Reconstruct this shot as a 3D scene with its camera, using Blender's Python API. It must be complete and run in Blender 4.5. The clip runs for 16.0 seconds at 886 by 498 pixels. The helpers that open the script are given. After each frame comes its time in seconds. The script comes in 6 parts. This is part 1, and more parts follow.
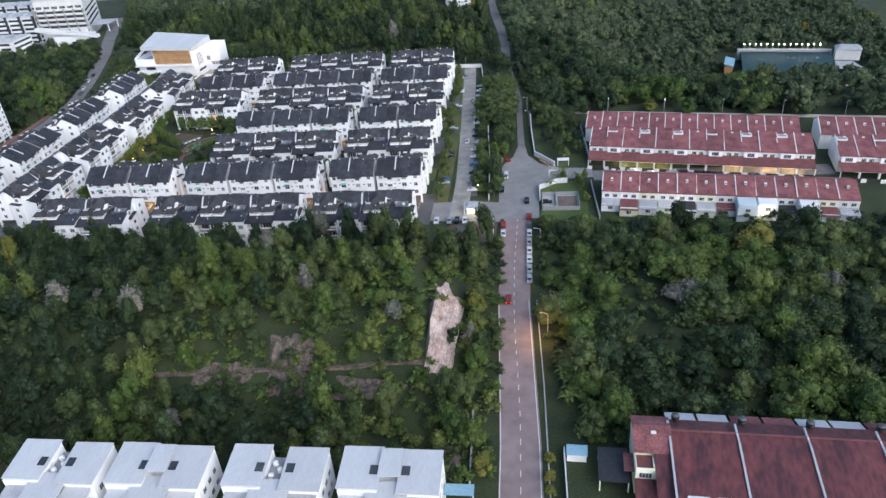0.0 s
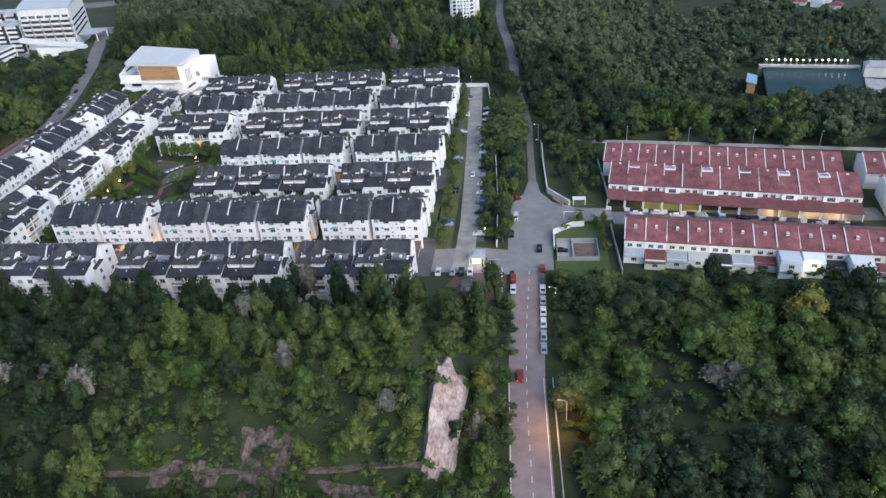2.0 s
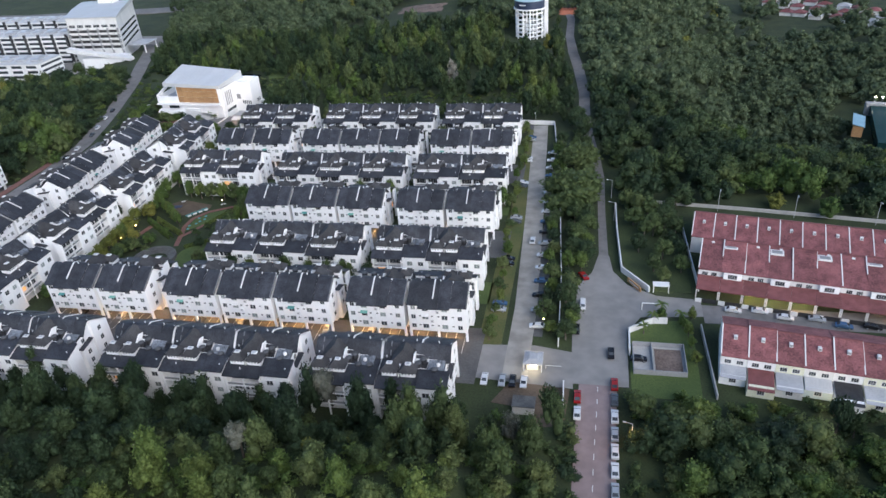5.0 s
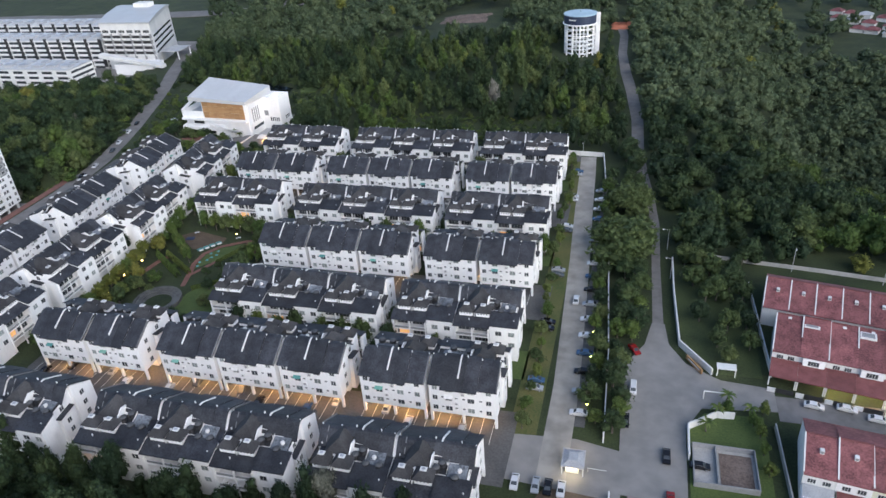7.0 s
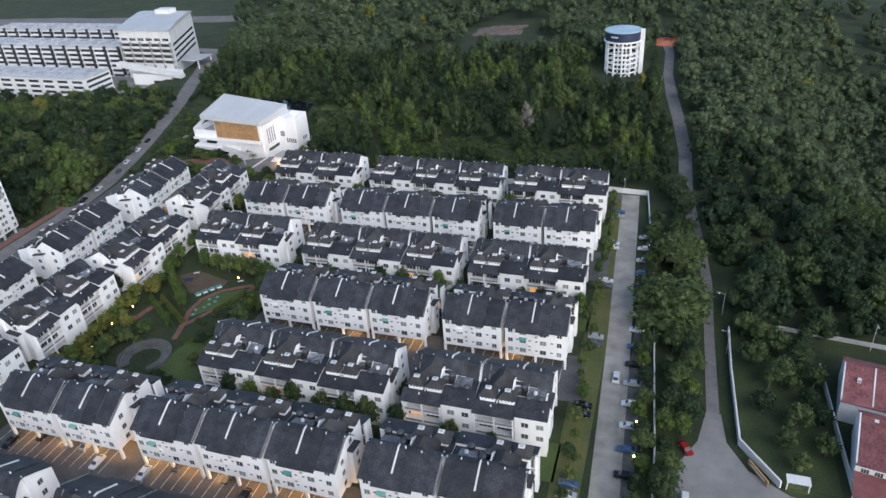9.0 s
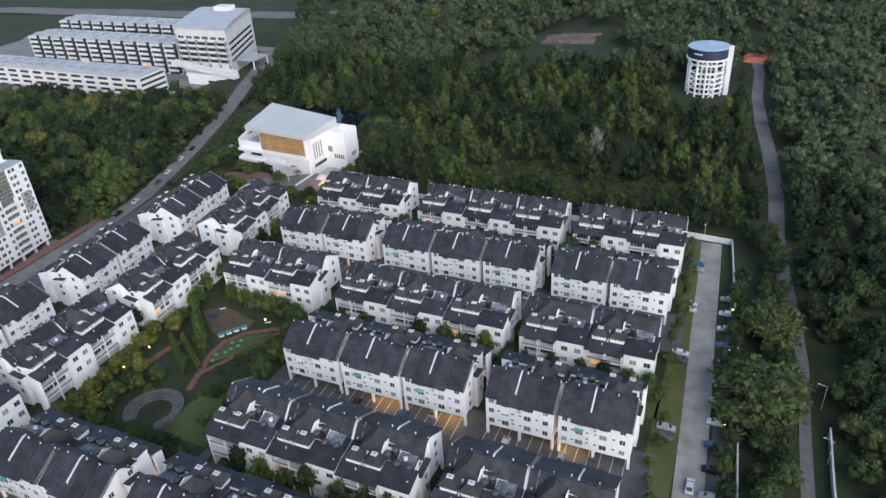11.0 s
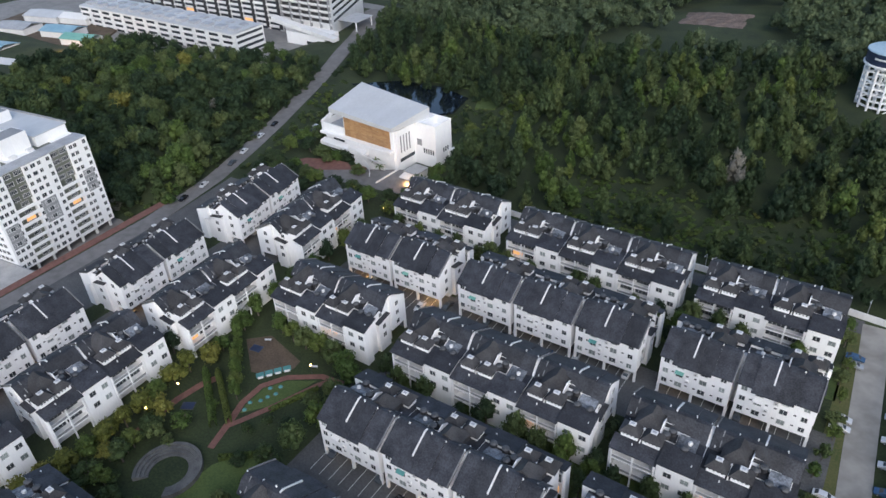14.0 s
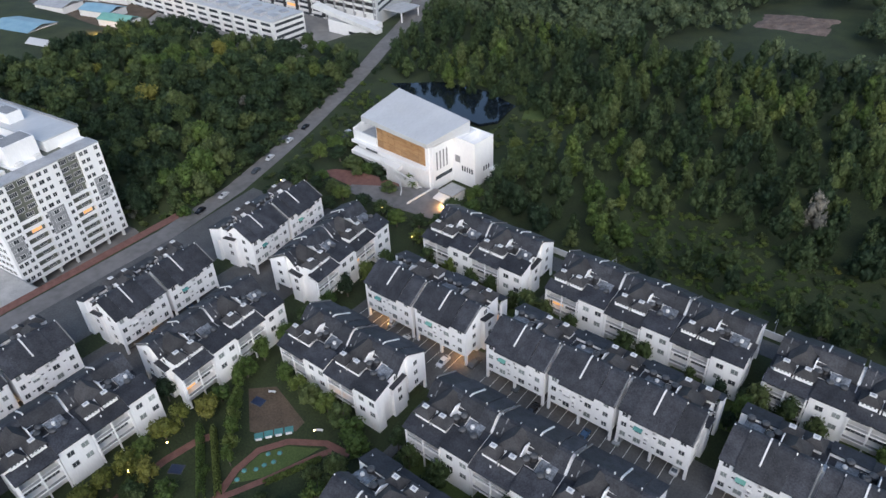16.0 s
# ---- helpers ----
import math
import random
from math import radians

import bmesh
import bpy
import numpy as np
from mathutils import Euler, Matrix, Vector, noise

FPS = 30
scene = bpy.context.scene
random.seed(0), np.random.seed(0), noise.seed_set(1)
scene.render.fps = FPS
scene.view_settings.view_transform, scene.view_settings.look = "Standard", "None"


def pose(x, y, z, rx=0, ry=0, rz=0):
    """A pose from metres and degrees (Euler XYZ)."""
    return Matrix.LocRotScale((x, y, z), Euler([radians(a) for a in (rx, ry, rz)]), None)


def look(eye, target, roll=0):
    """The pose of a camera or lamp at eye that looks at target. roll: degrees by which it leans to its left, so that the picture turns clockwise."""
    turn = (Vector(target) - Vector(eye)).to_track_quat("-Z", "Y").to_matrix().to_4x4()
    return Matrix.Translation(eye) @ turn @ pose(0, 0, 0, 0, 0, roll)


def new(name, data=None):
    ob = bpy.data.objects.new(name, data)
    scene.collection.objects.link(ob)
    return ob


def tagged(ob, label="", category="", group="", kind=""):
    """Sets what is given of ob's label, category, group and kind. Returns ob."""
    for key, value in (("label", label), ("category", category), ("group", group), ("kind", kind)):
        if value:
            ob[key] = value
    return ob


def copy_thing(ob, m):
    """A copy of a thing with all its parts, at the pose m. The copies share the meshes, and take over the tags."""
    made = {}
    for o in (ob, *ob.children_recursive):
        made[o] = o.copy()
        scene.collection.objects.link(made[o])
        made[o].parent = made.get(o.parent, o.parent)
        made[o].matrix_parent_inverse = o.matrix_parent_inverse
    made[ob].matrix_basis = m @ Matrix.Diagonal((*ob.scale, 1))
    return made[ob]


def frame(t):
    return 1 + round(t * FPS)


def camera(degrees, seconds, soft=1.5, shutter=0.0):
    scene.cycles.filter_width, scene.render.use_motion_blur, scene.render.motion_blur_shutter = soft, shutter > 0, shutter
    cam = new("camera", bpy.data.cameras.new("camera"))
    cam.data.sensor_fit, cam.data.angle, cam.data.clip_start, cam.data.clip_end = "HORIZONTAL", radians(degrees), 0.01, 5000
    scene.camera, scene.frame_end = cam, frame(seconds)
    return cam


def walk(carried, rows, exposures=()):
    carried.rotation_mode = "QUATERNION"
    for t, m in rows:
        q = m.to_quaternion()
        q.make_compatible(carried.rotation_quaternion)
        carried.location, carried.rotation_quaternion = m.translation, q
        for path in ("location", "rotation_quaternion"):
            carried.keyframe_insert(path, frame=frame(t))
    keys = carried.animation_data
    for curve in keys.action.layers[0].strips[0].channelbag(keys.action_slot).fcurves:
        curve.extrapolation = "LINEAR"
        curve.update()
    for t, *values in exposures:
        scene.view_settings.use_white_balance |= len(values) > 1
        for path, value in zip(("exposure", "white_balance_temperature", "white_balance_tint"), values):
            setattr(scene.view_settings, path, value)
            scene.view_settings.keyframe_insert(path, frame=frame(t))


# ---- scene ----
cam = camera(64.5, 16.0)
METRES, EYE, TILT, LEAN, TURN = 248.9, 117.5, 0.0, 0.0, 14.6
ROWS = [
    (0.0, 0.0, 0.0, 0.0, -2.53, -31.0, 4.22),
    (0.5, 0.0019, 0.0316, 0.0008, -2.56, -31.01, 4.19),
    (1.0, 0.0038, 0.063, 0.0018, -2.58, -31.01, 4.16),
    (1.5, 0.0055, 0.0946, 0.0025, -2.36, -30.98, 4.12),
    (2.0, 0.0075, 0.1263, 0.0033, -2.09, -30.96, 4.11),
    (2.5, 0.0093, 0.1578, 0.0043, -1.85, -30.94, 4.09),
    (3.0, 0.0107, 0.1891, 0.0051, -1.6, -30.9, 4.06),
    (3.5, 0.0125, 0.2206, 0.0063, -1.25, -30.88, 4.07),
    (4.0, 0.0134, 0.2523, 0.0069, -0.05, -30.75, 4.03),
    (4.5, 0.0147, 0.2839, 0.0073, 1.56, -30.61, 4.01),
    (5.0, 0.0156, 0.3153, 0.0081, 3.18, -30.5, 3.95),
    (7.5, 0.0134, 0.4719, 0.0125, 7.59, -30.22, 3.65),
    (8.0, 0.0115, 0.5034, 0.0133, 8.3, -30.18, 3.62),
    (8.5, 0.0093, 0.5346, 0.0145, 9.02, -30.14, 3.56),
    (9.0, 0.0063, 0.5658, 0.0161, 9.76, -30.12, 3.51),
    (9.5, 0.0031, 0.597, 0.0172, 11.05, -30.06, 3.45),
    (12.0, -0.0207, 0.7521, 0.024, 18.44, -31.29, 2.99),
    (12.5, -0.0272, 0.7827, 0.0256, 20.13, -31.98, 2.88),
    (13.0, -0.0347, 0.8129, 0.0267, 21.92, -32.64, 2.74),
    (13.5, -0.0427, 0.8428, 0.0282, 23.73, -33.31, 2.6),
    (14.0, -0.051, 0.8729, 0.0292, 25.57, -33.98, 2.49),
    (14.5, -0.0607, 0.9022, 0.0309, 27.37, -34.69, 2.34),
    (15.0, -0.0716, 0.9313, 0.033, 29.1, -35.43, 2.2),
    (15.5, -0.082, 0.9611, 0.0354, 30.34, -35.7, 2.14),
    (16.0, -0.0914, 0.9857, 0.0374, 30.28, -35.76, 2.09),
]
walk(cam, [(t, pose(0, 0, EYE, TILT, LEAN, TURN) @ pose(METRES * x, METRES * y, METRES * z, 90 + pitch, roll, yaw)) for t, x, y, z, yaw, pitch, roll in ROWS],
     [(0.0, 0.7, 6250, 10), (3.0, 0.69, 6250, 10), (6.0, 0.56, 6350, 10), (9.0, 0.48, 6450, 10), (16.0, 0.41, 6500, 10)])

# ---- daylight: a dull evening sky ----
world = bpy.data.worlds.new("evening_sky")
scene.world = world
world.use_nodes = True
_wn = world.node_tree
_sky = _wn.nodes.new("ShaderNodeTexSky")
_sky.sky_type = "NISHITA"
_sky.sun_disc = False
_sky.sun_elevation = radians(28)
_sky.sun_rotation = radians(131)
_sky.air_density, _sky.dust_density, _sky.ozone_density = 1.0, 1.3, 2.0
_wn.links.new(_sky.outputs[0], _wn.nodes["Background"].inputs[0])
_wn.nodes["Background"].inputs[1].default_value = 0.15
sun = new("sun", bpy.data.lights.new("sun", "SUN"))
sun.data.energy, sun.data.angle, sun.data.color = 1.7, radians(60), (1.0, 0.98, 0.96)
sun.matrix_world = look((0, 0, 0), (-math.sin(radians(131)) * 0.85, -math.cos(radians(131)) * 0.85, -0.55))

# ---- materials ----
def material(name, a, b, scale=1.0, rough=0.8, metal=0.0, bump=0.0, spread=0.0, fine=6.0, coarse=0.5, streak=(1, 1, 1)):
    """Two colours mixed by a coarse and a fine noise; spread: how far single objects differ in brightness."""
    m = bpy.data.materials.new(name)
    m.use_nodes = True
    n, l = m.node_tree.nodes, m.node_tree.links
    p = n["Principled BSDF"]
    p.inputs["Roughness"].default_value, p.inputs["Metallic"].default_value = rough, metal
    geo, mp = n.new("ShaderNodeNewGeometry"), n.new("ShaderNodeMapping")
    mp.inputs["Scale"].default_value = streak
    l.new(geo.outputs["Position"], mp.inputs[0])
    n1, n2 = n.new("ShaderNodeTexNoise"), n.new("ShaderNodeTexNoise")
    n1.inputs["Scale"].default_value, n2.inputs["Scale"].default_value = scale * coarse, scale * fine
    n1.inputs["Detail"].default_value, n2.inputs["Detail"].default_value = 4, 3
    l.new(mp.outputs[0], n1.inputs["Vector"])
    l.new(mp.outputs[0], n2.inputs["Vector"])
    add = n.new("ShaderNodeMath")
    add.operation = "ADD"
    l.new(n1.outputs[0], add.inputs[0])
    l.new(n2.outputs[0], add.inputs[1])
    ramp = n.new("ShaderNodeMapRange")
    ramp.inputs[1].default_value, ramp.inputs[2].default_value = 0.75, 1.25
    l.new(add.outputs[0], ramp.inputs[0])
    mix = n.new("ShaderNodeMix")
    mix.data_type = "RGBA"
    mix.inputs[6].default_value, mix.inputs[7].default_value = (*a, 1), (*b, 1)
    l.new(ramp.outputs[0], mix.inputs[0])
    out = mix.outputs[2]
    if spread:
        info, mr, hsv = n.new("ShaderNodeObjectInfo"), n.new("ShaderNodeMapRange"), n.new("ShaderNodeHueSaturation")
        mr.inputs[3].default_value, mr.inputs[4].default_value = 1 - spread, 1 + spread
        l.new(info.outputs["Random"], mr.inputs[0])
        l.new(mr.outputs[0], hsv.inputs["Value"])
        l.new(out, hsv.inputs["Color"])
        out = hsv.outputs[0]
    l.new(out, p.inputs["Base Color"])
    if bump:
        bm_ = n.new("ShaderNodeBump")
        bm_.inputs["Strength"].default_value, bm_.inputs["Distance"].default_value = bump, 0.1
        l.new(n2.outputs[0], bm_.inputs["Height"])
        l.new(bm_.outputs[0], p.inputs["Normal"])
    return m


def glow(name, colour, strength):
    m = bpy.data.materials.new(name)
    m.use_nodes = True
    p = m.node_tree.nodes["Principled BSDF"]
    p.inputs["Base Color"].default_value = (*colour, 1)
    p.inputs["Emission Color"].default_value = (*colour, 1)
    p.inputs["Emission Strength"].default_value = strength
    return m


def leafy(name, a, b, c):
    """Foliage: a tint for each tree, broken up leaf by leaf."""
    m = bpy.data.materials.new(name)
    m.use_nodes = True
    n, l = m.node_tree.nodes, m.node_tree.links
    p = n["Principled BSDF"]
    p.inputs["Roughness"].default_value = 0.6
    p.inputs["Specular IOR Level"].default_value = 0.25
    at, geo = n.new("ShaderNodeAttribute"), n.new("ShaderNodeNewGeometry")
    at.attribute_name = "tint"
    info, plus, frac = n.new("ShaderNodeObjectInfo"), n.new("ShaderNodeMath"), n.new("ShaderNodeMath")
    plus.operation, frac.operation = "ADD", "FRACT"
    l.new(at.outputs["Fac"], plus.inputs[0])
    l.new(info.outputs["Random"], plus.inputs[1])
    l.new(plus.outputs[0], frac.inputs[0])
    ramp = n.new("ShaderNodeValToRGB")
    e = ramp.color_ramp.elements
    e[0].color, e[1].color = (*a, 1), (*c, 1)
    e.new(0.5).color = (*b, 1)
    l.new(frac.outputs[0], ramp.inputs[0])
    mr, hsv = n.new("ShaderNodeMapRange"), n.new("ShaderNodeHueSaturation")
    mr.inputs[3].default_value, mr.inputs[4].default_value = 0.75, 1.28
    l.new(geo.outputs["Random Per Island"], mr.inputs[0])
    grain, gr, mul = n.new("ShaderNodeTexNoise"), n.new("ShaderNodeMapRange"), n.new("ShaderNodeMath")
    grain.inputs["Scale"].default_value, grain.inputs["Detail"].default_value = 2.6, 3
    l.new(geo.outputs["Position"], grain.inputs["Vector"])
    gr.inputs[1].default_value, gr.inputs[2].default_value, gr.inputs[3].default_value, gr.inputs[4].default_value = 0.3, 0.7, 0.7, 1.3
    l.new(grain.outputs[0], gr.inputs[0])
    mul.operation = "MULTIPLY"
    l.new(mr.outputs[0], mul.inputs[0])
    l.new(gr.outputs[0], mul.inputs[1])
    l.new(mul.outputs[0], hsv.inputs["Value"])
    bm_ = n.new("ShaderNodeBump")
    bm_.inputs["Strength"].default_value, bm_.inputs["Distance"].default_value = 0.9, 0.35
    l.new(grain.outputs[0], bm_.inputs["Height"])
    l.new(bm_.outputs[0], p.inputs["Normal"])
    l.new(ramp.outputs[0], hsv.inputs["Color"])
    l.new(hsv.outputs[0], p.inputs["Base Color"])
    tr, mx = n.new("ShaderNodeBsdfTranslucent"), n.new("ShaderNodeMixShader")
    l.new(hsv.outputs[0], tr.inputs[0])
    mx.inputs[0].default_value = 0.3
    l.new(p.outputs[0], mx.inputs[1])
    l.new(tr.outputs[0], mx.inputs[2])
    l.new(mx.outputs[0], n["Material Output"].inputs[0])
    return m


WHITE = material("white_paint", (0.79, 0.79, 0.8), (0.87, 0.87, 0.87), 0.5, 0.7, spread=0.05, streak=(1, 1, 0.25))
CREAM = material("cream_paint", (0.66, 0.66, 0.5), (0.76, 0.76, 0.62), 0.5, 0.7)
PALEBLUE = material("pale_blue_paint", (0.46, 0.54, 0.57), (0.56, 0.63, 0.65), 0.5, 0.7)
OFFWHITE = material("off_white_paint", (0.6, 0.6, 0.6), (0.72, 0.72, 0.71), 0.4, 0.75, spread=0.06, streak=(1, 1, 0.25))
GREY = material("grey_paint", (0.2, 0.21, 0.22), (0.3, 0.3, 0.31), 0.5, 0.7)
DARKGREEN = material("grey_green_paint", (0.1, 0.11, 0.09), (0.15, 0.155, 0.13), 0.5, 0.7)
SLATE = material("dark_roof_tile", (0.009, 0.01, 0.014), (0.045, 0.047, 0.056), 1.0, 0.66, bump=0.4, spread=0.3, coarse=0.4, fine=3)
REDTILE = material("red_roof_tile", (0.1, 0.032, 0.035), (0.27, 0.1, 0.1), 1.0, 0.75, bump=0.4, spread=0.16, coarse=0.3, fine=2.5)
REDDARK = material("dark_red_roof_tile", (0.05, 0.015, 0.019), (0.15, 0.042, 0.043), 0.6, 0.62, bump=0.25, spread=0.1, coarse=0.3, fine=1.4, streak=(1.3, 0.5, 0.5))
SLATEWARM = material("weathered_roof_tile", (0.022, 0.021, 0.023), (0.058, 0.056, 0.058), 1.0, 0.75, bump=0.4, spread=0.2, coarse=0.4, fine=4)
SHEET = material("stained_roof_sheet", (0.05, 0.055, 0.062), (0.24, 0.26, 0.29), 0.8, 0.6, spread=0.25, coarse=0.6, fine=3)
CURTAIN = material("curtained_window_glass", (0.16, 0.19, 0.19), (0.3, 0.33, 0.32), 0.6, 0.2, spread=0.35)
TANKLID = material("grey_plastic_lid", (0.06, 0.062, 0.066), (0.1, 0.102, 0.106), 2.0, 0.5)
HIPLINE = material("weathered_ridge", (0.12, 0.12, 0.125), (0.22, 0.22, 0.22), 1.0, 0.8)
DRIVE = material("pale_concrete_drive", (0.22, 0.208, 0.188), (0.35, 0.33, 0.3), 0.25, 0.9, bump=0.05, coarse=0.25, fine=1.0)
REDPALE = material("red_porch_roof", (0.12, 0.038, 0.038), (0.2, 0.072, 0.07), 1.0, 0.7, bump=0.2, spread=0.15)
METALROOF = material("white_metal_roof", (0.44, 0.45, 0.465), (0.51, 0.52, 0.535), 0.35, 0.45, spread=0.05, streak=(1, 0.3, 1))
GREYROOF = material("grey_sheet_roof", (0.3, 0.31, 0.33), (0.44, 0.45, 0.47), 0.6, 0.55, spread=0.1)
BLUEROOF = material("blue_sheet_roof", (0.16, 0.3, 0.4), (0.25, 0.4, 0.48), 0.4, 0.5, spread=0.1)
GREENROOF = material("green_sheet_roof", (0.12, 0.32, 0.28), (0.2, 0.42, 0.36), 0.4, 0.5)
GLASS = material("dark_window_glass", (0.03, 0.035, 0.04), (0.07, 0.08, 0.09), 0.8, 0.12, spread=0.3)
DARK = material("dark_metal_and_shade", (0.02, 0.02, 0.022), (0.04, 0.04, 0.042), 2.0, 0.5)
TANKS = material("black_plastic", (0.012, 0.012, 0.014), (0.03, 0.03, 0.034), 2.0, 0.4)
STONEGREY = material("grey_stone_step", (0.06, 0.06, 0.06), (0.13, 0.13, 0.125), 0.8, 0.85, bump=0.3)
CONCRETE = material("concrete", (0.3, 0.3, 0.29), (0.44, 0.43, 0.42), 0.6, 0.85, bump=0.2)
ASPHALT = material("asphalt", (0.13, 0.125, 0.12), (0.2, 0.19, 0.185), 0.35, 0.9, bump=0.08, coarse=0.2, fine=1.1)
ASPHALT_PALE = material("worn_asphalt", (0.19, 0.185, 0.18), (0.26, 0.25, 0.24), 0.3, 0.9, bump=0.05, coarse=0.2, fine=0.9)
ASPHALT_DARK = material("dark_asphalt", (0.07, 0.07, 0.07), (0.12, 0.12, 0.12), 0.35, 0.9, bump=0.15)
PINKROAD = material("reddish_asphalt", (0.2, 0.15, 0.147), (0.29, 0.222, 0.215), 0.3, 0.9, bump=0.08, coarse=0.25, fine=1.1)
PAVER = material("red_brick_paving", (0.13, 0.06, 0.048), (0.22, 0.105, 0.082), 1.0, 0.85, bump=0.3)
LINE = material("road_paint", (0.6, 0.6, 0.58), (0.75, 0.75, 0.73), 2.0, 0.7)
GRASS = material("rough_grass", (0.014, 0.024, 0.008), (0.04, 0.056, 0.018), 0.25, 0.95, bump=0.8, coarse=0.4, fine=8)
LAWN = material("mown_grass", (0.045, 0.075, 0.018), (0.09, 0.125, 0.034), 0.3, 0.95, bump=0.5, coarse=0.3, fine=8)
DARKLAWN = material("shaggy_lawn", (0.022, 0.036, 0.012), (0.05, 0.07, 0.022), 0.3, 0.95, bump=0.6, coarse=0.4, fine=8)
DRYLAWN = material("worn_grass", (0.05, 0.076, 0.02), (0.125, 0.116, 0.042), 0.3, 0.95, bump=0.5, coarse=0.3, fine=8)
EARTH = material("brown_earth", (0.07, 0.05, 0.035), (0.13, 0.095, 0.065), 0.4, 0.95, bump=0.6, coarse=0.5, fine=5)
SOIL = material("bare_soil", (0.085, 0.062, 0.05), (0.19, 0.145, 0.125), 0.4, 0.95, bump=0.8, coarse=0.6, fine=5)
SCRUBSOIL = material("thinly_grown_soil", (0.03, 0.036, 0.016), (0.2, 0.145, 0.13), 0.5, 0.95, bump=0.9, coarse=0.7, fine=3)
CLIFF = material("pale_earth", (0.22, 0.15, 0.125), (0.52, 0.42, 0.385), 0.7, 0.95, bump=1.0, coarse=0.5, fine=3, streak=(1.4, 0.45, 0.5))
BARK = material("bark", (0.06, 0.05, 0.04), (0.13, 0.11, 0.09), 2.0, 0.9, bump=0.4)
WATER = material("dark_water", (0.006, 0.01, 0.016), (0.012, 0.018, 0.026), 0.2, 0.06, bump=0.03, fine=3)
GREENWATER = material("green_water", (0.01, 0.035, 0.035), (0.016, 0.045, 0.042), 0.2, 0.22)
GREENWATER.node_tree.nodes["Principled BSDF"].inputs["Specular IOR Level"].default_value = 0.03
TIMBER = material("timber_screen", (0.3, 0.16, 0.07), (0.42, 0.25, 0.12), 1.0, 0.7, streak=(1, 1, 3), spread=0.12)
TYRE = material("rubber", (0.015, 0.015, 0.015), (0.03, 0.03, 0.03), 3.0, 0.8)
TEAL = material("teal_rubber", (0.06, 0.2, 0.2), (0.1, 0.3, 0.28), 1.5, 0.8)
NAVY = material("dark_blue_tank", (0.015, 0.025, 0.06), (0.03, 0.045, 0.09), 0.3, 0.5)
LIDBLUE = material("pale_blue_lid", (0.3, 0.42, 0.5), (0.42, 0.54, 0.62), 0.2, 0.5)
ORANGESOIL = material("orange_soil", (0.4, 0.12, 0.06), (0.55, 0.2, 0.12), 0.3, 0.9)
WARM = glow("warm_lamp_glow", (1.0, 0.55, 0.18), 14)
COOL = glow("white_lamp_glow", (1.0, 0.9, 0.7), 16)
LIMEGLOW = glow("yellow_lamp_glow", (0.95, 0.95, 0.25), 9)
LITROOM = glow("lit_room", (1.0, 0.5, 0.17), 0.45)
TAILRED = glow("red_car_lamp", (0.9, 0.08, 0.04), 2.0)
LEAF_A = leafy("leaves_olive", (0.05, 0.078, 0.03), (0.078, 0.112, 0.042), (0.11, 0.138, 0.052))
LEAF_B = leafy("leaves_dark", (0.022, 0.042, 0.022), (0.038, 0.064, 0.029), (0.058, 0.086, 0.035))
LEAF_C = leafy("leaves_fresh", (0.064, 0.108, 0.03), (0.094, 0.142, 0.038), (0.13, 0.162, 0.046))
LEAF_D = leafy("leaves_yellowish", (0.12, 0.138, 0.032), (0.158, 0.168, 0.04), (0.2, 0.19, 0.048))
# haze over the far woods is mixed into these two leaf colours
LEAF_E = leafy("leaves_hazed_green", (0.052, 0.078, 0.042), (0.068, 0.098, 0.052), (0.086, 0.116, 0.06))
LEAF_F = leafy("leaves_hazed_pale", (0.078, 0.11, 0.06), (0.094, 0.128, 0.068), (0.112, 0.146, 0.076))
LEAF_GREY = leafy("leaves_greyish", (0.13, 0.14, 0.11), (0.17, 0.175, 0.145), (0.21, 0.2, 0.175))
CARPAINT = {k: material("car_paint_" + k, v, [min(1, q * 1.1) for q in v], 0.5, 0.25, 0.3) for k, v in dict(
    white=(0.7, 0.7, 0.7), silver=(0.38, 0.4, 0.42), black=(0.015, 0.015, 0.018), grey=(0.1, 0.11, 0.12), red=(0.3, 0.02, 0.02), blue=(0.06, 0.12, 0.22)).items()}


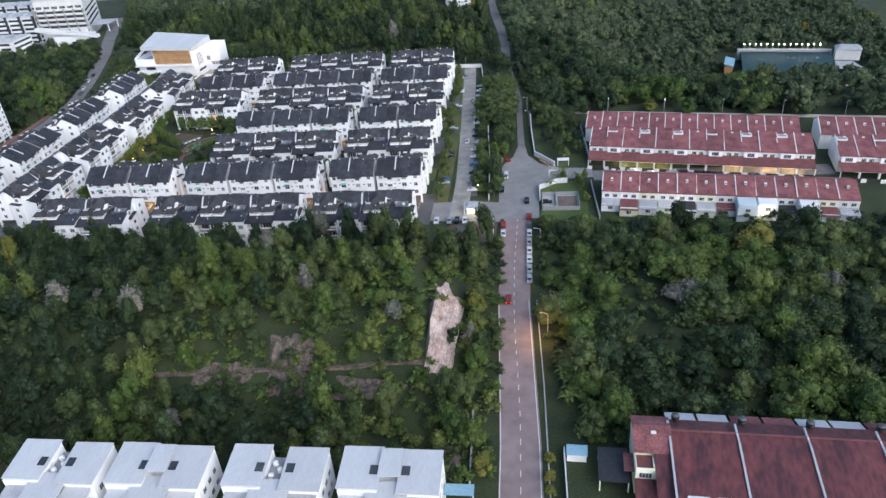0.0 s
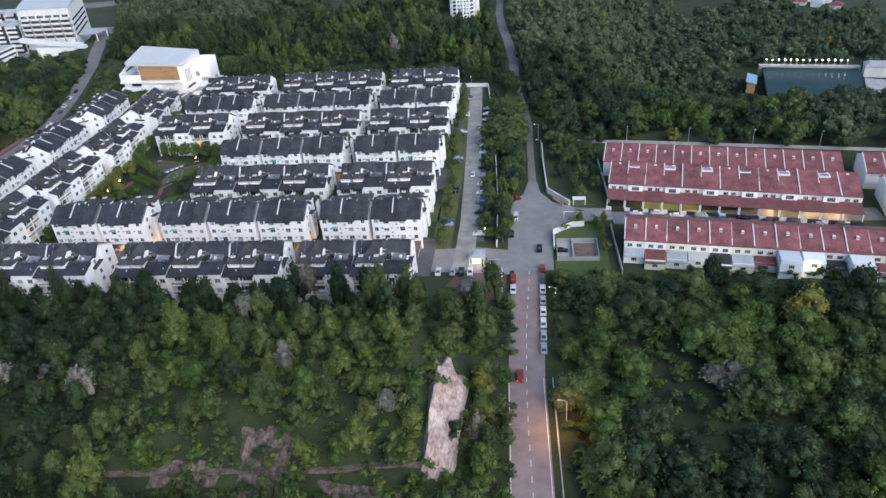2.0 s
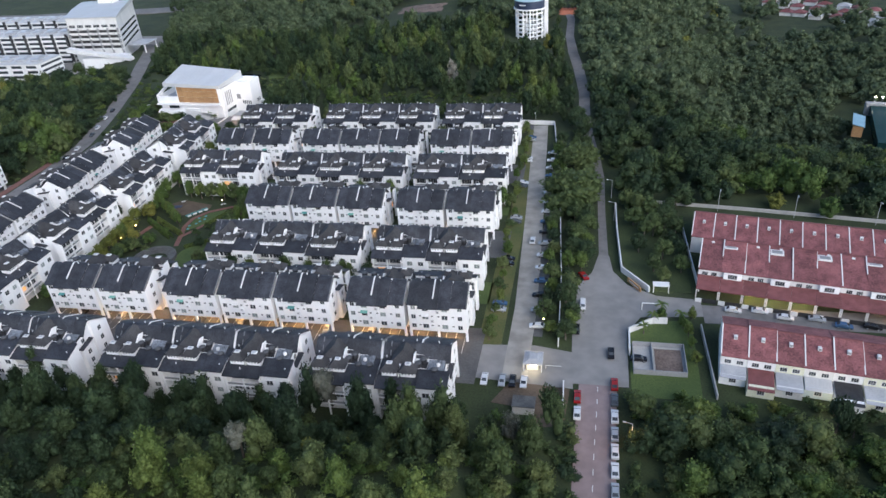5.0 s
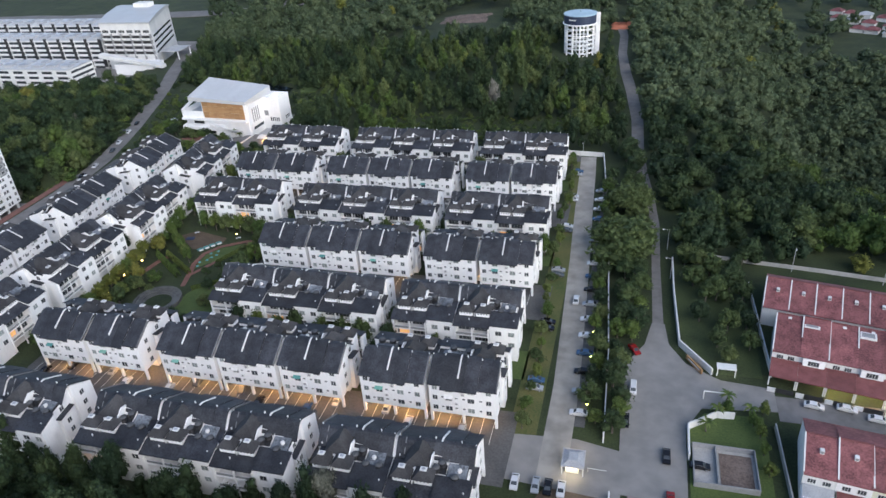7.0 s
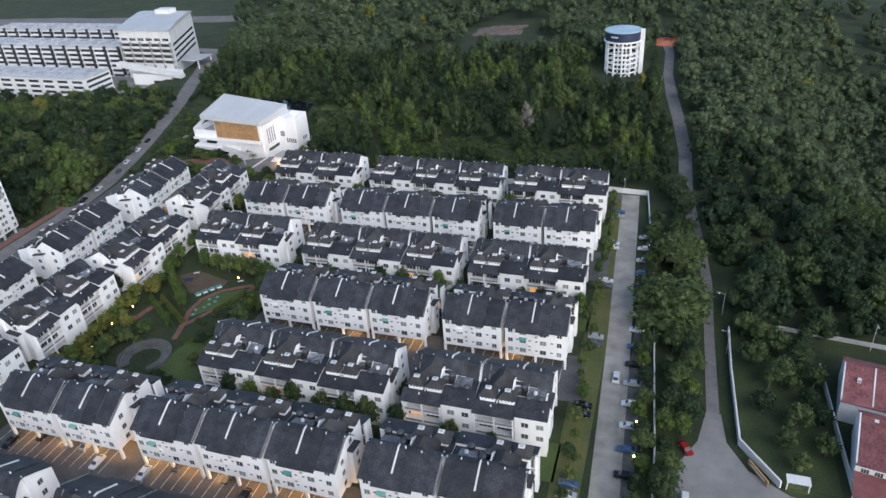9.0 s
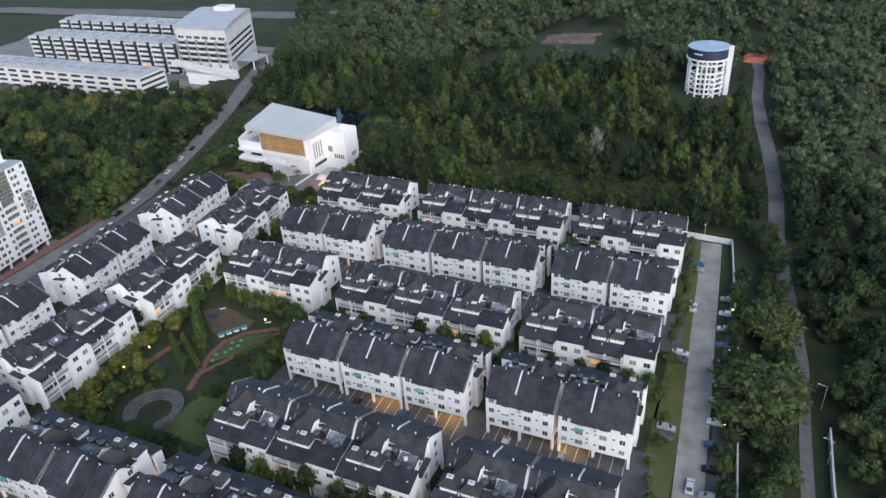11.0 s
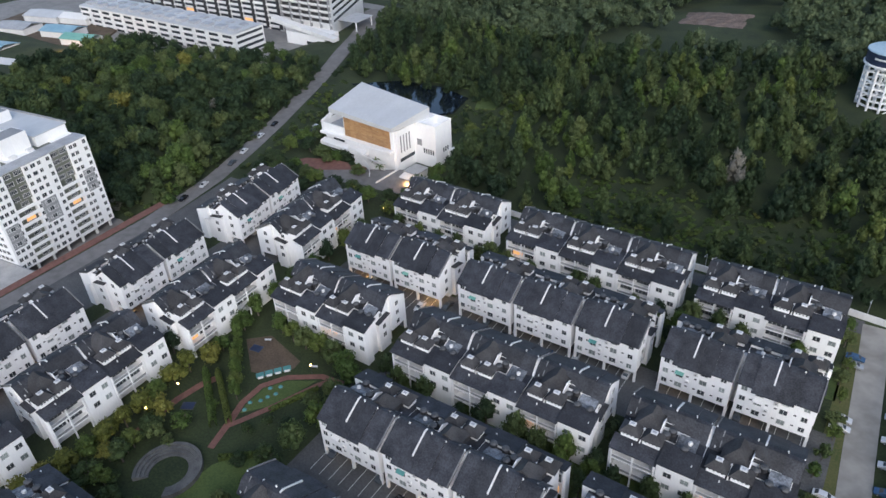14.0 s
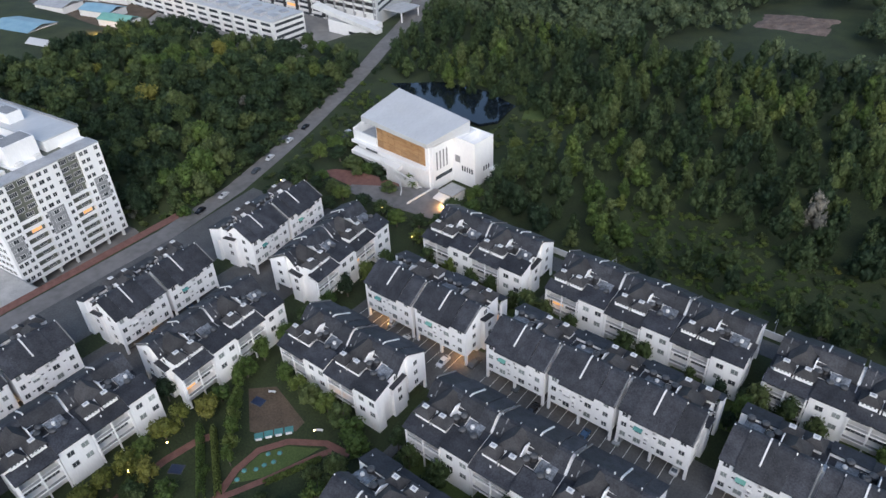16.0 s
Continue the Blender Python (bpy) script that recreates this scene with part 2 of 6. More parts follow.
# ---- building blocks ----
class Solid:
    """Collects closed pieces of one mesh; each face takes the material slot of the call."""

    def __init__(self):
        self.v, self.f, self.m = [], [], []

    def add(self, verts, faces, slot=0):
        k = len(self.v)
        self.v += [tuple(p) for p in verts]
        self.f += [tuple(k + i for i in face) for face in faces]
        self.m += [slot] * len(faces)
        return self

    def box(self, x0, x1, y0, y1, z0, z1, slot=0):
        v = [(x, y, z) for z in (z0, z1) for y in (y0, y1) for x in (x0, x1)]
        return self.add(v, [(0, 2, 3, 1), (4, 5, 7, 6), (0, 1, 5, 4), (1, 3, 7, 5), (3, 2, 6, 7), (2, 0, 4, 6)], slot)

    def prism(self, section, x0, x1, slot=0):
        """A (y, z) section, clockwise seen from +x or not, drawn along x."""
        n = len(section)
        v = [(x0, y, z) for y, z in section] + [(x1, y, z) for y, z in section]
        fs = [tuple(range(n)), tuple(range(2 * n - 1, n - 1, -1))] + [(i, n + i, n + (i + 1) % n, (i + 1) % n) for i in range(n)]
        return self.add(v, fs, slot)

    def plate(self, outline, z0, z1, slot=0):
        """An (x, y) outline drawn up from z0 to z1."""
        n = len(outline)
        v = [(x, y, z0) for x, y in outline] + [(x, y, z1) for x, y in outline]
        return self.add(v, [tuple(range(n - 1, -1, -1)), tuple(range(n, 2 * n))] + [(i, (i + 1) % n, n + (i + 1) % n, n + i) for i in range(n)], slot)

    def slope(self, x0, x1, y0, z0, y1, z1, thick=0.22, slot=0):
        return self.prism([(y0, z0), (y1, z1), (y1, z1 + thick), (y0, z0 + thick)], x0, x1, slot)

    def ring(self, x, y, z0, z1, r0, r1, n=10, slot=0):
        """A cone stump, capped at both ends."""
        a = [2 * math.pi * i / n for i in range(n)]
        v = [(x + r0 * math.cos(t), y + r0 * math.sin(t), z0) for t in a] + [(x + r1 * math.cos(t), y + r1 * math.sin(t), z1) for t in a]
        return self.add(v, [tuple(range(n - 1, -1, -1)), tuple(range(n, 2 * n))] + [(i, (i + 1) % n, n + (i + 1) % n, n + i) for i in range(n)], slot)

    def hip(self, x0, x1, y0, y1, z0, z1, inset, slot=0):
        """A hipped roof that ends in a flat top."""
        a = [(x0, y0, z0), (x1, y0, z0), (x1, y1, z0), (x0, y1, z0)]
        b = [(x0 + inset, y0 + inset, z1), (x1 - inset, y0 + inset, z1), (x1 - inset, y1 - inset, z1), (x0 + inset, y1 - inset, z1)]
        return self.add(a + b, [(3, 2, 1, 0), (4, 5, 6, 7), (0, 1, 5, 4), (1, 2, 6, 5), (2, 3, 7, 6), (3, 0, 4, 7)], slot)

    def rod(self, p, q, r, n=6, slot=0, r2=None):
        p, q = Vector(p), Vector(q)
        z = (q - p).normalized()
        x = z.orthogonal().normalized()
        y = z.cross(x)
        r2 = r if r2 is None else r2
        c = [(math.cos(2 * math.pi * i / n), math.sin(2 * math.pi * i / n)) for i in range(n)]
        v = [p + r * (a * x + b * y) for a, b in c] + [q + r2 * (a * x + b * y) for a, b in c]
        return self.add(v, [tuple(range(n - 1, -1, -1)), tuple(range(n, 2 * n))] + [(i, (i + 1) % n, n + (i + 1) % n, n + i) for i in range(n)], slot)

    def lean(self, k):
        """Shears the plan: x shifts by k for each metre of y."""
        self.v = [(x + k * y, y, z) for x, y, z in self.v]
        return self

    def mesh(self, name, *mats):
        me = bpy.data.meshes.new(name)
        me.from_pydata(self.v, [], self.f)
        for m in mats:
            me.materials.append(m)
        me.polygons.foreach_set("material_index", self.m)
        bm = bmesh.new()
        bm.from_mesh(me)
        bmesh.ops.recalc_face_normals(bm, faces=bm.faces)
        bm.to_mesh(me)
        bm.free()
        return me


def part(name, solid, mats, parent=None, label="", at=None):
    mats = mats if isinstance(mats, (tuple, list)) else (mats,)
    ob = new(name, solid if isinstance(solid, bpy.types.Mesh) else solid.mesh(name, *mats))
    ob.parent = parent
    if at is not None:
        ob.matrix_basis = at
    return tagged(ob, label)


def thing(name, label, category, group="", at=None, kind=""):
    ob = new(name)
    ob.empty_display_size = 0.5
    if at is not None:
        ob.matrix_basis = at
    return tagged(ob, label, category, group, kind)


def structure(name, solid, mats, label, at=None, kind="structure"):
    ob = part(name, solid, mats, None, label, at)
    return tagged(ob, kind=kind)


# ---- the lie of the land ----
TH = radians(6.8)
CT, ST = math.cos(TH), math.sin(TH)


def xy(u, v):
    """From the estate's grid (u along the rows, v across) to the world."""
    return u * CT - v * ST, u * ST + v * CT


def uv(x, y):
    return x * CT + y * ST, -x * ST + y * CT


def grid(u, v, z=0.0, turn=0.0):
    x, y = xy(u, v)
    return pose(x, y, z, 0, 0, 6.8 + turn)


def step(a, b, t):
    t = min(1.0, max(0.0, (t - a) / (b - a)))
    return t * t * (3 - 2 * t)


def height(x, y):
    u, v = uv(x, y)
    h = 9.5 * step(-185, -120, u) * (1 - step(-25, -12, u)) * step(108, 148, v) * (1 - step(168, 194, v))
    h += 3.0 * step(-25, -33, u) * step(-185, -120, u) * step(125, 140, v) * (1 - step(168, 194, v))
    h += 3.5 * step(12, 40, u) * step(122, 150, v) * (1 - step(180, 205, v))
    h += 6 * step(396, 560, v) * step(-210, -120, u)
    h -= 45 * step(8, 95, u) * step(318, 470, v)
    h -= 7.5 * step(-254, -264, u) * (1 - step(332, 350, v)) * step(180, 230, v)
    h -= 3.0 * step(-240, -225, u) * step(392, 402, v) * (1 - step(-190, -170, u)) * (1 - step(440, 480, v))
    h -= 5.0 * step(-330, -348, u) * step(425, 452, v)
    if h and v > 330 or abs(u) > 300:
        h += 1.2 * noise.noise((x * 0.02, y * 0.02, 0.0))
    return h

# ---- ground, roads, paving ----
def ground_sheet():
    xs = [-4000, -2000, -1200] + list(range(-800, -640, 20)) + list(range(-640, 300, 5)) + list(range(300, 500, 20)) + [700, 1200, 2500, 4000]
    ys = [-3000, -1000, -300] + list(range(-60, 80, 20)) + list(range(80, 640, 5)) + list(range(640, 900, 20)) + [1200, 2500, 5000]
    v = [(x, y, height(x, y) if -700 < x < 500 and 60 < y < 900 else height(min(max(x, -700), 500), min(max(y, 60), 900))) for y in ys for x in xs]
    w = len(xs)
    f = [(j * w + i, j * w + i + 1, (j + 1) * w + i + 1, (j + 1) * w + i) for j in range(len(ys) - 1) for i in range(w - 1)]
    me = bpy.data.meshes.new("ground")
    me.from_pydata(v, [], f)
    me.materials.append(GRASS)
    me.polygons.foreach_set("use_smooth", [True] * len(f))
    return tagged(new("ground", me), "uneven ground of rough dark green grass", kind="structure")


ground_sheet()


def ribbon(name, line, width, mat, label, lift=0.12, kind="structure", in_grid=True):
    """A road along a line of (u, v) or (u, v, width) points, laid on the ground, with a body below it."""
    pts = []
    for a, b in zip(line, line[1:]):
        n = max(1, int(math.hypot(b[0] - a[0], b[1] - a[1]) / 4))
        pts += [tuple(a[k] + (b[k] - a[k]) * i / n for k in range(len(a))) for i in range(n)]
    pts.append(tuple(line[-1]))
    s, rows = Solid(), []
    for i, p in enumerate(pts):
        a, b = pts[max(0, i - 1)], pts[min(len(pts) - 1, i + 1)]
        d = Vector((b[0] - a[0], b[1] - a[1])).normalized()
        w = (p[2] if len(p) > 2 else width) / 2
        row = []
        for k in (-1, 1):
            x, y = xy(p[0] - d.y * w * k, p[1] + d.x * w * k) if in_grid else (p[0] - d.y * w * k, p[1] + d.x * w * k)
            row.append((x, y))
        z = max(height(*row[0]), height(*row[1]), height(*xy(p[0], p[1])) if in_grid else 0) + lift
        rows.append([(x, y, z) for x, y in row])
    v = [q for row in rows for q in row] + [(x, y, z - 0.6) for row in rows for x, y, z in row]
    n = 2 * len(rows)
    f = []
    for i in range(len(rows) - 1):
        a, b, c, d = 2 * i, 2 * i + 1, 2 * i + 3, 2 * i + 2
        f += [(a, b, c, d), (n + a, n + d, n + c, n + b), (a, d, n + d, n + a), (b, n + b, n + c, c)]
    s.add(v, f)
    return structure(name, s, mat, label, kind=kind)


def pad(name, outline, mat, label, z=0.06, deep=0.5):
    """A paved or planted patch, its outline in the grid."""
    s = Solid().plate([xy(*p) for p in outline], z - deep, z)
    return structure(name, s, mat, label)


def rect(u0, u1, v0, v1):
    return [(u0, v0), (u1, v0), (u1, v1), (u0, v1)]


# the through road and its junction
ribbon("road_1", [(-1.6, 20), (-1.7, 110), (-3.4, 165), (-2.9, 200), (-2.2, 222)], 9.2, PINKROAD, "straight two-lane road of worn reddish asphalt")
pad("road_2", [(-9, 214), (5.0, 214), (5.2, 236), (9, 243.5), (26, 245.5), (26, 253.5), (14, 254.5), (6, 259.5), (1.8, 267), (0.8, 276), (-2.6, 276), (-4.4, 266), (-8.5, 258), (-9.5, 240)], ASPHALT_PALE, "pale worn asphalt of the road junction", 0.125)
ribbon("road_3", [(-0.9, 272, 3.0), (-1.6, 306, 2.6), (-1.9, 334, 2.8), (-4.2, 358, 3.4), (-6.8, 375, 4.2), (-9, 396, 4.8), (-9.7, 413, 5.2), (-10.4, 435, 5.4), (-14.0, 470, 5.6), (-18.3, 500, 5.6), (-21.5, 534, 5), (-22, 573, 5), (-25, 600, 6)], 4.5, ASPHALT, "narrow grey lane that climbs through the trees")
pad("road_4", rect(26, 112, 242.5, 251), ASPHALT, "grey asphalt street between the red-roofed rows", 0.1)
ribbon("estate_road", [(-23.2, 214), (-23.0, 245), (-24.3, 281), (-25.3, 307), (-27, 341), (-28.4, 375), (-29.2, 391)], 6.4, DRIVE, "pale concrete drive along the estate")
pad("forecourt_lot", [(-24, 213.2), (-9.2, 211.8), (-10.2, 199), (-16, 198), (-20, 204), (-28, 205)], EARTH, "brown worn lot before the gatehouse", 0.08)
pad("gate_forecourt", [(-33, 213.5), (-8.5, 212), (-8.5, 226), (-19, 228), (-33, 227)], ASPHALT_PALE, "worn asphalt forecourt of the gatehouse", 0.11)
ribbon("west_road", [(-246, 180, 7.4), (-246.0, 250, 7.4), (-247.2, 330, 7.4), (-252, 362, 7.6), (-259.6, 387, 7.8), (-268.6, 413, 8), (-287, 461, 8.4), (-311, 515, 9), (-324, 548, 13), (-347, 590, 13)], 9, ASPHALT, "broad grey road past the hall towards the offices")
# white edge lines and centre dashes of the road
s = Solid()
for side in (-4.35, 4.15):
    pts = [(-1.6 + side, 60), (-1.7 + side, 110), (-3.4 + side, 165)]
    for a, b in zip(pts, pts[1:]):
        (x0, y0), (x1, y1) = xy(*a), xy(*b)
        s.add([(x0 - 0.09, y0, 0.135), (x0 + 0.09, y0, 0.135), (x1 + 0.09, y1, 0.135), (x1 - 0.09, y1, 0.135)], [(0, 1, 2, 3)])
structure("road_edge_line", s, LINE, "worn white edge lines of the road", kind="stuff")
s = Solid()
v = 62.0
while v < 214:
    u = -1.7 - 1.7 * step(110, 165, v) + 0.9 * step(180, 214, v)
    (x0, y0), (x1, y1) = xy(u, v), xy(u, v + 1.8)
    s.add([(x0 - 0.08, y0, 0.135), (x0 + 0.08, y0, 0.135), (x1 + 0.08, y1, 0.135), (x1 - 0.08, y1, 0.135)], [(0, 1, 2, 3)])
    v += 4.4
structure("road_centre_dashes", s, LINE, "white dashed centre line of the road", kind="stuff")
# estate courts between the rows
for k, (v0, v1) in enumerate(((211, 234), (272, 290), (328, 346), (386, 392))):
    pad("parking_court", rect(-131 if k == 1 else -171, -32 if k else -33, v0, v1), ASPHALT_DARK, "dark asphalt parking court between house rows", 0.08)
pad("parking_court", rect(-215, -190, 190, 372), ASPHALT_DARK, "dark asphalt parking court between house rows", 0.075)
pad("west_court", [(-243.5, 200), (-222, 200), (-222, 330), (-226, 368), (-247, 366), (-243.5, 330)], ASPHALT_DARK, "dark asphalt yard behind the outer row", 0.07)
pad("cross_drive", rect(-131.5, -129, 205, 392), ASPHALT_DARK, "dark asphalt drive between house blocks", 0.09)
for v0, v1 in ((246, 257.5), (301.5, 314), (357.5, 370)):
    pad("garden_strip", rect(-128 if v0 < 310 else -172, -34, v0, v1), LAWN, "strip of lawn between the garden sides", 0.05)
for k, (v0, v1) in enumerate(((220.0, 227.2), (276.0, 283.2), (332.0, 339.2))):
    s = Solid()
    for u0, n in ((-168, 13), (-126.4, 19), (-70.6, 13)):
        for i in range(n):
            (x0, y0), (x1, y1) = xy(u0 + i * 2.7, v1 - 4.6), xy(u0 + i * 2.7, v1 + 4.5)
            if not (k == 1 and u0 < -150):
                s.add([(x0 - 0.06, y0, 0.088), (x0 + 0.06, y0, 0.088), (x1 + 0.06, y1, 0.088), (x1 - 0.06, y1, 0.088)], [(0, 1, 2, 3)])
    structure("bay_lines", s, LINE, "worn white bay lines of the parking court", kind="stuff")
pad("verge", rect(-34.5, -28, 226, 388), DRYLAWN, "worn grass verge beside the estate drive", 0.05)
pad("parking_bays", rect(-21.2, -17.4, 232, 372), ASPHALT_DARK, "row of dark asphalt parking bays beside the drive", 0.055)
pad("lawn_corner", [(5.6, 211), (22, 211), (22.5, 243), (9.5, 242), (5.6, 236)], LAWN, "mown lawn at the road junction", 0.07)
pad("lawn_north", [(5.5, 266), (13, 257), (24, 257), (24, 312), (3, 308)], DARKLAWN, "lawn with young trees behind a low wall", 0.07)
ribbon("west_walk", [(-250.6, 200), (-251.8, 250), (-253.0, 300), (-254, 342)], 3.4, PAVER, "footpath of red pavers beside the road", 0.11)

# ---- the townhouses of the estate ----
W = 17.2


def window_mesh(w, h, glass=None, bars=1):
    """A window set in a wall that faces -y, in one skin: frame and sill proud of the wall, panes set back between the bars."""
    xs = [-w / 2 - 0.09]
    for i in range(bars + 1):
        c = w / (bars + 1)
        xs += [-w / 2 + i * c + 0.03, -w / 2 + (i + 1) * c - 0.03]
    xs.append(w / 2 + 0.09)
    zs = [-0.12, 0.0, h, h + 0.08]
    v = [(x, -0.06, z) for z in zs for x in xs]
    n = len(xs)
    f, m = [], []
    for j in range(3):
        for i in range(n - 1):
            q = (j * n + i, j * n + i + 1, (j + 1) * n + i + 1, (j + 1) * n + i)
            if j != 1 or i % 2 == 0:
                f.append(q)
                m.append(0)
            else:
                k = len(v)
                v += [(v[p][0], -0.015, v[p][2]) for p in q]
                f += [(q[e], q[(e + 1) % 4], k + (e + 1) % 4, k + e) for e in range(4)] + [(k, k + 1, k + 2, k + 3)]
                m += [0] * 4 + [1]
    k = len(v)
    rim = (0, n - 1, 4 * n - 1, 3 * n)
    v += [(v[p][0], 0.06, v[p][2]) for p in rim]
    sides = ([*range(n)], [j * n + n - 1 for j in range(4)], [3 * n + i for i in reversed(range(n))], [j * n for j in (3, 2, 1, 0)])
    for e, side in enumerate(sides):
        f.append((*side, k + (e + 1) % 4, k + e))
        m.append(0)
    s = Solid()
    s.v, s.f, s.m = v, f, m
    return s.mesh("window", OFFWHITE, glass or GLASS)


WIN_S, WIN_M, WIN_L, WIN_V = window_mesh(1.2, 1.25), window_mesh(1.6, 1.3), window_mesh(2.4, 1.35, bars=3), window_mesh(1.3, 0.4)
WIN_P, WIN_SP = window_mesh(1.6, 1.3, CURTAIN), window_mesh(1.2, 1.25, CURTAIN)
# balcony doors, widened in dark glass to paint the recess's shade
WIN_SHADE = window_mesh(3.9, 2.35, bars=3)
WIN_LIT = window_mesh(3.2, 2.0, LITROOM, 2)
BACK = pose(0, 0, 0, 0, 0, 180)


def ac_mesh():
    s = Solid().box(-0.45, 0.45, -0.42, -0.02, 0, 0.62).box(-0.5, 0.5, -0.45, 0, -0.1, -0.04)
    s.rod((0, -0.425, 0.31), (0, -0.44, 0.31), 0.25, 10, 1)
    return s.mesh("air_conditioner", OFFWHITE, GREY)


AC = ac_mesh()


def tank_mesh():
    """A ribbed round tank turned in one skin, with a paler domed lid."""
    s, n = Solid(), 12
    line = ((0.78, 0), (0.78, 0.4), (0.86, 0.46), (0.8, 0.54), (0.8, 0.8), (0.87, 0.86), (0.82, 1.2), (0.5, 1.42), (0.28, 1.44), (0.26, 1.58))
    v = [(r * math.cos(6.2832 * i / n), r * math.sin(6.2832 * i / n), z) for r, z in line for i in range(n)]
    for j in range(len(line) - 1):
        s.m += [1 if j > 5 else 0] * n
        s.f += [(j * n + i, j * n + (i + 1) % n, (j + 1) * n + (i + 1) % n, (j + 1) * n + i) for i in range(n)]
    s.v, s.f, s.m = v, s.f + [tuple(range((len(line) - 1) * n, len(line) * n))], s.m + [1]
    return s.mesh("water_tank", TANKS, TANKLID)


TANK = tank_mesh()
TANKPALE = TANK.copy()
for _i in (0, 1):
    TANKPALE.materials[_i] = OFFWHITE


def lantern(house, x, y, z):
    """A roof lantern: low white walls with a row of small lights under a hipped cap."""
    s = Solid().box(x - 1.75, x + 1.75, y - 1.6, y + 1.5, z, z + 1.9)
    for k in range(4):
        s.box(x - 1.35 + k * 0.78, x - 0.98 + k * 0.78, y + 1.48, y + 1.53, z + 1.1, z + 1.42, 1)
    t = part("lantern", s, (WHITE, GLASS), house, "white roof lantern under a hipped cap")
    cap = Solid().hip(x - 2.2, x + 2.2, y - 2.1, y + 2.0, z + 1.8, z + 3.2, 1.45)
    part("lantern_roof", cap, SLATEWARM, t)
    part("skylight", Solid().box(x - 0.68, x + 0.68, y - 0.6, y + 0.5, z + 3.18, z + 3.42).box(x - 0.36, x + 0.36, y - 0.32, y + 0.22, z + 3.42, z + 3.47, 1), (OFFWHITE, GREYROOF), t)


def run_roof(x0, x1, out, low, lift, back=10.2, end=12.35):
    """A run of the front roof: a straight slope from the eave, rounded over the crest and falling away behind."""
    top = [(-out, low), (1.8, 12.85 + lift), (4.6, 14.5 + lift), (5.7, 15.08 + lift), (6.5, 15.3 + lift), (7.3, 15.14 + lift), (8.2, 14.45 + lift * 0.6), (back, end)]
    return Solid().prism(top + [(y, z - 0.24) for y, z in reversed(top)], x0, x1)


def townhouse(lit=0, left=False, right=False):
    """A house of three floors over open parking: parking front along y = 0, garden front at y = 18.5."""
    h = thing("townhouse", "white townhouse with a dark tiled roof over open parking", "house", "estate townhouses")
    a, b = 1.3 if left else 0.0, W - (1.5 if right else 0.0)
    s = Solid()
    s.prism([(0, 3.1), (0, 11.5), (6.2, 14.75), (6.2, 3.1)], 0.6, 3.5)
    s.prism([(0, 3.1), (0, 11.5), (6.2, 14.75), (6.2, 3.1)], 3.5, 12.3)
    s.prism([(0, 3.1), (0, 11.2), (6.2, 14.45), (6.2, 3.1)], 12.3, W - 0.6)
    s.prism([(5.9, 0), (5.9, 14.5), (7.0, 14.4), (10, 12.3), (10, 11.9), (15.9, 11.1), (15.9, 0)], a, b)
    s.prism([(13.7, 8), (13.7, 12.35), (18.5, 11.0), (18.5, 0), (15.8, 0), (15.8, 8)], 0, 7.3)
    s.box(16.5, W, 15.8, 18.2, 0, 10.4)
    if left:
        s.prism([(7.6, 0), (7.6, 9.4), (12.2, 9.4), (12.2, 0)], 0.25, 1.3)
    if right:
        s.prism([(7.6, 0), (7.6, 9.2), (11.4, 9.2), (11.4, 0)], W - 1.5, W - 0.2)
    wall = part("wall", s, WHITE, h)
    if left:
        part("side_roof", Solid().slope(-0.1, 1.5, 12.6, 9.3, 7.3, 10.0, 0.2), SLATE, h, "small dark roof over the side bay")
    if right:
        part("side_roof", Solid().slope(W - 1.7, W + 0.1, 11.8, 9.1, 7.3, 9.8, 0.2), SLATE, h, "small dark roof over the side bay")
    # front roof in runs: the middle ones reach further down, the outer ones stop short
    part("roof", run_roof(0.3, 3.5, 0.35, 11.72, 0.05), SLATE, h)
    part("roof", run_roof(3.5, 8.9, 1.15, 11.25, 0.3, 9.6, 12.9), SLATE, h)
    part("roof", run_roof(8.9, 12.2, 1.05, 11.2, 0.16, 8.0, 14.2), SLATE, h)
    part("roof", run_roof(12.2, W - 0.35, 0.4, 11.45, -0.15), SLATE, h)
    part("fin", Solid().prism([(1.4, 12.75), (1.4, 13.25), (6.0, 15.8), (6.9, 15.75), (6.9, 15.2), (5.6, 15.0)], 7.25, 7.58), OFFWHITE, h, "white party-wall fin through the roof")
    part("fin", Solid().slope(W - 0.6, W - 0.34, -0.4, 11.5, 6.0, 15.05, 0.3), HIPLINE, h, "pale kerb along the roof's edge")
    part("flat_roof", Solid().slope(a + 0.1, b - 0.1, 15.8, 11.15, 10.0, 12.0, 0.14), SLATE, h)
    part("sheet_roof", Solid().slope(1.5, 5.4, 12.9, 11.75, 9.9, 12.6, 0.16), SHEET, h, "weathered pale sheet over the roof well")
    # hipped attic, air well with tanks, and a small niche
    s = Solid().add([(9.0, 7.2, 13.9), (14.4, 7.2, 13.9), (14.4, 12.9, 13.1), (9.0, 12.9, 13.1), (11.4, 7.6, 16.0), (11.4, 10.4, 15.8), (9.0, 7.2, 12), (14.4, 7.2, 12), (14.4, 12.9, 11), (9.0, 12.9, 11)],
                    [(0, 4, 5, 3), (1, 2, 5, 4), (0, 1, 4), (2, 3, 5), (0, 6, 7, 1), (1, 7, 8, 2), (2, 8, 9, 3), (3, 9, 6, 0), (6, 9, 8, 7)])
    part("attic_roof", s, SLATEWARM, h, "weathered hipped attic roof")
    part("attic_wall", Solid().prism([(8.4, 11.2), (8.4, 14.0), (10.4, 14.6), (12.7, 13.2), (12.7, 10.9)], 8.74, 8.98), WHITE, h, "white gabled attic wall over the roof well")
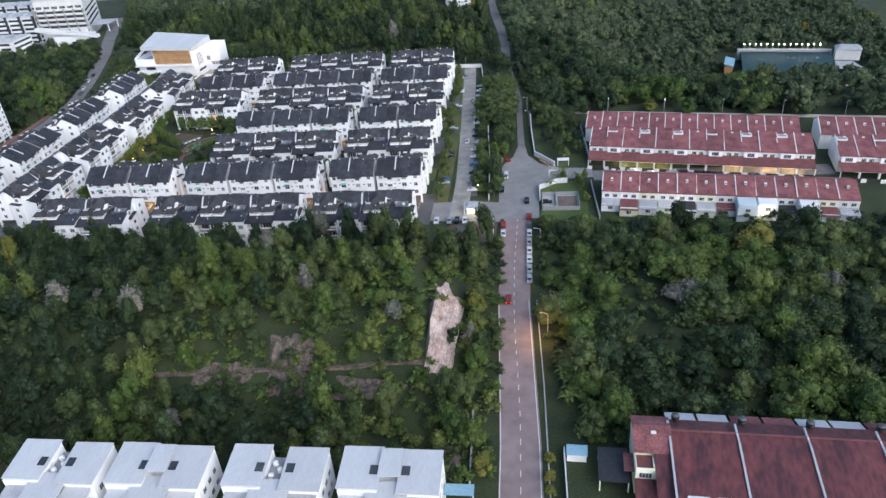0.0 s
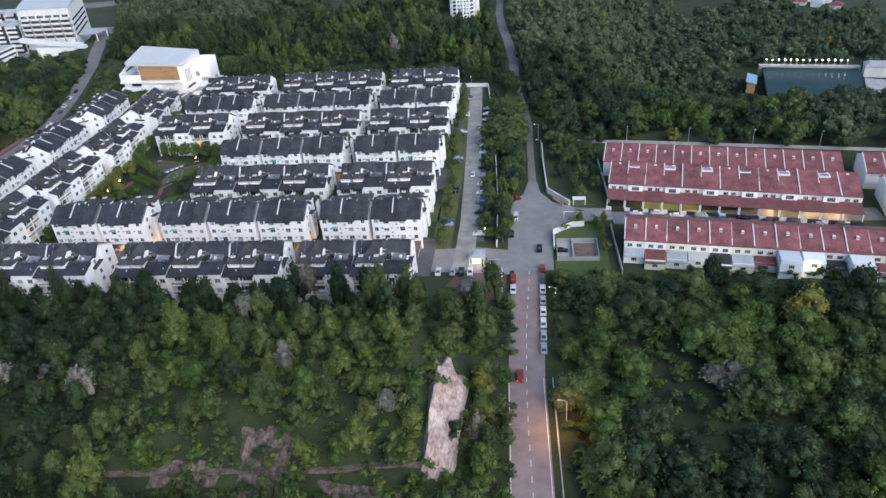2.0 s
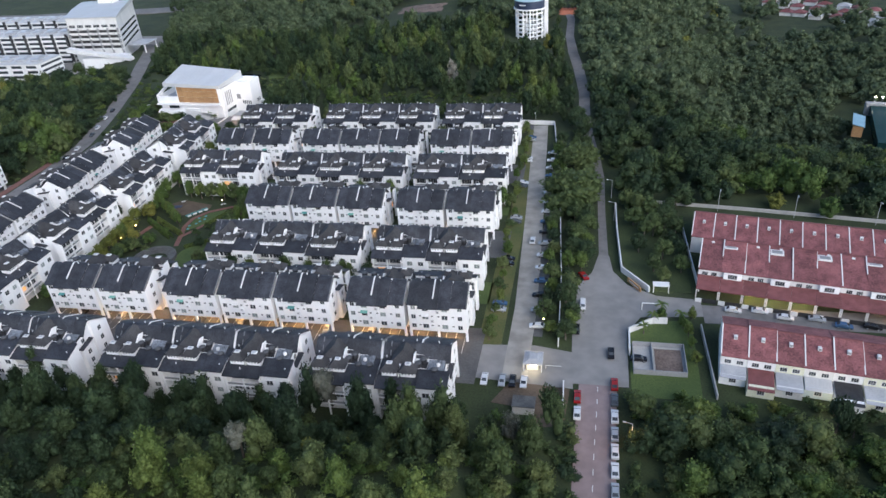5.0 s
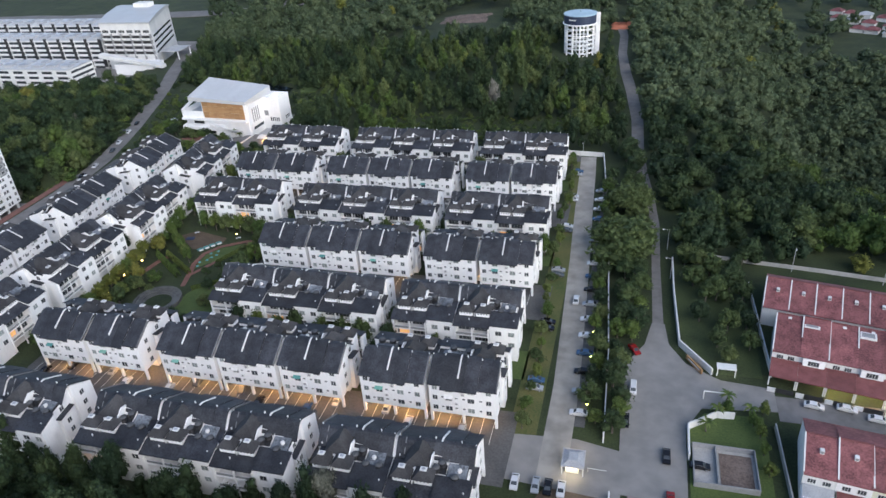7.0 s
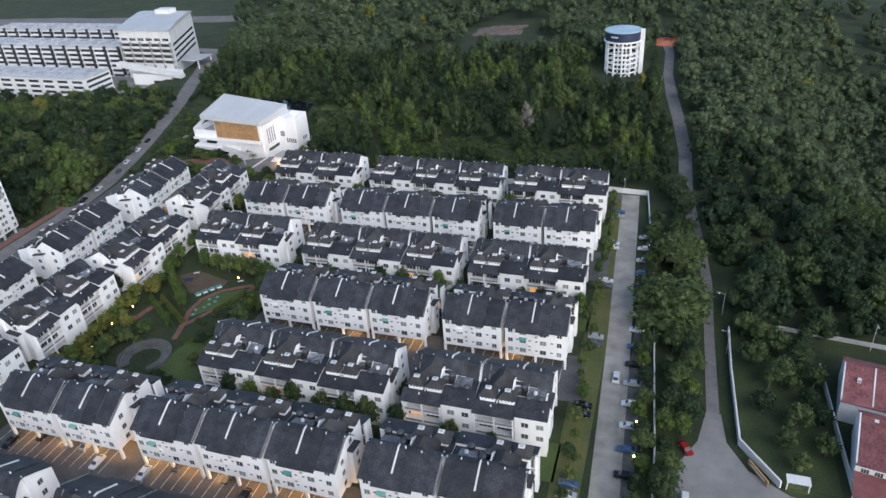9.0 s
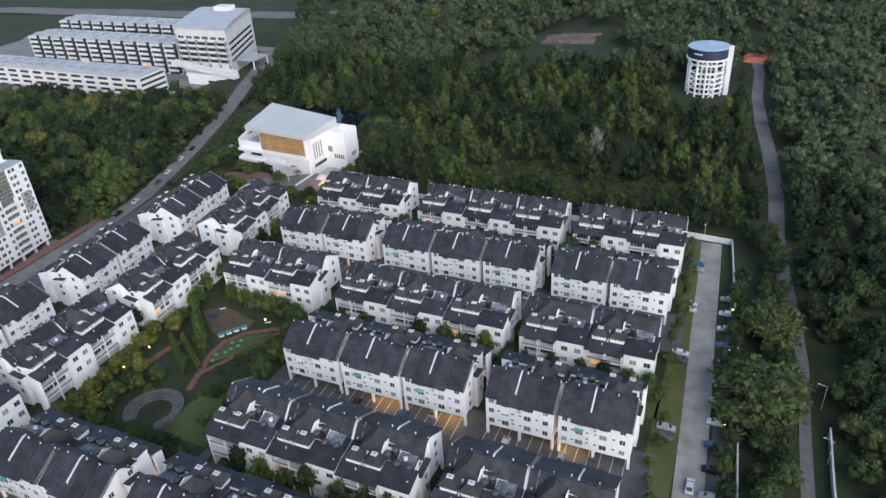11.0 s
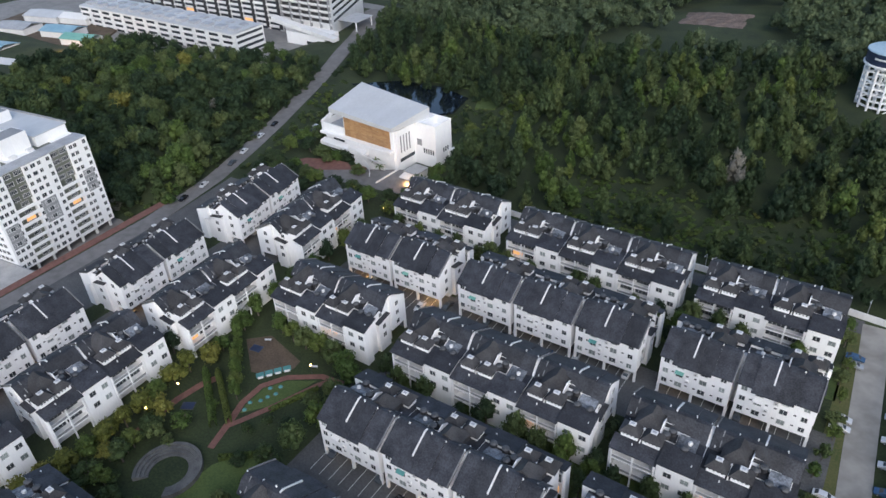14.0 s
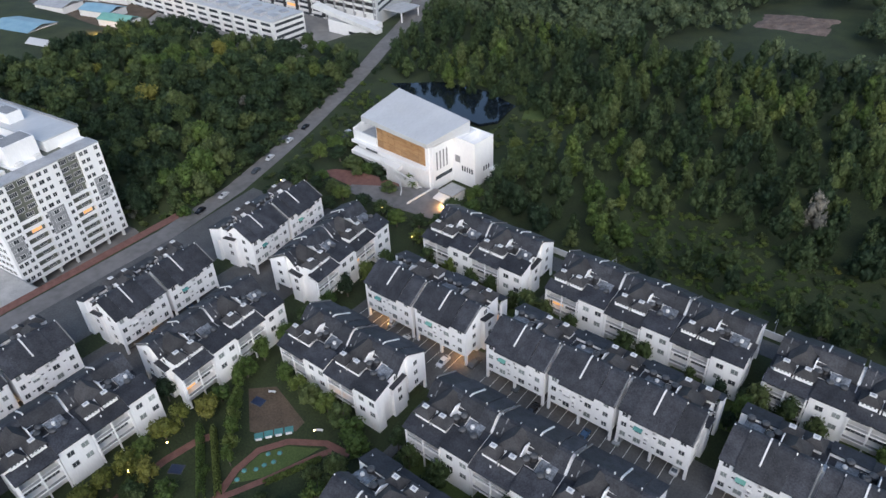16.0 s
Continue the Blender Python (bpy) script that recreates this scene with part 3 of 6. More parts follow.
    part("roof_kerb", Solid().slope(14.9, 15.12, 9.6, 12.75, 6.9, 15.1, 0.34), HIPLINE, h, "weathered kerb down the rear slope")
    for y, z0, z1 in ((9.15, 11.75, 12.8),):
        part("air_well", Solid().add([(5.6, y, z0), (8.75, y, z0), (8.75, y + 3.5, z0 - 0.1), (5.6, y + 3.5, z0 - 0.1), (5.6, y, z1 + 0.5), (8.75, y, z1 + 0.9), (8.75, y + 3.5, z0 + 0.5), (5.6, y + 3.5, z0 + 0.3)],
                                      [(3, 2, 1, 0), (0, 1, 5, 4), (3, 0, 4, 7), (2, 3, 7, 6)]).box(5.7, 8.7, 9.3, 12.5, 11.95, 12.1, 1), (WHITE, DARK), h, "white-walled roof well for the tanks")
    for x, y, z in ((6.6, 10.3, 12.1), (7.7, 11.9, 12.1), (2.2, 13.3, 11.6), (5.0, 13.4, 11.6)) if lit != 1 else ((6.8, 10.4, 12.1), (7.7, 12.0, 12.1), (3.6, 13.4, 11.6)):
        part("water_tank", TANK, (), h, "round black plastic water tank", pose(x, y, z))
    if lit != 2:
        part("roof_tank", TANK, (), h, "small pale roof tank", pose(3.0 if lit else 3.8, 11.4, 12.2) @ Matrix.Scale(0.55, 4)).data = TANKPALE
    caps = Solid()
    for i, (x, y, z) in enumerate(((0.5, 6.45, 15.3), (3.5, 6.3, 15.5), (8.9, 6.3, 15.55), (12.3, 6.3, 15.3), (16.6, 6.4, 15.1), (15.9, 9.8, 12.6), (12.0, 13.1, 13.1), (1.2, 16.6, 11.7), (13.0, 16.9, 11.1))):
        caps.box(x - 0.12, x + 0.12, y - 0.12, y + 0.12, z - 0.3, z + 0.2 + 0.15 * (i % 3))
    tagged(part("vent_stack", caps, OFFWHITE, h, "short white vent pipes on the roof"), kind="stuff")
    # garden side: a bay with windows, and balconies under a lean-to with two lanterns
    part("roof", Solid().slope(-0.15, 7.4, 18.95, 10.9, 13.6, 12.4), SLATE, h)
    lantern(h, 14.1, 14.2, 11.1)
    lantern(h, 9.6, 14.2, 11.1)
    part("stair_fin", Solid().slope(11.7, 11.95, 15.9, 11.3, 12.4, 12.9, 0.5), OFFWHITE, h, "white sloping kerb between the lanterns")
    part("lean_to_roof", Solid().slope(7.3, W - 0.1, 19.2, 10.1, 15.5, 11.35), SLATE, h)
    for x in (7.7, 12.1, 16.6):
        part("post", Solid().box(x - 0.18, x + 0.18, 18.2, 18.52, 0, 10.4), WHITE, h)
    for k in range(3):
        z = 0.25 + 3.35 * k
        if not k:
            continue
        part("balcony", Solid().box(7.4, 16.7, 15.9, 18.5, z - 0.2, z).box(7.5, 16.6, 18.3, 18.38, z + 0.85, z + 0.95).box(7.5, 16.6, 18.32, 18.36, z + 0.1, z + 0.75, 1), (WHITE, GREY), h)
        for j, x in enumerate((10.0, 14.3)):
            part("window", WIN_LIT if lit == 2 and j == 1 and k == 1 else WIN_SHADE, (), wall, "", pose(x, 15.9, z + 0.15) @ BACK)
        for x in (1.6, 5.0):
            part("window", (WIN_P if (x > 3) == (k == lit) else WIN_M), (), wall, "", pose(x, 18.5, z + 1.0) @ BACK)
    # parking side
    slots = Solid()
    for k in range(3):
        z = 4.1 + 3 * k
        for j, (x, me) in enumerate(((2.0, WIN_S), (5.3, WIN_M), (10.6, WIN_M), (14.8, WIN_S))):
            if k == 2 and me is WIN_M:
                z -= 0.35
            part("window", WIN_SP if me is WIN_S and (j + k + lit) % 3 == 0 else WIN_P if me is WIN_M and (j + k + lit) % 2 else me, (), wall, "", pose(x, 0, z))
            z = 4.1 + 3 * k
        for x in (3.75, 7.1, 8.9, 12.9) if k < 2 else (7.1, 8.9):
            slots.box(x - 0.3, x + 0.3, -0.03, 0.05, z + 0.75, z + 1.1)
        if k:
            part("air_conditioner", AC, (), h, "white air conditioner on the wall", pose(7.2 if k % 2 else 8.8, -0.02, z - 0.75))
        for y in (3.5, 9.9):
            if left:
                part("window", WIN_S, (), wall, "", pose(0.6 if y < 6 else 0.25 if k < 2 else a, y, z - (0.3 if k == 1 and y > 6 else 0)) @ pose(0, 0, 0, 0, 0, -90))
            if right:
                part("window", WIN_S, (), wall, "", pose(W - 0.6 if y < 6 else W - 0.2 if k < 2 else b, y, z - (0.3 if k == 1 and y > 6 else 0)) @ pose(0, 0, 0, 0, 0, 90))
    tagged(part("slot_window", slots, GLASS, wall, "small dark slot windows"), kind="stuff")
    part("awning", Solid().slope(4.3, 6.3, -0.9, 8.4, 0.0, 8.75, 0.05), (TEAL, OFFWHITE, GREENROOF)[lit], h, "small awning over a window")
    for x in (0.8, 8.6, W - 0.8):
        part("column", Solid().box(x - 0.3, x + 0.3, 0.1, 0.7, 0, 3.15), WHITE, h)
    if lit:
        part("soffit_lamp", Solid().box(4, 5.4, 2.9, 3.05, 3.0, 3.09), WARM, h, "lit lamp under the house")
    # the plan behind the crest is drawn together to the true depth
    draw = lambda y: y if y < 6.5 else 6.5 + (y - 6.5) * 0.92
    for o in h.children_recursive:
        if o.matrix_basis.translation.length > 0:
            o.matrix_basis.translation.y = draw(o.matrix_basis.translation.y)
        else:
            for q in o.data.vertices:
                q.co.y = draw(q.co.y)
    return h


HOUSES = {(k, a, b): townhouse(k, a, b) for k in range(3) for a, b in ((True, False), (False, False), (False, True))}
placed = 0


def row_of(u, v, n, face, width=W, lean=0.0):
    """n houses side by side from the row's first corner on; face 0: parking front towards -v, 180: towards +v, 90 / -90: rows that run along v; lean turns the row."""
    global placed
    for i in range(n):
        m = grid(u, v, 0, face + lean) @ pose(i * width, 0, 0) @ Matrix.Diagonal((width / W, 1, 1, 1))
        copy_thing(HOUSES[(placed * 7 + i) % 3, i == 0, i == n - 1 and i > 0], m)
        placed += 1


COLS = ((-166.2, 2), (-126.8, 3), (-71.0, 2))
for v in (227.6, 283.6, 339.6):
    for u, n in COLS:
        if not (v == 283.6 and u < -150):
            row_of(u, v, n, 0)
for v in (213.8, 270.4, 327.6, 384.6):
    for u, n in COLS:
        if u > -150:
            row_of(u + n * W, v, n, 180)
row_of(-135.3, 213.8, 2, 180)
row_of(-135.6, 328.6, 2, 180, 16.2)
row_of(-133.8, 384.2, 2, 180)
for u, v, width, lean in ((-208, 206.5, 16.4, 0), (-207.6, 248.5, 16.4, 0.5), (-206.0, 290.6, 15.8, 2.6), (-205.0, 333.2, 15.7, 5)):
    row_of(u, v, 2, 90, width, lean)
for u, v, width, lean in ((-196.7, 247.0, 16.2, 0), (-196.7, 284.4, 16.2, 0), (-195.5, 321.2, 16.2, 2), (-198.0, 364.0, 16.3, 5)):
    row_of(u, v, 2, -90, width, lean)
for h in HOUSES.values():
    for o in (*h.children_recursive, h):
        bpy.data.objects.remove(o)

# ---- red-roofed terraces ----
WIN_T = window_mesh(1.5, 1.1, bars=2)


def terrace_house(kind, w, k):
    """One house of a terrace; ridge along y = 0, the side towards -y in view."""
    tone = ("red", "dark red", "faded red")[k % 3]
    h = thing("terrace_house", f"two-storey terrace house with a {tone} tiled roof", "house", "red-roofed terrace houses")
    deep, low, far = {"back": (8.6, 6.2, 7.0), "porch": (12.5, 6.3, 4.0), "rear": (10.4, 6.0, 6.0), "near": (15.0, 6.4, 5.5)}[kind]
    top = 9.0 + (0.35 if kind in ("porch", "back") and k % 3 == 1 else 0)
    tile = REDDARK if kind == "near" else REDTILE
    wall = part("wall", Solid().prism([(-deep, 0), (-deep, low - 0.1), (0, top - 0.2), (far, low + 0.2), (far, 0)], 0.02, w - 0.02), (OFFWHITE, WHITE, CREAM)[k % 3 if kind == "back" else 0], h)
    part("roof", Solid().slope(0, w, -deep - 0.5, low - 0.1, 0.1, top), tile, h, tone + " tiled roof slope")
    part("roof", Solid().slope(0, w, far + 0.4, low + 0.1, 0.1, top), tile, h, tone + " tiled roof slope")
    part("ridge_cap", Solid().box(0, w, -0.12, 0.3, top + 0.12, top + 0.32), REDPALE, h)
    if kind != "near" or k % 2:
        part("parapet", Solid().slope(-0.14, 0.14, -deep * (0.55 if kind == "porch" and k % 2 else 1), low + (0.15 if not (kind == "porch" and k % 2) else 1.5), 0.1, top + 0.15, 0.22), OFFWHITE, h, "pale party-wall coping across the roof")
    if kind in ("back", "rear"):
        y = -deep * 0.42
        z = low + (top - low) * 0.58
        t = part("roof_vent", Solid().box(w * 0.5 - 0.4, w * 0.5 + 0.4, y - 0.5, y + 0.4, z, z + 0.95), OFFWHITE, h, "boxy white roof vent")
        part("vent_louvre", Solid().box(w * 0.5 - 0.32, w * 0.5 + 0.32, y - 0.53, y - 0.47, z + 0.25, z + 0.8), GREY, t)
    if kind == "back":
        for x in (w * 0.28, w * 0.72):
            part("window", WIN_T, (), wall, "", pose(x, -deep, 3.9))
        e = 3.5 + 1.5 * ((k * 5) % 3)
        part("extension", Solid().box(0.1, w - 0.1, -deep - e, -deep, 0, 5.4 if k in (7, 8, 10) else 2.9).box(0.3, w - 0.3, -deep - e + 0.2, -deep + 1, 5.4 if k in (7, 8, 10) else 2.9, 5.9 if k in (7, 8, 10) else 3.0), (WHITE, CREAM, OFFWHITE, PALEBLUE)[k % 4], h, "rear extension with plastered walls")
        part("awning", Solid().slope(0.2, w - 0.2, -deep - e - 0.8, 2.7, -deep - 0.2, 3.4, 0.12), (GREYROOF, REDPALE, GREYROOF, METALROOF, DARK)[k % 5], h, "sheet awning behind the house")
        part("window", WIN_T, (), wall, "", pose(w * 0.5, -deep - e, 3.6 if k in (7, 8, 10) else 1.0))
    if kind == "porch":
        for x in (w * 0.3, w * 0.7):
            part("window", WIN_T, (), wall, "", pose(x, -deep, 4.3))
        part("porch_roof", Solid().slope(0.02, w - 0.02, -deep - 6.2, 3.0, -deep, 4.1, 0.2), REDPALE, h, "red lean-to roof over the car porch")
        for x in (0.2, w - 0.2):
            part("post", Solid().box(x - 0.15, x + 0.15, -deep - 5.9, -deep - 5.6, 0, 3.05), OFFWHITE, h)
        part("gate_wall", Solid().box(0.1, w * 0.3, -deep - 8.4, -deep - 8.2, 0, 1.4), OFFWHITE, h)
        part("gate", Solid().box(w * 0.32, w * 0.95, -deep - 8.33, -deep - 8.27, 0.1, 1.5), DARK, h, "dark metal driveway gate")
        if k % 2:
            bay = part("bay", Solid().box(w * 0.12, w * 0.9, -deep - 0.9, -deep, 4.2, 6.0), WHITE, h, "white window bay over the porch")
            part("window", WIN_L, (), bay, "", pose(w * 0.5, -deep - 0.9, 4.5))
        part("skylight", Solid().box(w * 0.5 - 0.4, w * 0.5 + 0.4, -1.4, -0.6, 8.75, 9.1), OFFWHITE, h)
        if k % 2:
            part("roof_well", Solid().box(0.3, w * 0.62, -3.6, -1.1, 8.3, 8.95).box(0.6, w * 0.55, -3.3, -1.5, 8.95, 8.98, 1), (OFFWHITE, GREY), h, "walled air well in the roof")
        if k in (2, 3, 4, 8, 10):
            part("porch_lamp", Solid().box(w * 0.3, w * 0.7, -deep - 4, -deep - 3.8, 3.0, 3.1), COOL if k % 2 else WARM, h, "lit porch lamp")
    if kind == "near":
        part("skylight", Solid().box(w * 0.5 - 0.5, w * 0.5 + 0.5, -1.9, -1.1, 8.55, 8.85), OFFWHITE, h)
        if k % 2:
            part("curved_coping", Solid().slope(-0.2, 0.2, -3.2, 8.75, 2.6, 9.0, 0.4).slope(-0.2, 0.2, -deep, low + 0.1, -3.2, 8.75, 0.35), GREYROOF, h, "grey raised coping on the party wall")
        part("dormer_strip", Solid().box(0.8 + 1.2 * (k % 2), w - 0.6, -deep - 0.35, -deep + 0.9, low - 0.7, low + 0.35), OFFWHITE, h, "white window strip under the eaves")
        for x in (w * 0.35, w * 0.68):
            part("window", WIN_T, (), wall, "", pose(x, -deep - 0.36, low - 0.75))
        part("porch_roof", Solid().slope(0, w, -deep - 9, 3.1, -deep - 0.2, 5.0, 0.2), REDDARK, h, "red lean-to roof over the car porch")
        part("rear_roof", Solid().slope(0.3, w - 0.3, far + 3.2, 5.6, far - 2.4, 7.6, 0.15), (METALROOF if k % 4 in (1, 2) else REDTILE), h, "sheet roof of the rear extension")
        if k % 2:
            part("water_tank", TANK, (), h, "round water tank on the roof", pose(w * 0.3, far - 0.6, 7.6))
    return h


def terrace(x, y, turn, n, w, kind, seed=0):
    d = radians(turn)
    for i in range(n):
        h = terrace_house(kind, w, i + seed)
        h.matrix_basis = pose(x + i * w * math.cos(d), y + i * w * math.sin(d), height(x + i * w, y) * 0, 0, 0, turn)


terrace(-7.0, 292.0, -3.4, 13, 6.3, "rear")
terrace(-4.6, 274.6, -3.4, 13, 6.2, "porch")
terrace(81.8, 287.4, -3.4, 8, 6.3, "rear", 3)
terrace(83.5, 268.6, -3.4, 8, 6.2, "porch", 5)
terrace(0.4, 231.8, -1.4, 13, 6.2, "back")
terrace(15.6, 109.2, 3.4, 9, 6.6, "near", 1)

# the taller end house of the near terrace
h = thing("end_house", "taller pale green end house with a red roof", "house", "", pose(8.6, 109.0, 0, 0, 0, 3.4))
wall = part("wall", Solid().prism([(-9, 0), (-9, 6.6), (-5.0, 6.6), (-5.0, 7.9), (0.5, 9.4), (4, 8.0), (4, 0)], 0, 7.2), CREAM, h)
part("roof", Solid().slope(-0.3, 7.4, -5.6, 7.9, 0.3, 9.6), REDTILE, h, "faded red tiled roof")
part("roof", Solid().slope(-0.3, 7.4, 4.4, 8.1, 0.3, 9.6), REDTILE, h, "faded red tiled roof")
part("roof", Solid().slope(3.7, 7.4, -14.5, 5.4, -5.0, 7.9), REDDARK, h)
part("parapet", Solid().box(0, 0.2, -9, -5.1, 6.6, 7.3).box(0.2, 3.6, -9, -8.8, 6.6, 7.3).box(3.4, 3.6, -8.8, -5.1, 6.6, 7.3), CREAM, h, "pale green parapet round the roof terrace")
part("skylight", Solid().box(3.4, 4.4, -1.6, -1.0, 8.9, 9.6), OFFWHITE, h)
part("terrace_floor", Solid().box(0.2, 3.4, -8.8, -5.1, 6.6, 6.75), REDPALE, h, "pinkish roof terrace floor")
part("porch_roof", Solid().slope(-0.2, 8.4, -19, 2.9, -9.2, 4.4), REDDARK, h, "red lean-to roof over the porch")
for z in (1.8, 4.7):
    part("window", WIN_L, (), wall, "", pose(1.9, -9, z))
h = thing("carport", "dark flat-roofed carport beside the end house", "carport", "", pose(1.6, 108.4, 0, 0, 0, 3.4))
part("roof", Solid().box(0, 6.2, -9, 0, 3.0, 3.2), DARK, h)
part("side_roof", Solid().slope(5.0, 7.2, -7.4, 4.6, -3.0, 5.0, 0.15), REDTILE, h)
for x in (0.3, 5.9):
    for y in (-8.7, -0.3):
        part("post", Solid().box(x - 0.12, x + 0.12, y - 0.12, y + 0.12, 0, 3.0), CREAM, h)
h = thing("garden_shed", "small shed with a blue sheet roof", "shed", "", pose(-4.8, 108.6, 0, 0, 0, 3.4))
part("wall", Solid().box(0.1, 4.2, -2.2, 0, 0, 2.2), OFFWHITE, h)
part("roof", Solid().slope(0, 4.4, -2.5, 2.15, 0.2, 2.5, 0.1), BLUEROOF, h)
structure("wall_garden", Solid().box(-0.12, 0.12, -22, 0, 0, 1.8), OFFWHITE, "pale garden wall of the end house", pose(-5.3, 108.8, 0, 0, 0, 6.5))

# ---- white modern twin houses ----
def twin_house(x, y, k):
    h = thing("twin_house", "white modern twin house with pale sheet roofs", "house", "white twin houses", pose(x, y, 0, 0, 0, 6.2))
    wall = part("wall", Solid().prism([(-10, 0), (-10, 8.6), (-0.4, 9.8), (-0.4, 0)], 0.3, 8.2).prism([(-10, 0), (-10, 8.6), (-0.4, 9.8), (-0.4, 0)], 12.2, 20.2).box(8.2, 12.2, -10, -1.0, 0, 7.4).box(1.0, 19.5, -20, -10, 0, 6.4), WHITE, h)
    part("roof", Solid().slope(0, 8.4, -9.8, 8.8, 0, 10.0, 0.25), METALROOF, h, "pale metal sheet roof")
    part("roof", Solid().slope(12.0, 20.5, -10.6, 8.8, -0.5, 10.0, 0.25), METALROOF, h, "pale metal sheet roof")
    for a in (6.2, 12.6):
        part("skylight", Solid().slope(a, a + 1.7, -6.6, 9.55, -4.5, 9.8, 0.06), GLASS, h, "dark roof window")
    part("front_roof", Solid().slope(0.8, 6.6, -19, 6.3, -9.6, 7.2, 0.2), METALROOF if k % 2 else GREYROOF, h)
    part("front_roof", Solid().slope(6.0, 14.2, -20, 6.9, -7.6, 8.5, 0.2), METALROOF, h)
    part("front_roof", Solid().slope(13.8, 19.6, -19, 6.3, -10, 7.2, 0.2), METALROOF if k < 2 else GREYROOF, h)
    if k in (1, 3):
        part("raised_roof", Solid().slope(8.0, 12.4, -7.4, 9.9, -0.9, 10.6, 0.22), METALROOF, h)
    else:
        part("service_well", Solid().box(8.4, 12.0, -9.6, -1.2, 7.4, 7.7), GREY, h)
        for i in range(3):
            part("water_tank", TANKPALE, (), h, "steel water tank", pose(9.4 + (i % 2) * 1.4, -6.4 + i * 1.6, 7.7) @ Matrix.Scale(0.7, 4))
    for y in (-3, -5.5, -8, -12, -15):
        for z in (1.6, 4.9):
            part("window", WIN_S, (), wall, "", pose(20.2 if y > -10 else 19.5, y, z) @ pose(0, 0, 0, 0, 0, 90))


for k, (x, y) in enumerate(((-119.6, 86.8), (-97.0, 89.1), (-72.4, 92.1), (-49.0, 94.8))):
    twin_house(x, y, k)
h = thing("patio_cover", "glazed patio cover beside the white house", "patio cover", "", pose(-28.3, 94.0, 0, 0, 0, 6.2))
part("roof", Solid().slope(0, 6, -2.6, 3.0, 0, 3.3, 0.08), BLUEROOF, h)
for x in (0.2, 5.8):
    part("post", Solid().box(x - 0.1, x + 0.1, -2.4, -2.2, 0, 3.0), OFFWHITE, h)

# ---- the white hall ----
def hall():
    h = thing("hall", "white hall with a timber screen and a folded pale roof", "hall", "", pose(-268.2, 376.2, -2.5, 0, 0, 2.6))
    wall = part("wall", Solid().box(-0.5, 25.5, 0.6, 18, 0, 17.6), WHITE, h)
    part("stair_wall", Solid().box(25.5, 27, 1.2, 18, 0, 17), WHITE, h, "white wall with tall slots")
    part("terrace_base", Solid().box(-12, -0.5, 1, 18, 0, 10), WHITE, h)
    part("side_block", Solid().box(27, 37.5, 11.5, 21.5, 0, 14.2), WHITE, h, "white side block with an open roof court")
    part("plant_room", Solid().box(27, 30.5, 12.0, 21.0, 14.2, 17.4), WHITE, h)
    part("side_parapet", Solid().box(37.0, 37.5, 11.5, 21.5, 14.2, 17.6), WHITE, h)
    part("side_parapet", Solid().box(27, 37.0, 11.5, 12.0, 14.2, 17.6), WHITE, h)
    part("side_parapet", Solid().box(27, 37.0, 21.0, 21.5, 14.2, 17.6), WHITE, h)
    part("roof", Solid().add([(-6.6, -0.8, 18.2), (26.4, -0.8, 17.4), (29.5, 18.4, 17.4), (-6.6, 19.4, 18.0), (-6.6, -0.8, 20.2), (26.4, -0.8, 18.9), (29.5, 18.4, 21.6), (-6.6, 19.4, 24.2)], [(3, 2, 1, 0), (4, 5, 6), (4, 6, 7), (0, 1, 5, 4), (1, 2, 6, 5), (2, 3, 7, 6), (3, 0, 4, 7)]), METALROOF, h, "broad pale folded sheet roof")
    for i in range(8):
        for j in range(3):
            part("timber_panel", Solid().box(0.05 + i * 3.02, 2.95 + i * 3.02, 0.35, 0.58, 9.4 + j * 3.0, 12.3 + j * 3.0), TIMBER, wall)
    part("parapet", Solid().box(-13, -0.5, 0, 0.5, 8.4, 12.6).box(-13, -12.5, 0, 19, 8.4, 12.6).slope(-13, -12.5, 0, 11.5, 19, 16.5, 1.6), WHITE, h, "white parapet round the low terrace")
    part("terrace", Solid().box(-12.5, -0.6, 0.5, 18, 10.0, 10.1), GREYROOF, h)
    part("window_band", Solid().box(-6.5, -0.7, -0.06, 0.3, 6.3, 8.3), GLASS, wall)
    part("window_band", Solid().box(-11, 6.5, 0.4, 0.9, 1.2, 3.2), GLASS, wall)
    part("ledge", Solid().box(-12.6, 25.5, -1.6, 0.6, 8.3, 9.2), WHITE, h)
    part("ledge", Solid().slope(-12.6, 12, -2.2, 3.6, 0.6, 4.2, 1.5), WHITE, h)
    for k in range(4):
        part("slot_window", Solid().box(26.96, 27.06, 3 + k * 1.7, 3.7 + k * 1.7, 7.5, 14.5), GREY, wall)
    part("window_band", Solid().box(26.96, 27.08, 2.4, 11, 3.8, 5.2), GLASS, wall)
    for k in range(5):
        part("slot_window", Solid().box(31.4 + k * 1.1, 32.0 + k * 1.1, 11.42, 11.52, 5.4, 7.4), GLASS, wall)
        if k < 3:
            part("slot_window", Solid().box(37.45, 37.56, 16 + k * 1.3, 16.6 + k * 1.3, 5.4, 7.2), GLASS, wall)
    part("window_band", Solid().box(28.3, 30.6, 11.42, 11.52, 8.2, 10.8), GREY, wall)
    # ramps in front
    part("ramp", Solid().slope(8, 24, -4.4, 1.6, -1.7, 1.6, 0.3).prism([(-4.6, 0), (-4.6, 5.6), (-4.3, 5.6), (-4.3, 0)], 9, 24.5), OFFWHITE, h, "pale concrete access ramp")
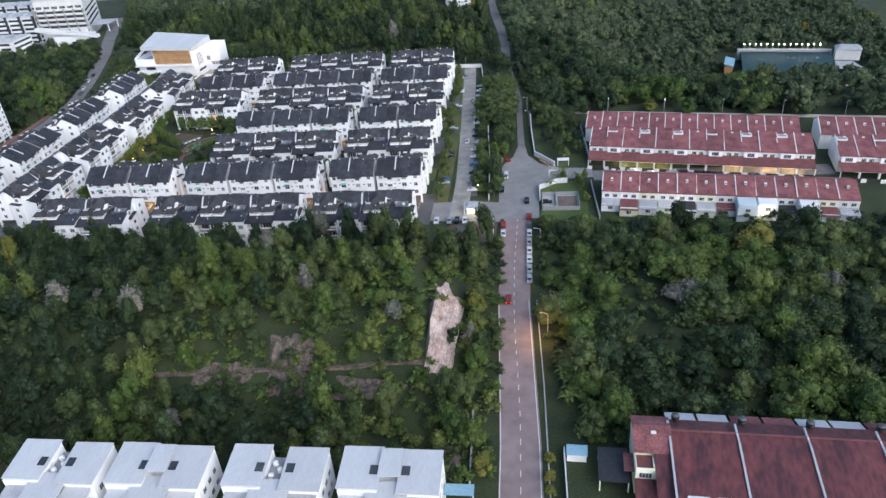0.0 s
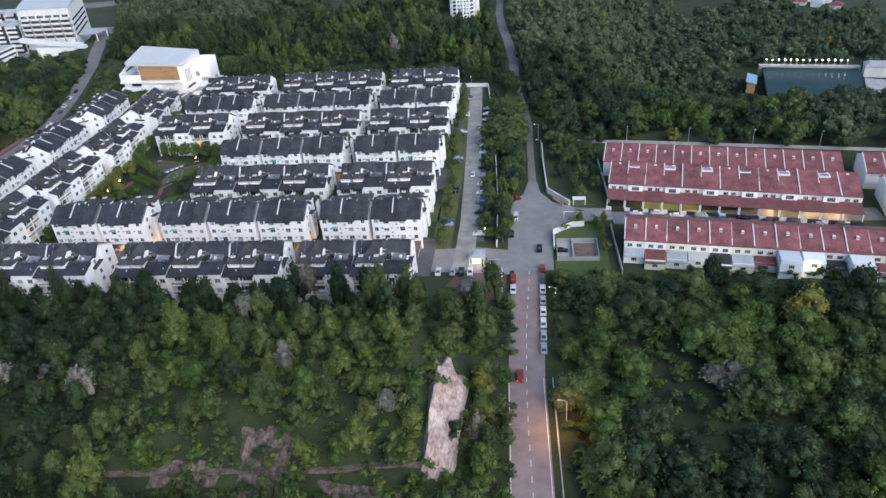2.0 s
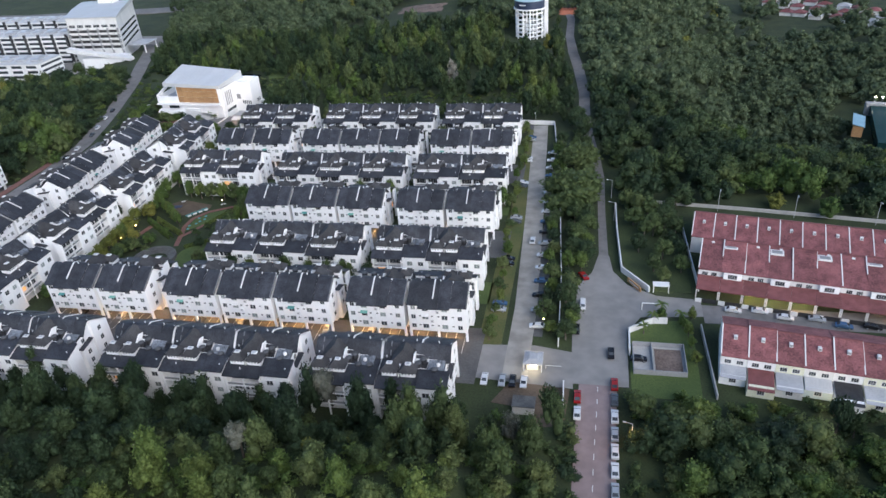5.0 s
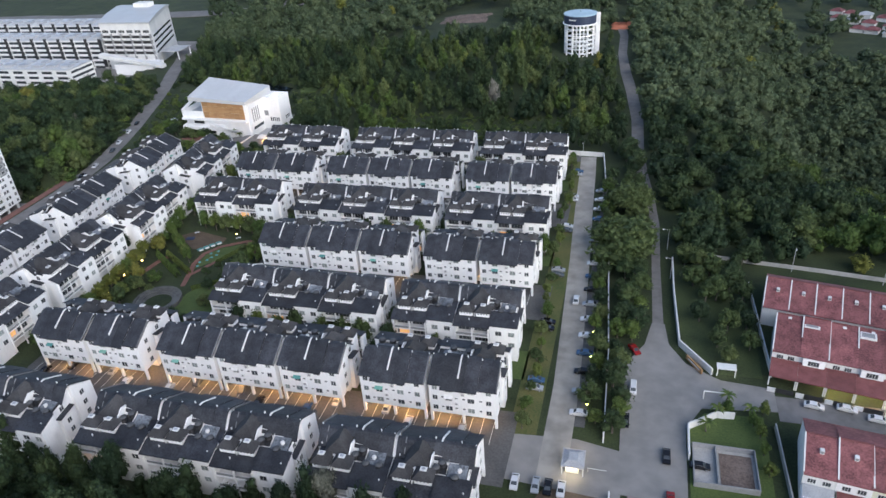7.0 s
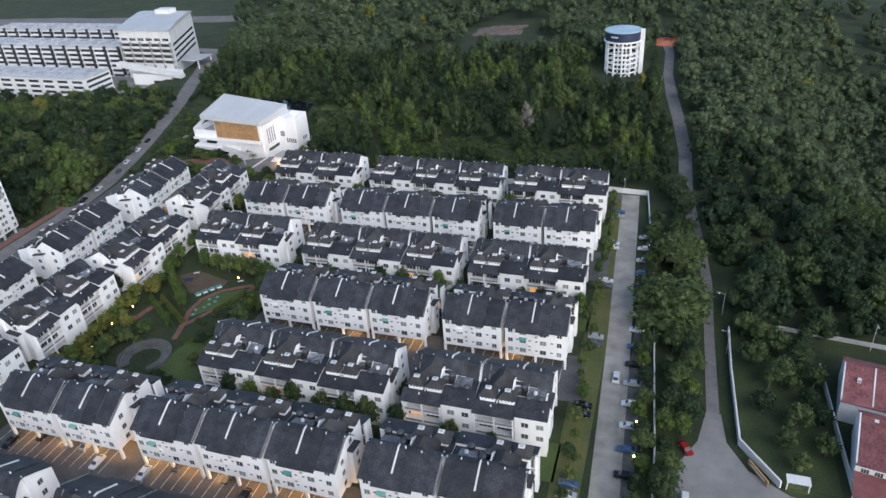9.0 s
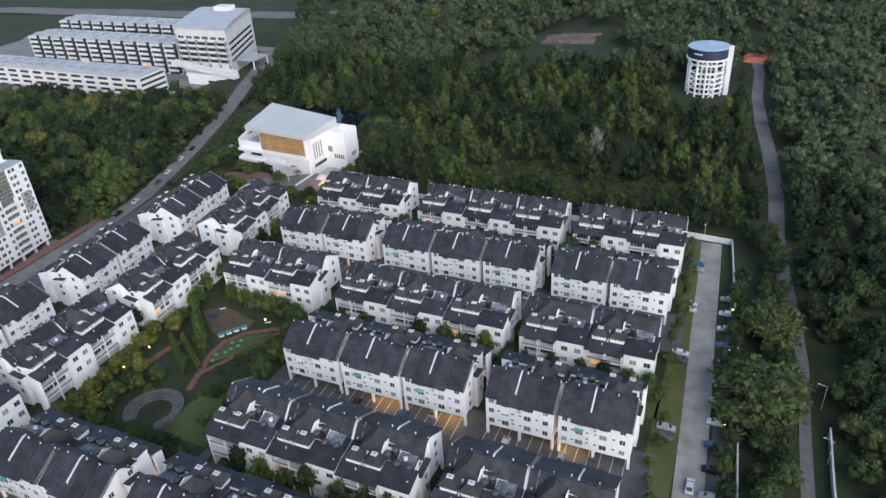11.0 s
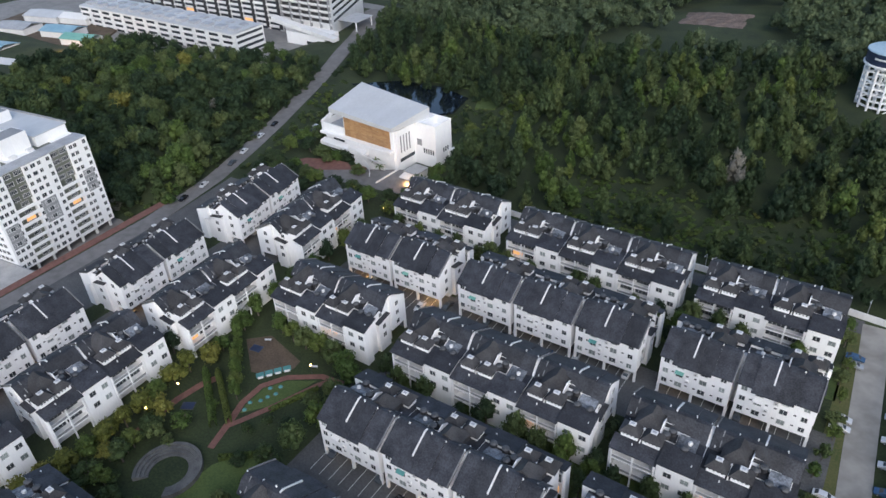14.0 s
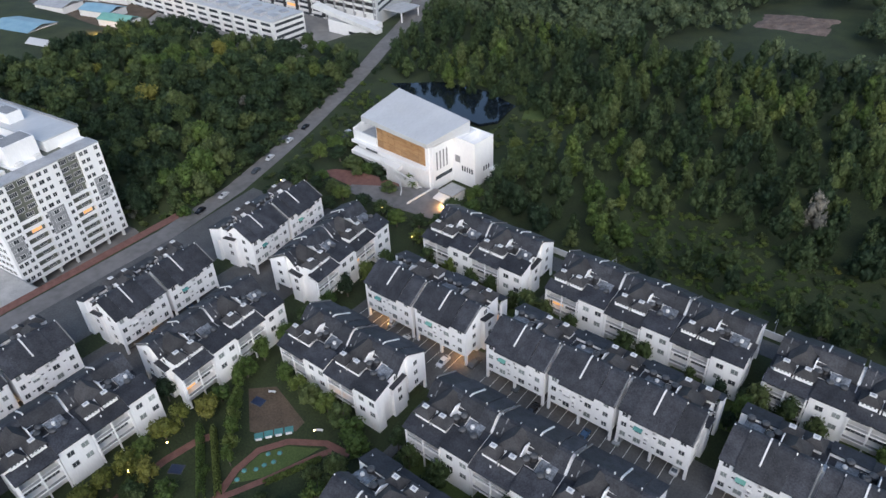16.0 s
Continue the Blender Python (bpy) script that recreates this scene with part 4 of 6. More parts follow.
    part("ramp", Solid().add([(6, -4.6, 6.4), (6, -4.2, 6.4), (24, -4.6, 3.0), (24, -4.2, 3.0), (6, -4.6, 8), (6, -4.2, 8), (24, -4.6, 4.6), (24, -4.2, 4.6)],
                             [(0, 1, 3, 2), (4, 6, 7, 5), (0, 2, 6, 4), (1, 5, 7, 3), (0, 4, 5, 1), (2, 3, 7, 6)]), OFFWHITE, h, "pale concrete access ramp")
    s = Solid()
    for k in range(10):
        a, b = k / 10, (k + 1) / 10
        f = lambda t, o: (15 + 12 * t + o * 0.3, -6 - 13 * t * t - o, 4.6 * (1 - t))
        p, q = f(a, 0), f(b, 0)
        s.add([(p[0], p[1], -0.4), (p[0] + 0.35, p[1], -0.4), (q[0] + 0.35, q[1], -0.4), (q[0], q[1], -0.4), (p[0], p[1], p[2] + 1), (p[0] + 0.35, p[1], p[2] + 1), (q[0] + 0.35, q[1], q[2] + 1), (q[0], q[1], q[2] + 1)],
              [(0, 3, 2, 1), (4, 5, 6, 7), (0, 1, 5, 4), (1, 2, 6, 5), (2, 3, 7, 6), (3, 0, 4, 7)])
    part("ramp_wall", s, OFFWHITE, h, "curved pale ramp wall")
    part("ramp_wall", Solid().box(28.5, 28.9, -14, -1, 0, 3.2).box(24, 24.4, -14, -5, 0, 2.6), OFFWHITE, h)
    part("fire_stair", Solid().add([(37.5, 19, 5), (39, 19, 5), (37.5, 23, 5), (39, 23, 5), (37.5, 19, 0), (39, 19, 0), (37.5, 28, 0), (39, 28, 0)],
                                   [(0, 1, 3, 2), (4, 6, 7, 5), (0, 4, 5, 1), (2, 3, 7, 6), (0, 2, 6, 4), (1, 5, 7, 3)]), OFFWHITE, h, "white outside stair")
    g = thing("annex", "small annex with a stained flat roof and warm light", "building", "", pose(-235.4, 371.5, -2.4, 0, 0, 2.6) @ Matrix.Diagonal((0.72, 0.72, 1, 1)))
    part("roof", Solid().box(0, 9, 5, 15, 3.6, 4.0), CONCRETE, g)
    part("wall", Solid().box(0.4, 8.6, 6, 14.6, 0, 3.6), OFFWHITE, g)
    part("canopy", Solid().slope(0.5, 8.5, 0.5, 2.6, 5, 3.4, 0.12), OFFWHITE, g)
    part("lamp", Solid().ring(5.5, 2.6, 2.2, 2.5, 0.5, 0.5, 12), WARM, g, "glowing warm lamp")
    return h


hall()
pad("hall_court", [(-236, 388), (-232, 393), (-220, 397), (-205, 398), (-203, 392), (-217, 387)], PAVER, "court of red pavers before the hall", 0.1, 3.5)
pad("hall_drive", [(-219, 383.5), (-205, 384), (-181, 387), (-179, 398), (-190, 404), (-205, 396), (-219, 388)], ASPHALT, "grey drive to the hall", 0.14, 3.5)
structure("pond_1", Solid().plate([(-322, 430), (-304, 447), (-282, 452), (-262, 448), (-258, 432), (-262, 425), (-285, 424)], -1.0, 0.12), WATER, "dark still water of a pond behind the hall")
structure("pond_bank", Solid().plate([(-318, 452), (-262, 457), (-252, 440), (-244, 444), (-250, 468), (-322, 462)], -1, 0.3), LAWN, "grassy bank round the pond")

# ---- the tall flats ----
def flats():
    h = thing("apartment_block", "tall white apartment block with grey panels and balconies", "building", "", pose(-298.6, 257.4, -8.2, 0, 0, 103))
    n, f = 12, 2.72
    top = 3.2 + n * f
    spans = [(0, 6.4, 0), (6.4, 13.2, 1), (13.2, 23.6, 0), (23.6, 30.0, 1), (30.0, 38, 0)]
    for a, b, bay in spans:
        s = Solid()
        if bay:
            s.box(a, b, 1.6, 14, 3.2, top - 0.4)
            s.box(a, b, 0.5, 1.6, 3.2 + 8 * f, top - 0.2)
        else:
            s.box(a, b, 0, 14, 3.2, top)
        wall = part("wall", s, WHITE if not bay else DARKGREEN, h)
        for k in range(n):
            z = 3.2 + k * f + 0.8
            if not bay:
                cols = [a + 1.3, a + 3.0, b - 1.4] if b - a < 9 else [a + 1.2, a + 3.6, a + 5.9, b - 1.3]
                for c in cols:
                    part("window", WIN_S if c != cols[1] or b - a < 9 else WIN_M, (), wall, "", pose(c, 0, z))
            elif k < 8:
                part("balcony", Solid().box(a, b, -0.2, 1.7, z - 0.9, z - 0.7).box(a, b, -0.2, -0.05, z - 0.7, z + 0.25), WHITE, h)
                part("window", WIN_LIT if (k * 3 + int(a)) % 7 == 0 else WIN_L, (), wall, "", pose((a + b) / 2 + 0.8, 1.6, z - 0.2))
            else:
                for c in (a + 1.5, b - 1.6):
                    part("window", WIN_L, (), wall, "", pose(c, 0.5, z - 0.1))
        part("roof", Solid().box(a - 0.1, b + 0.1, 0 if not bay else 0.4, 6, top - (0.1 if not bay else 0.2), top + 0.25), GREYROOF, h, "flat pale grey roof")
    for a, b, k in ((0.7, 5.2, 3), (14.6, 20.4, 4), (32.4, 36.6, 5)):
        part("grey_panel", Solid().box(a, b, -0.04, 0.02, 3.2 + k * f, 3.2 + (k + 3) * f), GREY, h)
        for j in range(3):
            part("window", WIN_M, (), h, "", pose((a + b) / 2, -0.05, 3.2 + (k + j) * f + 0.8))
    body = part("wall", Solid().box(0, 38, 13.5, 62, 0, top - 1).box(26, 38, 9, 62, top - 1, top + 3.2), WHITE, h)
    for k in range(n):
        for j in range(5):
            part("window", WIN_M, (), body, "", pose(0, 3 + j * 2.2, 3.2 + k * f + 0.8) @ pose(0, 0, 0, 0, 0, -90))
    part("roof", Solid().box(25.6, 38.4, 8.8, 62.4, top + 3.2, top + 3.5), METALROOF, h, "flat pale blue-grey roof")
    part("roof", Solid().box(0, 25.6, 6, 62, top - 0.9, top - 0.6), METALROOF, h, "flat pale blue-grey roof")
    part("parapet", Solid().box(25.4, 38.6, 62, 62.6, top + 3.2, top + 4.2).box(38.1, 38.6, 9, 62.6, top + 3.2, top + 4.0), GREY, h)
    for a, b, c, d, z in ((14, 24, 9, 16, 6.5), (16, 21, 18, 24, 5), (2, 10, 10, 20, 4.5), (28, 33, 30, 38, 7.0)):
        part("roof_room", Solid().box(a, b, c, d, top - 1, top + z).box(a + 0.4, b - 0.4, c + 0.4, d - 0.4, top + z, top + z + 0.1, 1), (WHITE, GREY), h, "white stair and lift room on the roof")
    for a, b, c, d in ((2, 12, 24, 40), (13, 22, 28, 46), (28, 36, 42, 56)):
        part("roof_slab", Solid().box(a, b, c, d, top + (3.5 if a > 25 else -0.6), top + (4.3 if a > 25 else 0.4)), GREYROOF, h, "raised grey roof slab")
    for x in (3, 9, 15, 21):
        part("roof_unit", Solid().box(x, x + 2.2, 7.0, 8.6, top - 0.6, top + 0.9), OFFWHITE, h, "boxy roof plant unit")
    for x in range(0, 39, 6):
        part("column", Solid().box(max(0, x - 0.4), x + 0.4, 0.2, 1.0, 0, 3.25), OFFWHITE, h)
    part("podium", Solid().box(-24, 0, -9, 30, 0, 6).box(-23.5, -0.5, -8.5, 29, 6, 6.1, 1), (GREY, CONCRETE), h, "low grey parking podium")


flats()
pad("flats_court", rect(-275, -258, 285, 345), ASPHALT, "grey forecourt of the flats", -7.4, 1.0)

# ---- water tower ----
TX, TY = -109.6, 525.9
TZ = height(TX, TY)
h = thing("water_tower", "round water tower with white concrete columns", "water tower", "", pose(TX, TY, 0) @ Matrix.Diagonal((0.9, 0.9, 1, 1)))
for ring, r in ((12, 9.6), (6, 4.6)):
    for k in range(ring):
        a = 2 * math.pi * k / ring + 0.2
        part("column", Solid().rod((r * math.cos(a), r * math.sin(a), TZ - 1), (r * math.cos(a), r * math.sin(a), 23.4), 0.55, 8), WHITE, h)
for z in (TZ + 1.5, TZ + 4, TZ + 6.5, TZ + 9, TZ + 11.5, 20.6):
    for k in range(12):
        a, b = 2 * math.pi * k / 12 + 0.2, 2 * math.pi * (k + 1) / 12 + 0.2
        part("beam", Solid().rod((9.6 * math.cos(a), 9.6 * math.sin(a), z), (9.6 * math.cos(b), 9.6 * math.sin(b), z), 0.5, 4), WHITE, h)
        if k % 4 == 1 and z < 15:
            part("brace", Solid().rod((9.6 * math.cos(a), 9.6 * math.sin(a), z - 3), (9.6 * math.cos(b), 9.6 * math.sin(b), z), 0.25, 4), WHITE, h)
tank = part("tank", Solid().ring(0, 0, 23.6, 28.2, 10.6, 10.6, 40), NAVY, h, "dark blue tank drum")
part("floor_slab", Solid().ring(0, 0, 22.9, 23.6, 11.2, 11.2, 40), WHITE, h)
part("lid", Solid().ring(0, 0, 28.2, 28.6, 10.9, 10.7, 40).ring(0, 0, 28.6, 29.3, 10.5, 0.6, 40).ring(0, 0, 29.2, 30, 0.6, 0.4, 8), LIDBLUE, h, "pale blue low conical lid")
for k in range(5):
    a = radians(-118 + k * 5)
    part("lettering_bar", Solid().box(-0.6, 0.6, -0.06, 0.06, -0.35, 0.35), OFFWHITE, tank, "", pose(10.63 * math.cos(a), 10.63 * math.sin(a), 26.2, 0, 0, math.degrees(a) + 90))
s = Solid()
part("stair_mast", Solid().box(10.4, 12.6, -1.4, -1.0, TZ, 29).box(10.4, 12.6, 1.0, 1.4, TZ, 29), WHITE, h, "white stair mast")
for k in range(8):
    part("landing", Solid().box(10.4, 12.6, -1, 1, TZ + 1 + k * 2.4, TZ + 1.3 + k * 2.4), OFFWHITE, h)
h = thing("pump_house", "small grey pump house at the tower's foot", "building", "", pose(-92, 508, height(-92, 508), 0, 0, 6.8))
part("wall", Solid().box(0, 7, 0, 5, -1, 3), CONCRETE, h)
part("roof", Solid().box(-0.4, 7.4, -0.4, 5.4, 3, 3.3), GREYROOF, h)

# ---- offices ----
def office_tower():
    h = thing("office_tower", "large white office building with banded storeys", "building", "", grid(-371, 524, 0))
    lean = lambda s: s.lean(-0.4)
    # wall toned down from white to paint the haze at this distance
    wall = part("wall", lean(Solid().box(0, 40, 0, 56, -6, 27)), OFFWHITE, h)
    part("roof", lean(Solid().prism([(-0.6, 27), (-0.6, 27.6), (10, 28.4), (20, 29.2), (46, 29.2), (56.6, 27.8), (56.6, 27)], -0.6, 40.6)), METALROOF, h, "pale curved sheet roof")
    for k in range(4):
        z = 6 + k * 3.6
        # flat dark strips paint the shade inside the open parking decks
        part("window_band", lean(Solid().box(0.8, 39.4, -0.08, 0.1, z, z + 2.0)), DARK, wall)
        part("window_band", lean(Solid().box(39.9, 40.08, 3, 52, z, z + 1.5)), GLASS, wall)
        part("balcony", lean(Solid().box(0, 40, -1.4, 0, z - 0.6, z - 0.3).box(0, 40, -1.4, -1.2, z - 0.3, z + 0.4)), OFFWHITE, h)
    for k in range(6):
        part("pier", Solid().box(k * 7.8, k * 7.8 + 0.7, -1.5, 0, 3, 20), GREY, h)
        part("window", WIN_L, (), wall, "", pose(3.6 + k * 6.5, 0, 20.6) @ Matrix.Diagonal((2, 1, 1.3, 1)))
    part("canopy", Solid().box(36, 50, 10, 26, 5.2, 5.8), GREYROOF, h, "grey entrance canopy")
    for y in (10.5, 25):
        part("post", Solid().box(48.6, 49.2, y, y + 0.6, -6, 5.2), WHITE, h)
    part("podium", Solid().box(14, 44, -13, 0, -6, 2.4), WHITE, h, "white podium beside the tower")
    part("car_ramp", Solid().add([(4, -14, 7.0), (4, -9, 7.0), (52, -14, 0.6), (52, -9, 0.6), (4, -14, 9.6), (4, -9, 9.6), (52, -14, 2.6), (52, -9, 2.6)], [(0, 1, 3, 2), (4, 6, 7, 5), (0, 2, 6, 4), (1, 5, 7, 3), (0, 4, 5, 1), (2, 3, 7, 6)]), OFFWHITE, h, "white slanting car ramp")
    part("podium_window", Solid().box(30, 42, -13.08, -12.9, -3.2, -1.6), GLASS, h)
    part("roof_plant", Solid().box(0, 12, 40, 48, 29, 32), OFFWHITE, h)


def shop_row(u, v, n, w, lit, floors):
    """A row of shop offices, each a building of its own."""
    t = floors * 3.3 + 0.4
    for i in range(n):
        h = thing("shop_office", f"{('four', 'five', 'six')[floors - 4]}-storey white shop office with dark fins and a pale roof", "building", "shop offices", grid(u - (i + 1) * w, v, -5.4))
        # greyer wall colour than white: distance haze put into the paint
        wall = part("wall", Solid().box(0, w, 0, 22, 0, t), OFFWHITE, h)
        part("roof", Solid().slope(0, w, -0.5, t, 11, t + 0.6, 0.3).slope(0, w, 22.5, t, 11, t + 0.6, 0.3), METALROOF, h, "pale sheet roof")
        part("roof_box", Solid().box(w * 0.25, w * 0.8, 3, 8, t + 0.3, t + 2.0), GREYROOF, h, "raised roof light box")
        part("roof_box", Solid().box(w * 0.1, w * 0.5, 13, 17, t + 0.3, t + 1.5), GREYROOF, h, "raised roof light box")
        if floors > 4:
            part("fin", Solid().box(w - 2.2, w - 0.1, -0.9, 0, 2, t + 1.2), DARK, h, "dark grey facade fin")
        for k in range(floors):
            part("window_band", Solid().box(0.8, w - (2.4 if floors > 4 else 3), -0.06, 0.1, 0.9 + k * 3.3, 2.6 + k * 3.3), LITROOM if lit and k == 1 and i % 5 == 2 else GLASS, wall)
            if not i:
                part("window_band", Solid().box(w - 0.1, w + 0.06, 1, 21, 1.2 + k * 3.3, 2.7 + k * 3.3), GLASS, wall)
        for k in range(floors):
            part("ledge", Solid().box(0, w - 2.2, -0.7, 0, 2.75 + k * 3.3, 3.55 + k * 3.3), OFFWHITE, h)


office_tower()
shop_row(-364, 478, 13, 11.5, 0, 4)
shop_row(-375, 526, 12, 11.5, 1, 6)
shop_row(-396, 572, 12, 11.5, 1, 6)
for x, y, w, d, m in ((-528, 398, 34, 20, BLUEROOF), (-513, 446, 26, 14, BLUEROOF), (-484, 442, 24, 11, GREENROOF), (-478, 396, 16, 7, METALROOF), (-550, 436, 26, 16, GREYROOF), (-560, 462, 30, 16, METALROOF), (-530, 470, 24, 12, OFFWHITE)):
    h = thing("warehouse", "low warehouse with a coloured sheet roof", "building", "warehouses", grid(x, y, -5.2, 12))
    part("wall", Solid().box(0, w, 0, d, 0, 5.5), OFFWHITE, h)
    part("roof", Solid().slope(-0.5, w + 0.5, -0.6, 5.4, d / 2, 7.6, 0.2).slope(-0.5, w + 0.5, d + 0.6, 5.4, d / 2, 7.6, 0.2), m, h)
pad("works_yard", [(-560, 385), (-462, 392), (-452, 425), (-462, 452), (-480, 480), (-585, 480)], EARTH, "brown earth yard between the warehouses", -3.6, 3.0)
ribbon("highway", [(-760, 672), (-640, 682), (-470, 690), (-300, 720)], 24, ASPHALT, "wide grey highway beyond the offices", 0.6)
pad("yard", [(-470, 452), (-350, 456), (-332, 500), (-316, 520), (-345, 600), (-600, 620), (-640, 440)], ASPHALT_PALE, "pale paved yard of the offices", -4.6, 2.0)

# ---- trees ----
RNG = np.random.default_rng(7)


def rough_ball():
    bm = bmesh.new()
    bmesh.ops.create_icosphere(bm, subdivisions=1, radius=1.0)
    bm.verts.index_update()
    out = np.array([v.co[:] for v in bm.verts]), np.array([[v.index for v in f.verts] for f in bm.faces])
    bm.free()
    return out


ROUGH = rough_ball()


def crown_points(rng, n, centre, size):
    """Places and outward directions over the lobes of an uneven crown, one unit wide; big lobes take more."""
    share = size ** 2 / (size ** 2).sum()
    which = rng.choice(len(centre), n, p=share)
    d = rng.normal(size=(n, 3))
    d /= np.linalg.norm(d, axis=1)[:, None]
    d[:, 2] = np.where(d[:, 2] < -0.25, -d[:, 2], d[:, 2])
    return centre[which] + d * (size[which] * rng.uniform(0.62, 1.2, n))[:, None] * (1, 1, 0.95), d


def leaf_sprays(rng, p, d, size):
    """A small pointed leaf spray for each place, lying over the crown and tilted every way."""
    n = len(p)
    a = 0.55 * d + rng.normal(0, 0.7, (n, 3)) + (0, 0, 0.25)
    a /= np.linalg.norm(a, axis=1)[:, None]
    b = np.cross(a, d + rng.normal(0, 0.45, (n, 3)))
    b /= np.linalg.norm(b, axis=1)[:, None] + 1e-9
    s = (size * rng.uniform(0.5, 1.5, n))[:, None]
    return np.stack([p + a * s, p - a * s * 0.6 + b * s * 0.7, p - a * s * 0.6 - b * s * 0.7], 1)


def crown(rng, leaves, lobes, spread, tall, leaf, shape, upright=0.5):
    """A crown of small leaf sprays over uneven lobes: broad and flat where upright is 0, drawn up to a tip where it is 1."""
    t = np.sort(rng.uniform(0.0, 1.0, lobes))
    t[-1] = 1.0
    wide = (1 - upright) * np.sqrt(np.clip(1 - 0.75 * t ** 2, 0, 1)) + upright * np.clip(1.05 - t, 0.0, 0.85)
    ang = 2.4 * np.arange(lobes) + rng.uniform(-0.7, 0.7, lobes)
    r = wide * spread * 1.6 * np.sqrt(rng.uniform(0.15, 1.0, lobes))
    centre = np.c_[r * np.cos(ang), r * np.sin(ang), (0.3 + (0.42 + 0.14 * upright) * t) * tall]
    size = rng.uniform(0.13, 0.24, lobes) * (1.12 - 0.4 * upright * t)
    bv, bf = shape
    vs, fs, k = [], [], 0
    for c, q in zip(centre, size):
        vs.append(c + bv * q * 0.74 * (1, 1, 0.95) * (1 + rng.normal(0, 0.14, (len(bv), 1))))
        fs.append(bf + k)
        k += len(bv)
    p, d = crown_points(rng, leaves, centre, size)
    vs.append(leaf_sprays(rng, p, d, leaf).reshape(-1, 3))
    fs.append(np.arange(3 * leaves).reshape(-1, 3) + k)
    f = np.concatenate(fs)
    return np.concatenate(vs), f, np.arange(len(f)) < len(f) - leaves


def raw_mesh(name, verts, tris, mat, tint=None, smooth=None):
    me = bpy.data.meshes.new(name)
    me.vertices.add(len(verts))
    me.vertices.foreach_set("co", np.asarray(verts, np.float32).ravel())
    me.loops.add(tris.size)
    me.loops.foreach_set("vertex_index", tris.astype(np.int32).ravel())
    me.polygons.add(len(tris))
    me.polygons.foreach_set("loop_start", np.arange(0, tris.size, 3, dtype=np.int32))
    if smooth is not None:
        me.polygons.foreach_set("use_smooth", np.asarray(smooth, bool))
    me.materials.append(mat)
    if tint is not None:
        me.attributes.new("tint", "FLOAT", "POINT").data.foreach_set("value", np.asarray(tint, np.float32))
    me.update(calc_edges=True)
    me.validate()
    return me


def crown_bank(count, *how):
    return [crown(np.random.default_rng(100 + k + how[0]), *how) for k in range(count)]


NEAR = crown_bank(6, 1000, 12, 0.2, 1.0, 0.033, ROUGH, 0.75) + crown_bank(4, 1000, 12, 0.22, 0.95, 0.034, ROUGH, 0.3)
BROAD = crown_bank(8, 1150, 14, 0.23, 0.95, 0.032, ROUGH, 0.12)
MID = crown_bank(7, 480, 9, 0.19, 1.05, 0.046, ROUGH, 0.85) + crown_bank(3, 480, 9, 0.21, 1.0, 0.046, ROUGH, 0.3)
MIDBROAD = crown_bank(8, 470, 9, 0.22, 0.95, 0.046, ROUGH, 0.15)
FAR = crown_bank(6, 210, 6, 0.2, 1.0, 0.058, ROUGH, 0.3)
LOW = crown_bank(6, 130, 3, 0.2, 0.9, 0.066, ROUGH, 0.1)


def forest(name, spots, bank, mat, label):
    """A wood as one mesh: spots are (x, y, z, width, height)."""
    if not spots:
        return
    vs, fs, sm, tints, n = [], [], [], [], 0
    for k, (x, y, z, w, t) in enumerate(spots):
        cv, cf, cs = bank[k % len(bank)]
        a = RNG.uniform(0, 6.28)
        c, s_ = math.cos(a), math.sin(a)
        rot = np.array([[c, s_, 0], [-s_, c, 0], [0, 0, 1]])
        vs.append(cv @ rot * (w, w, t) + (x, y, z))
        fs.append(cf + n)
        sm.append(cs)
        tints.append(np.full(len(cv), RNG.uniform(0, 1)))
        n += len(cv)
    me = raw_mesh(name, np.concatenate(vs), np.concatenate(fs), mat, np.concatenate(tints), np.concatenate(sm))
    return tagged(new(name, me), label, "forest", kind="stuff")


def scatter(u0, u1, v0, v1, gap, keep, wide, tall, seed, shade=0.0, odd_grey=0.004, lift=None):
    """Jittered spots in the grid where keep(u, v) holds, sorted into sorts of green; shade: how far towards the dark ones, a number or f(u, v)."""
    rng = np.random.default_rng(seed)
    out = [[], [], [], [], []]
    v = v0
    while v < v1:
        u = u0
        while u < u1:
            a, b = u + rng.uniform(-0.45, 0.45) * gap, v + rng.uniform(-0.45, 0.45) * gap
            g = keep(a, b)
            if g and rng.uniform() < g:
                x, y = xy(a, b)
                w = rng.uniform(*wide)
                k = noise.noise((x * 0.025, y * 0.025, 3.0)) + rng.normal(0, 0.2) - (shade(a, b) if callable(shade) else shade)
                odd = rng.uniform()
                out[3 if odd < odd_grey else 4 if odd > 0.993 else 0 if k < -0.12 else 1 if k < 0.2 else 2].append((x, y, height(x, y) - 0.6, w, w * rng.uniform(*tall) * (lift(a, b) if lift else 1)))
            u += gap
        v += gap
    return out


def wood(name, bank, spots, label, greens=None):
    greens = greens or (LEAF_B, LEAF_A, LEAF_C)
    for mat, some, tone in ((greens[0], spots[0], "dark green"), (greens[1], spots[1], "olive green"), (greens[2], spots[2], "fresh green"), (LEAF_GREY, spots[3], "greyish"), (LEAF_D, spots[4], "yellowish green")):
        forest(name, some, bank, mat, tone + " " + label)


def hill_left(u, v):
    if u > (-11.5 if v < 150 else -9.8) or v > (198 if u < -33 else 196) or v < 101 or (-26.5 < u < -15.5 and 126 < v < 163):
        return 0
    if (-66 < u < -52 and 121 < v < 138) or (-83 < u < -66 and 124 < v < 131) or (-48 < u < -27 and 120 < v < 128):
        return 0.22
    if v > 160 or u < -95:
        return 1
    return 1 if noise.noise((u * 0.045, v * 0.045, 1)) > -0.15 else 0.7


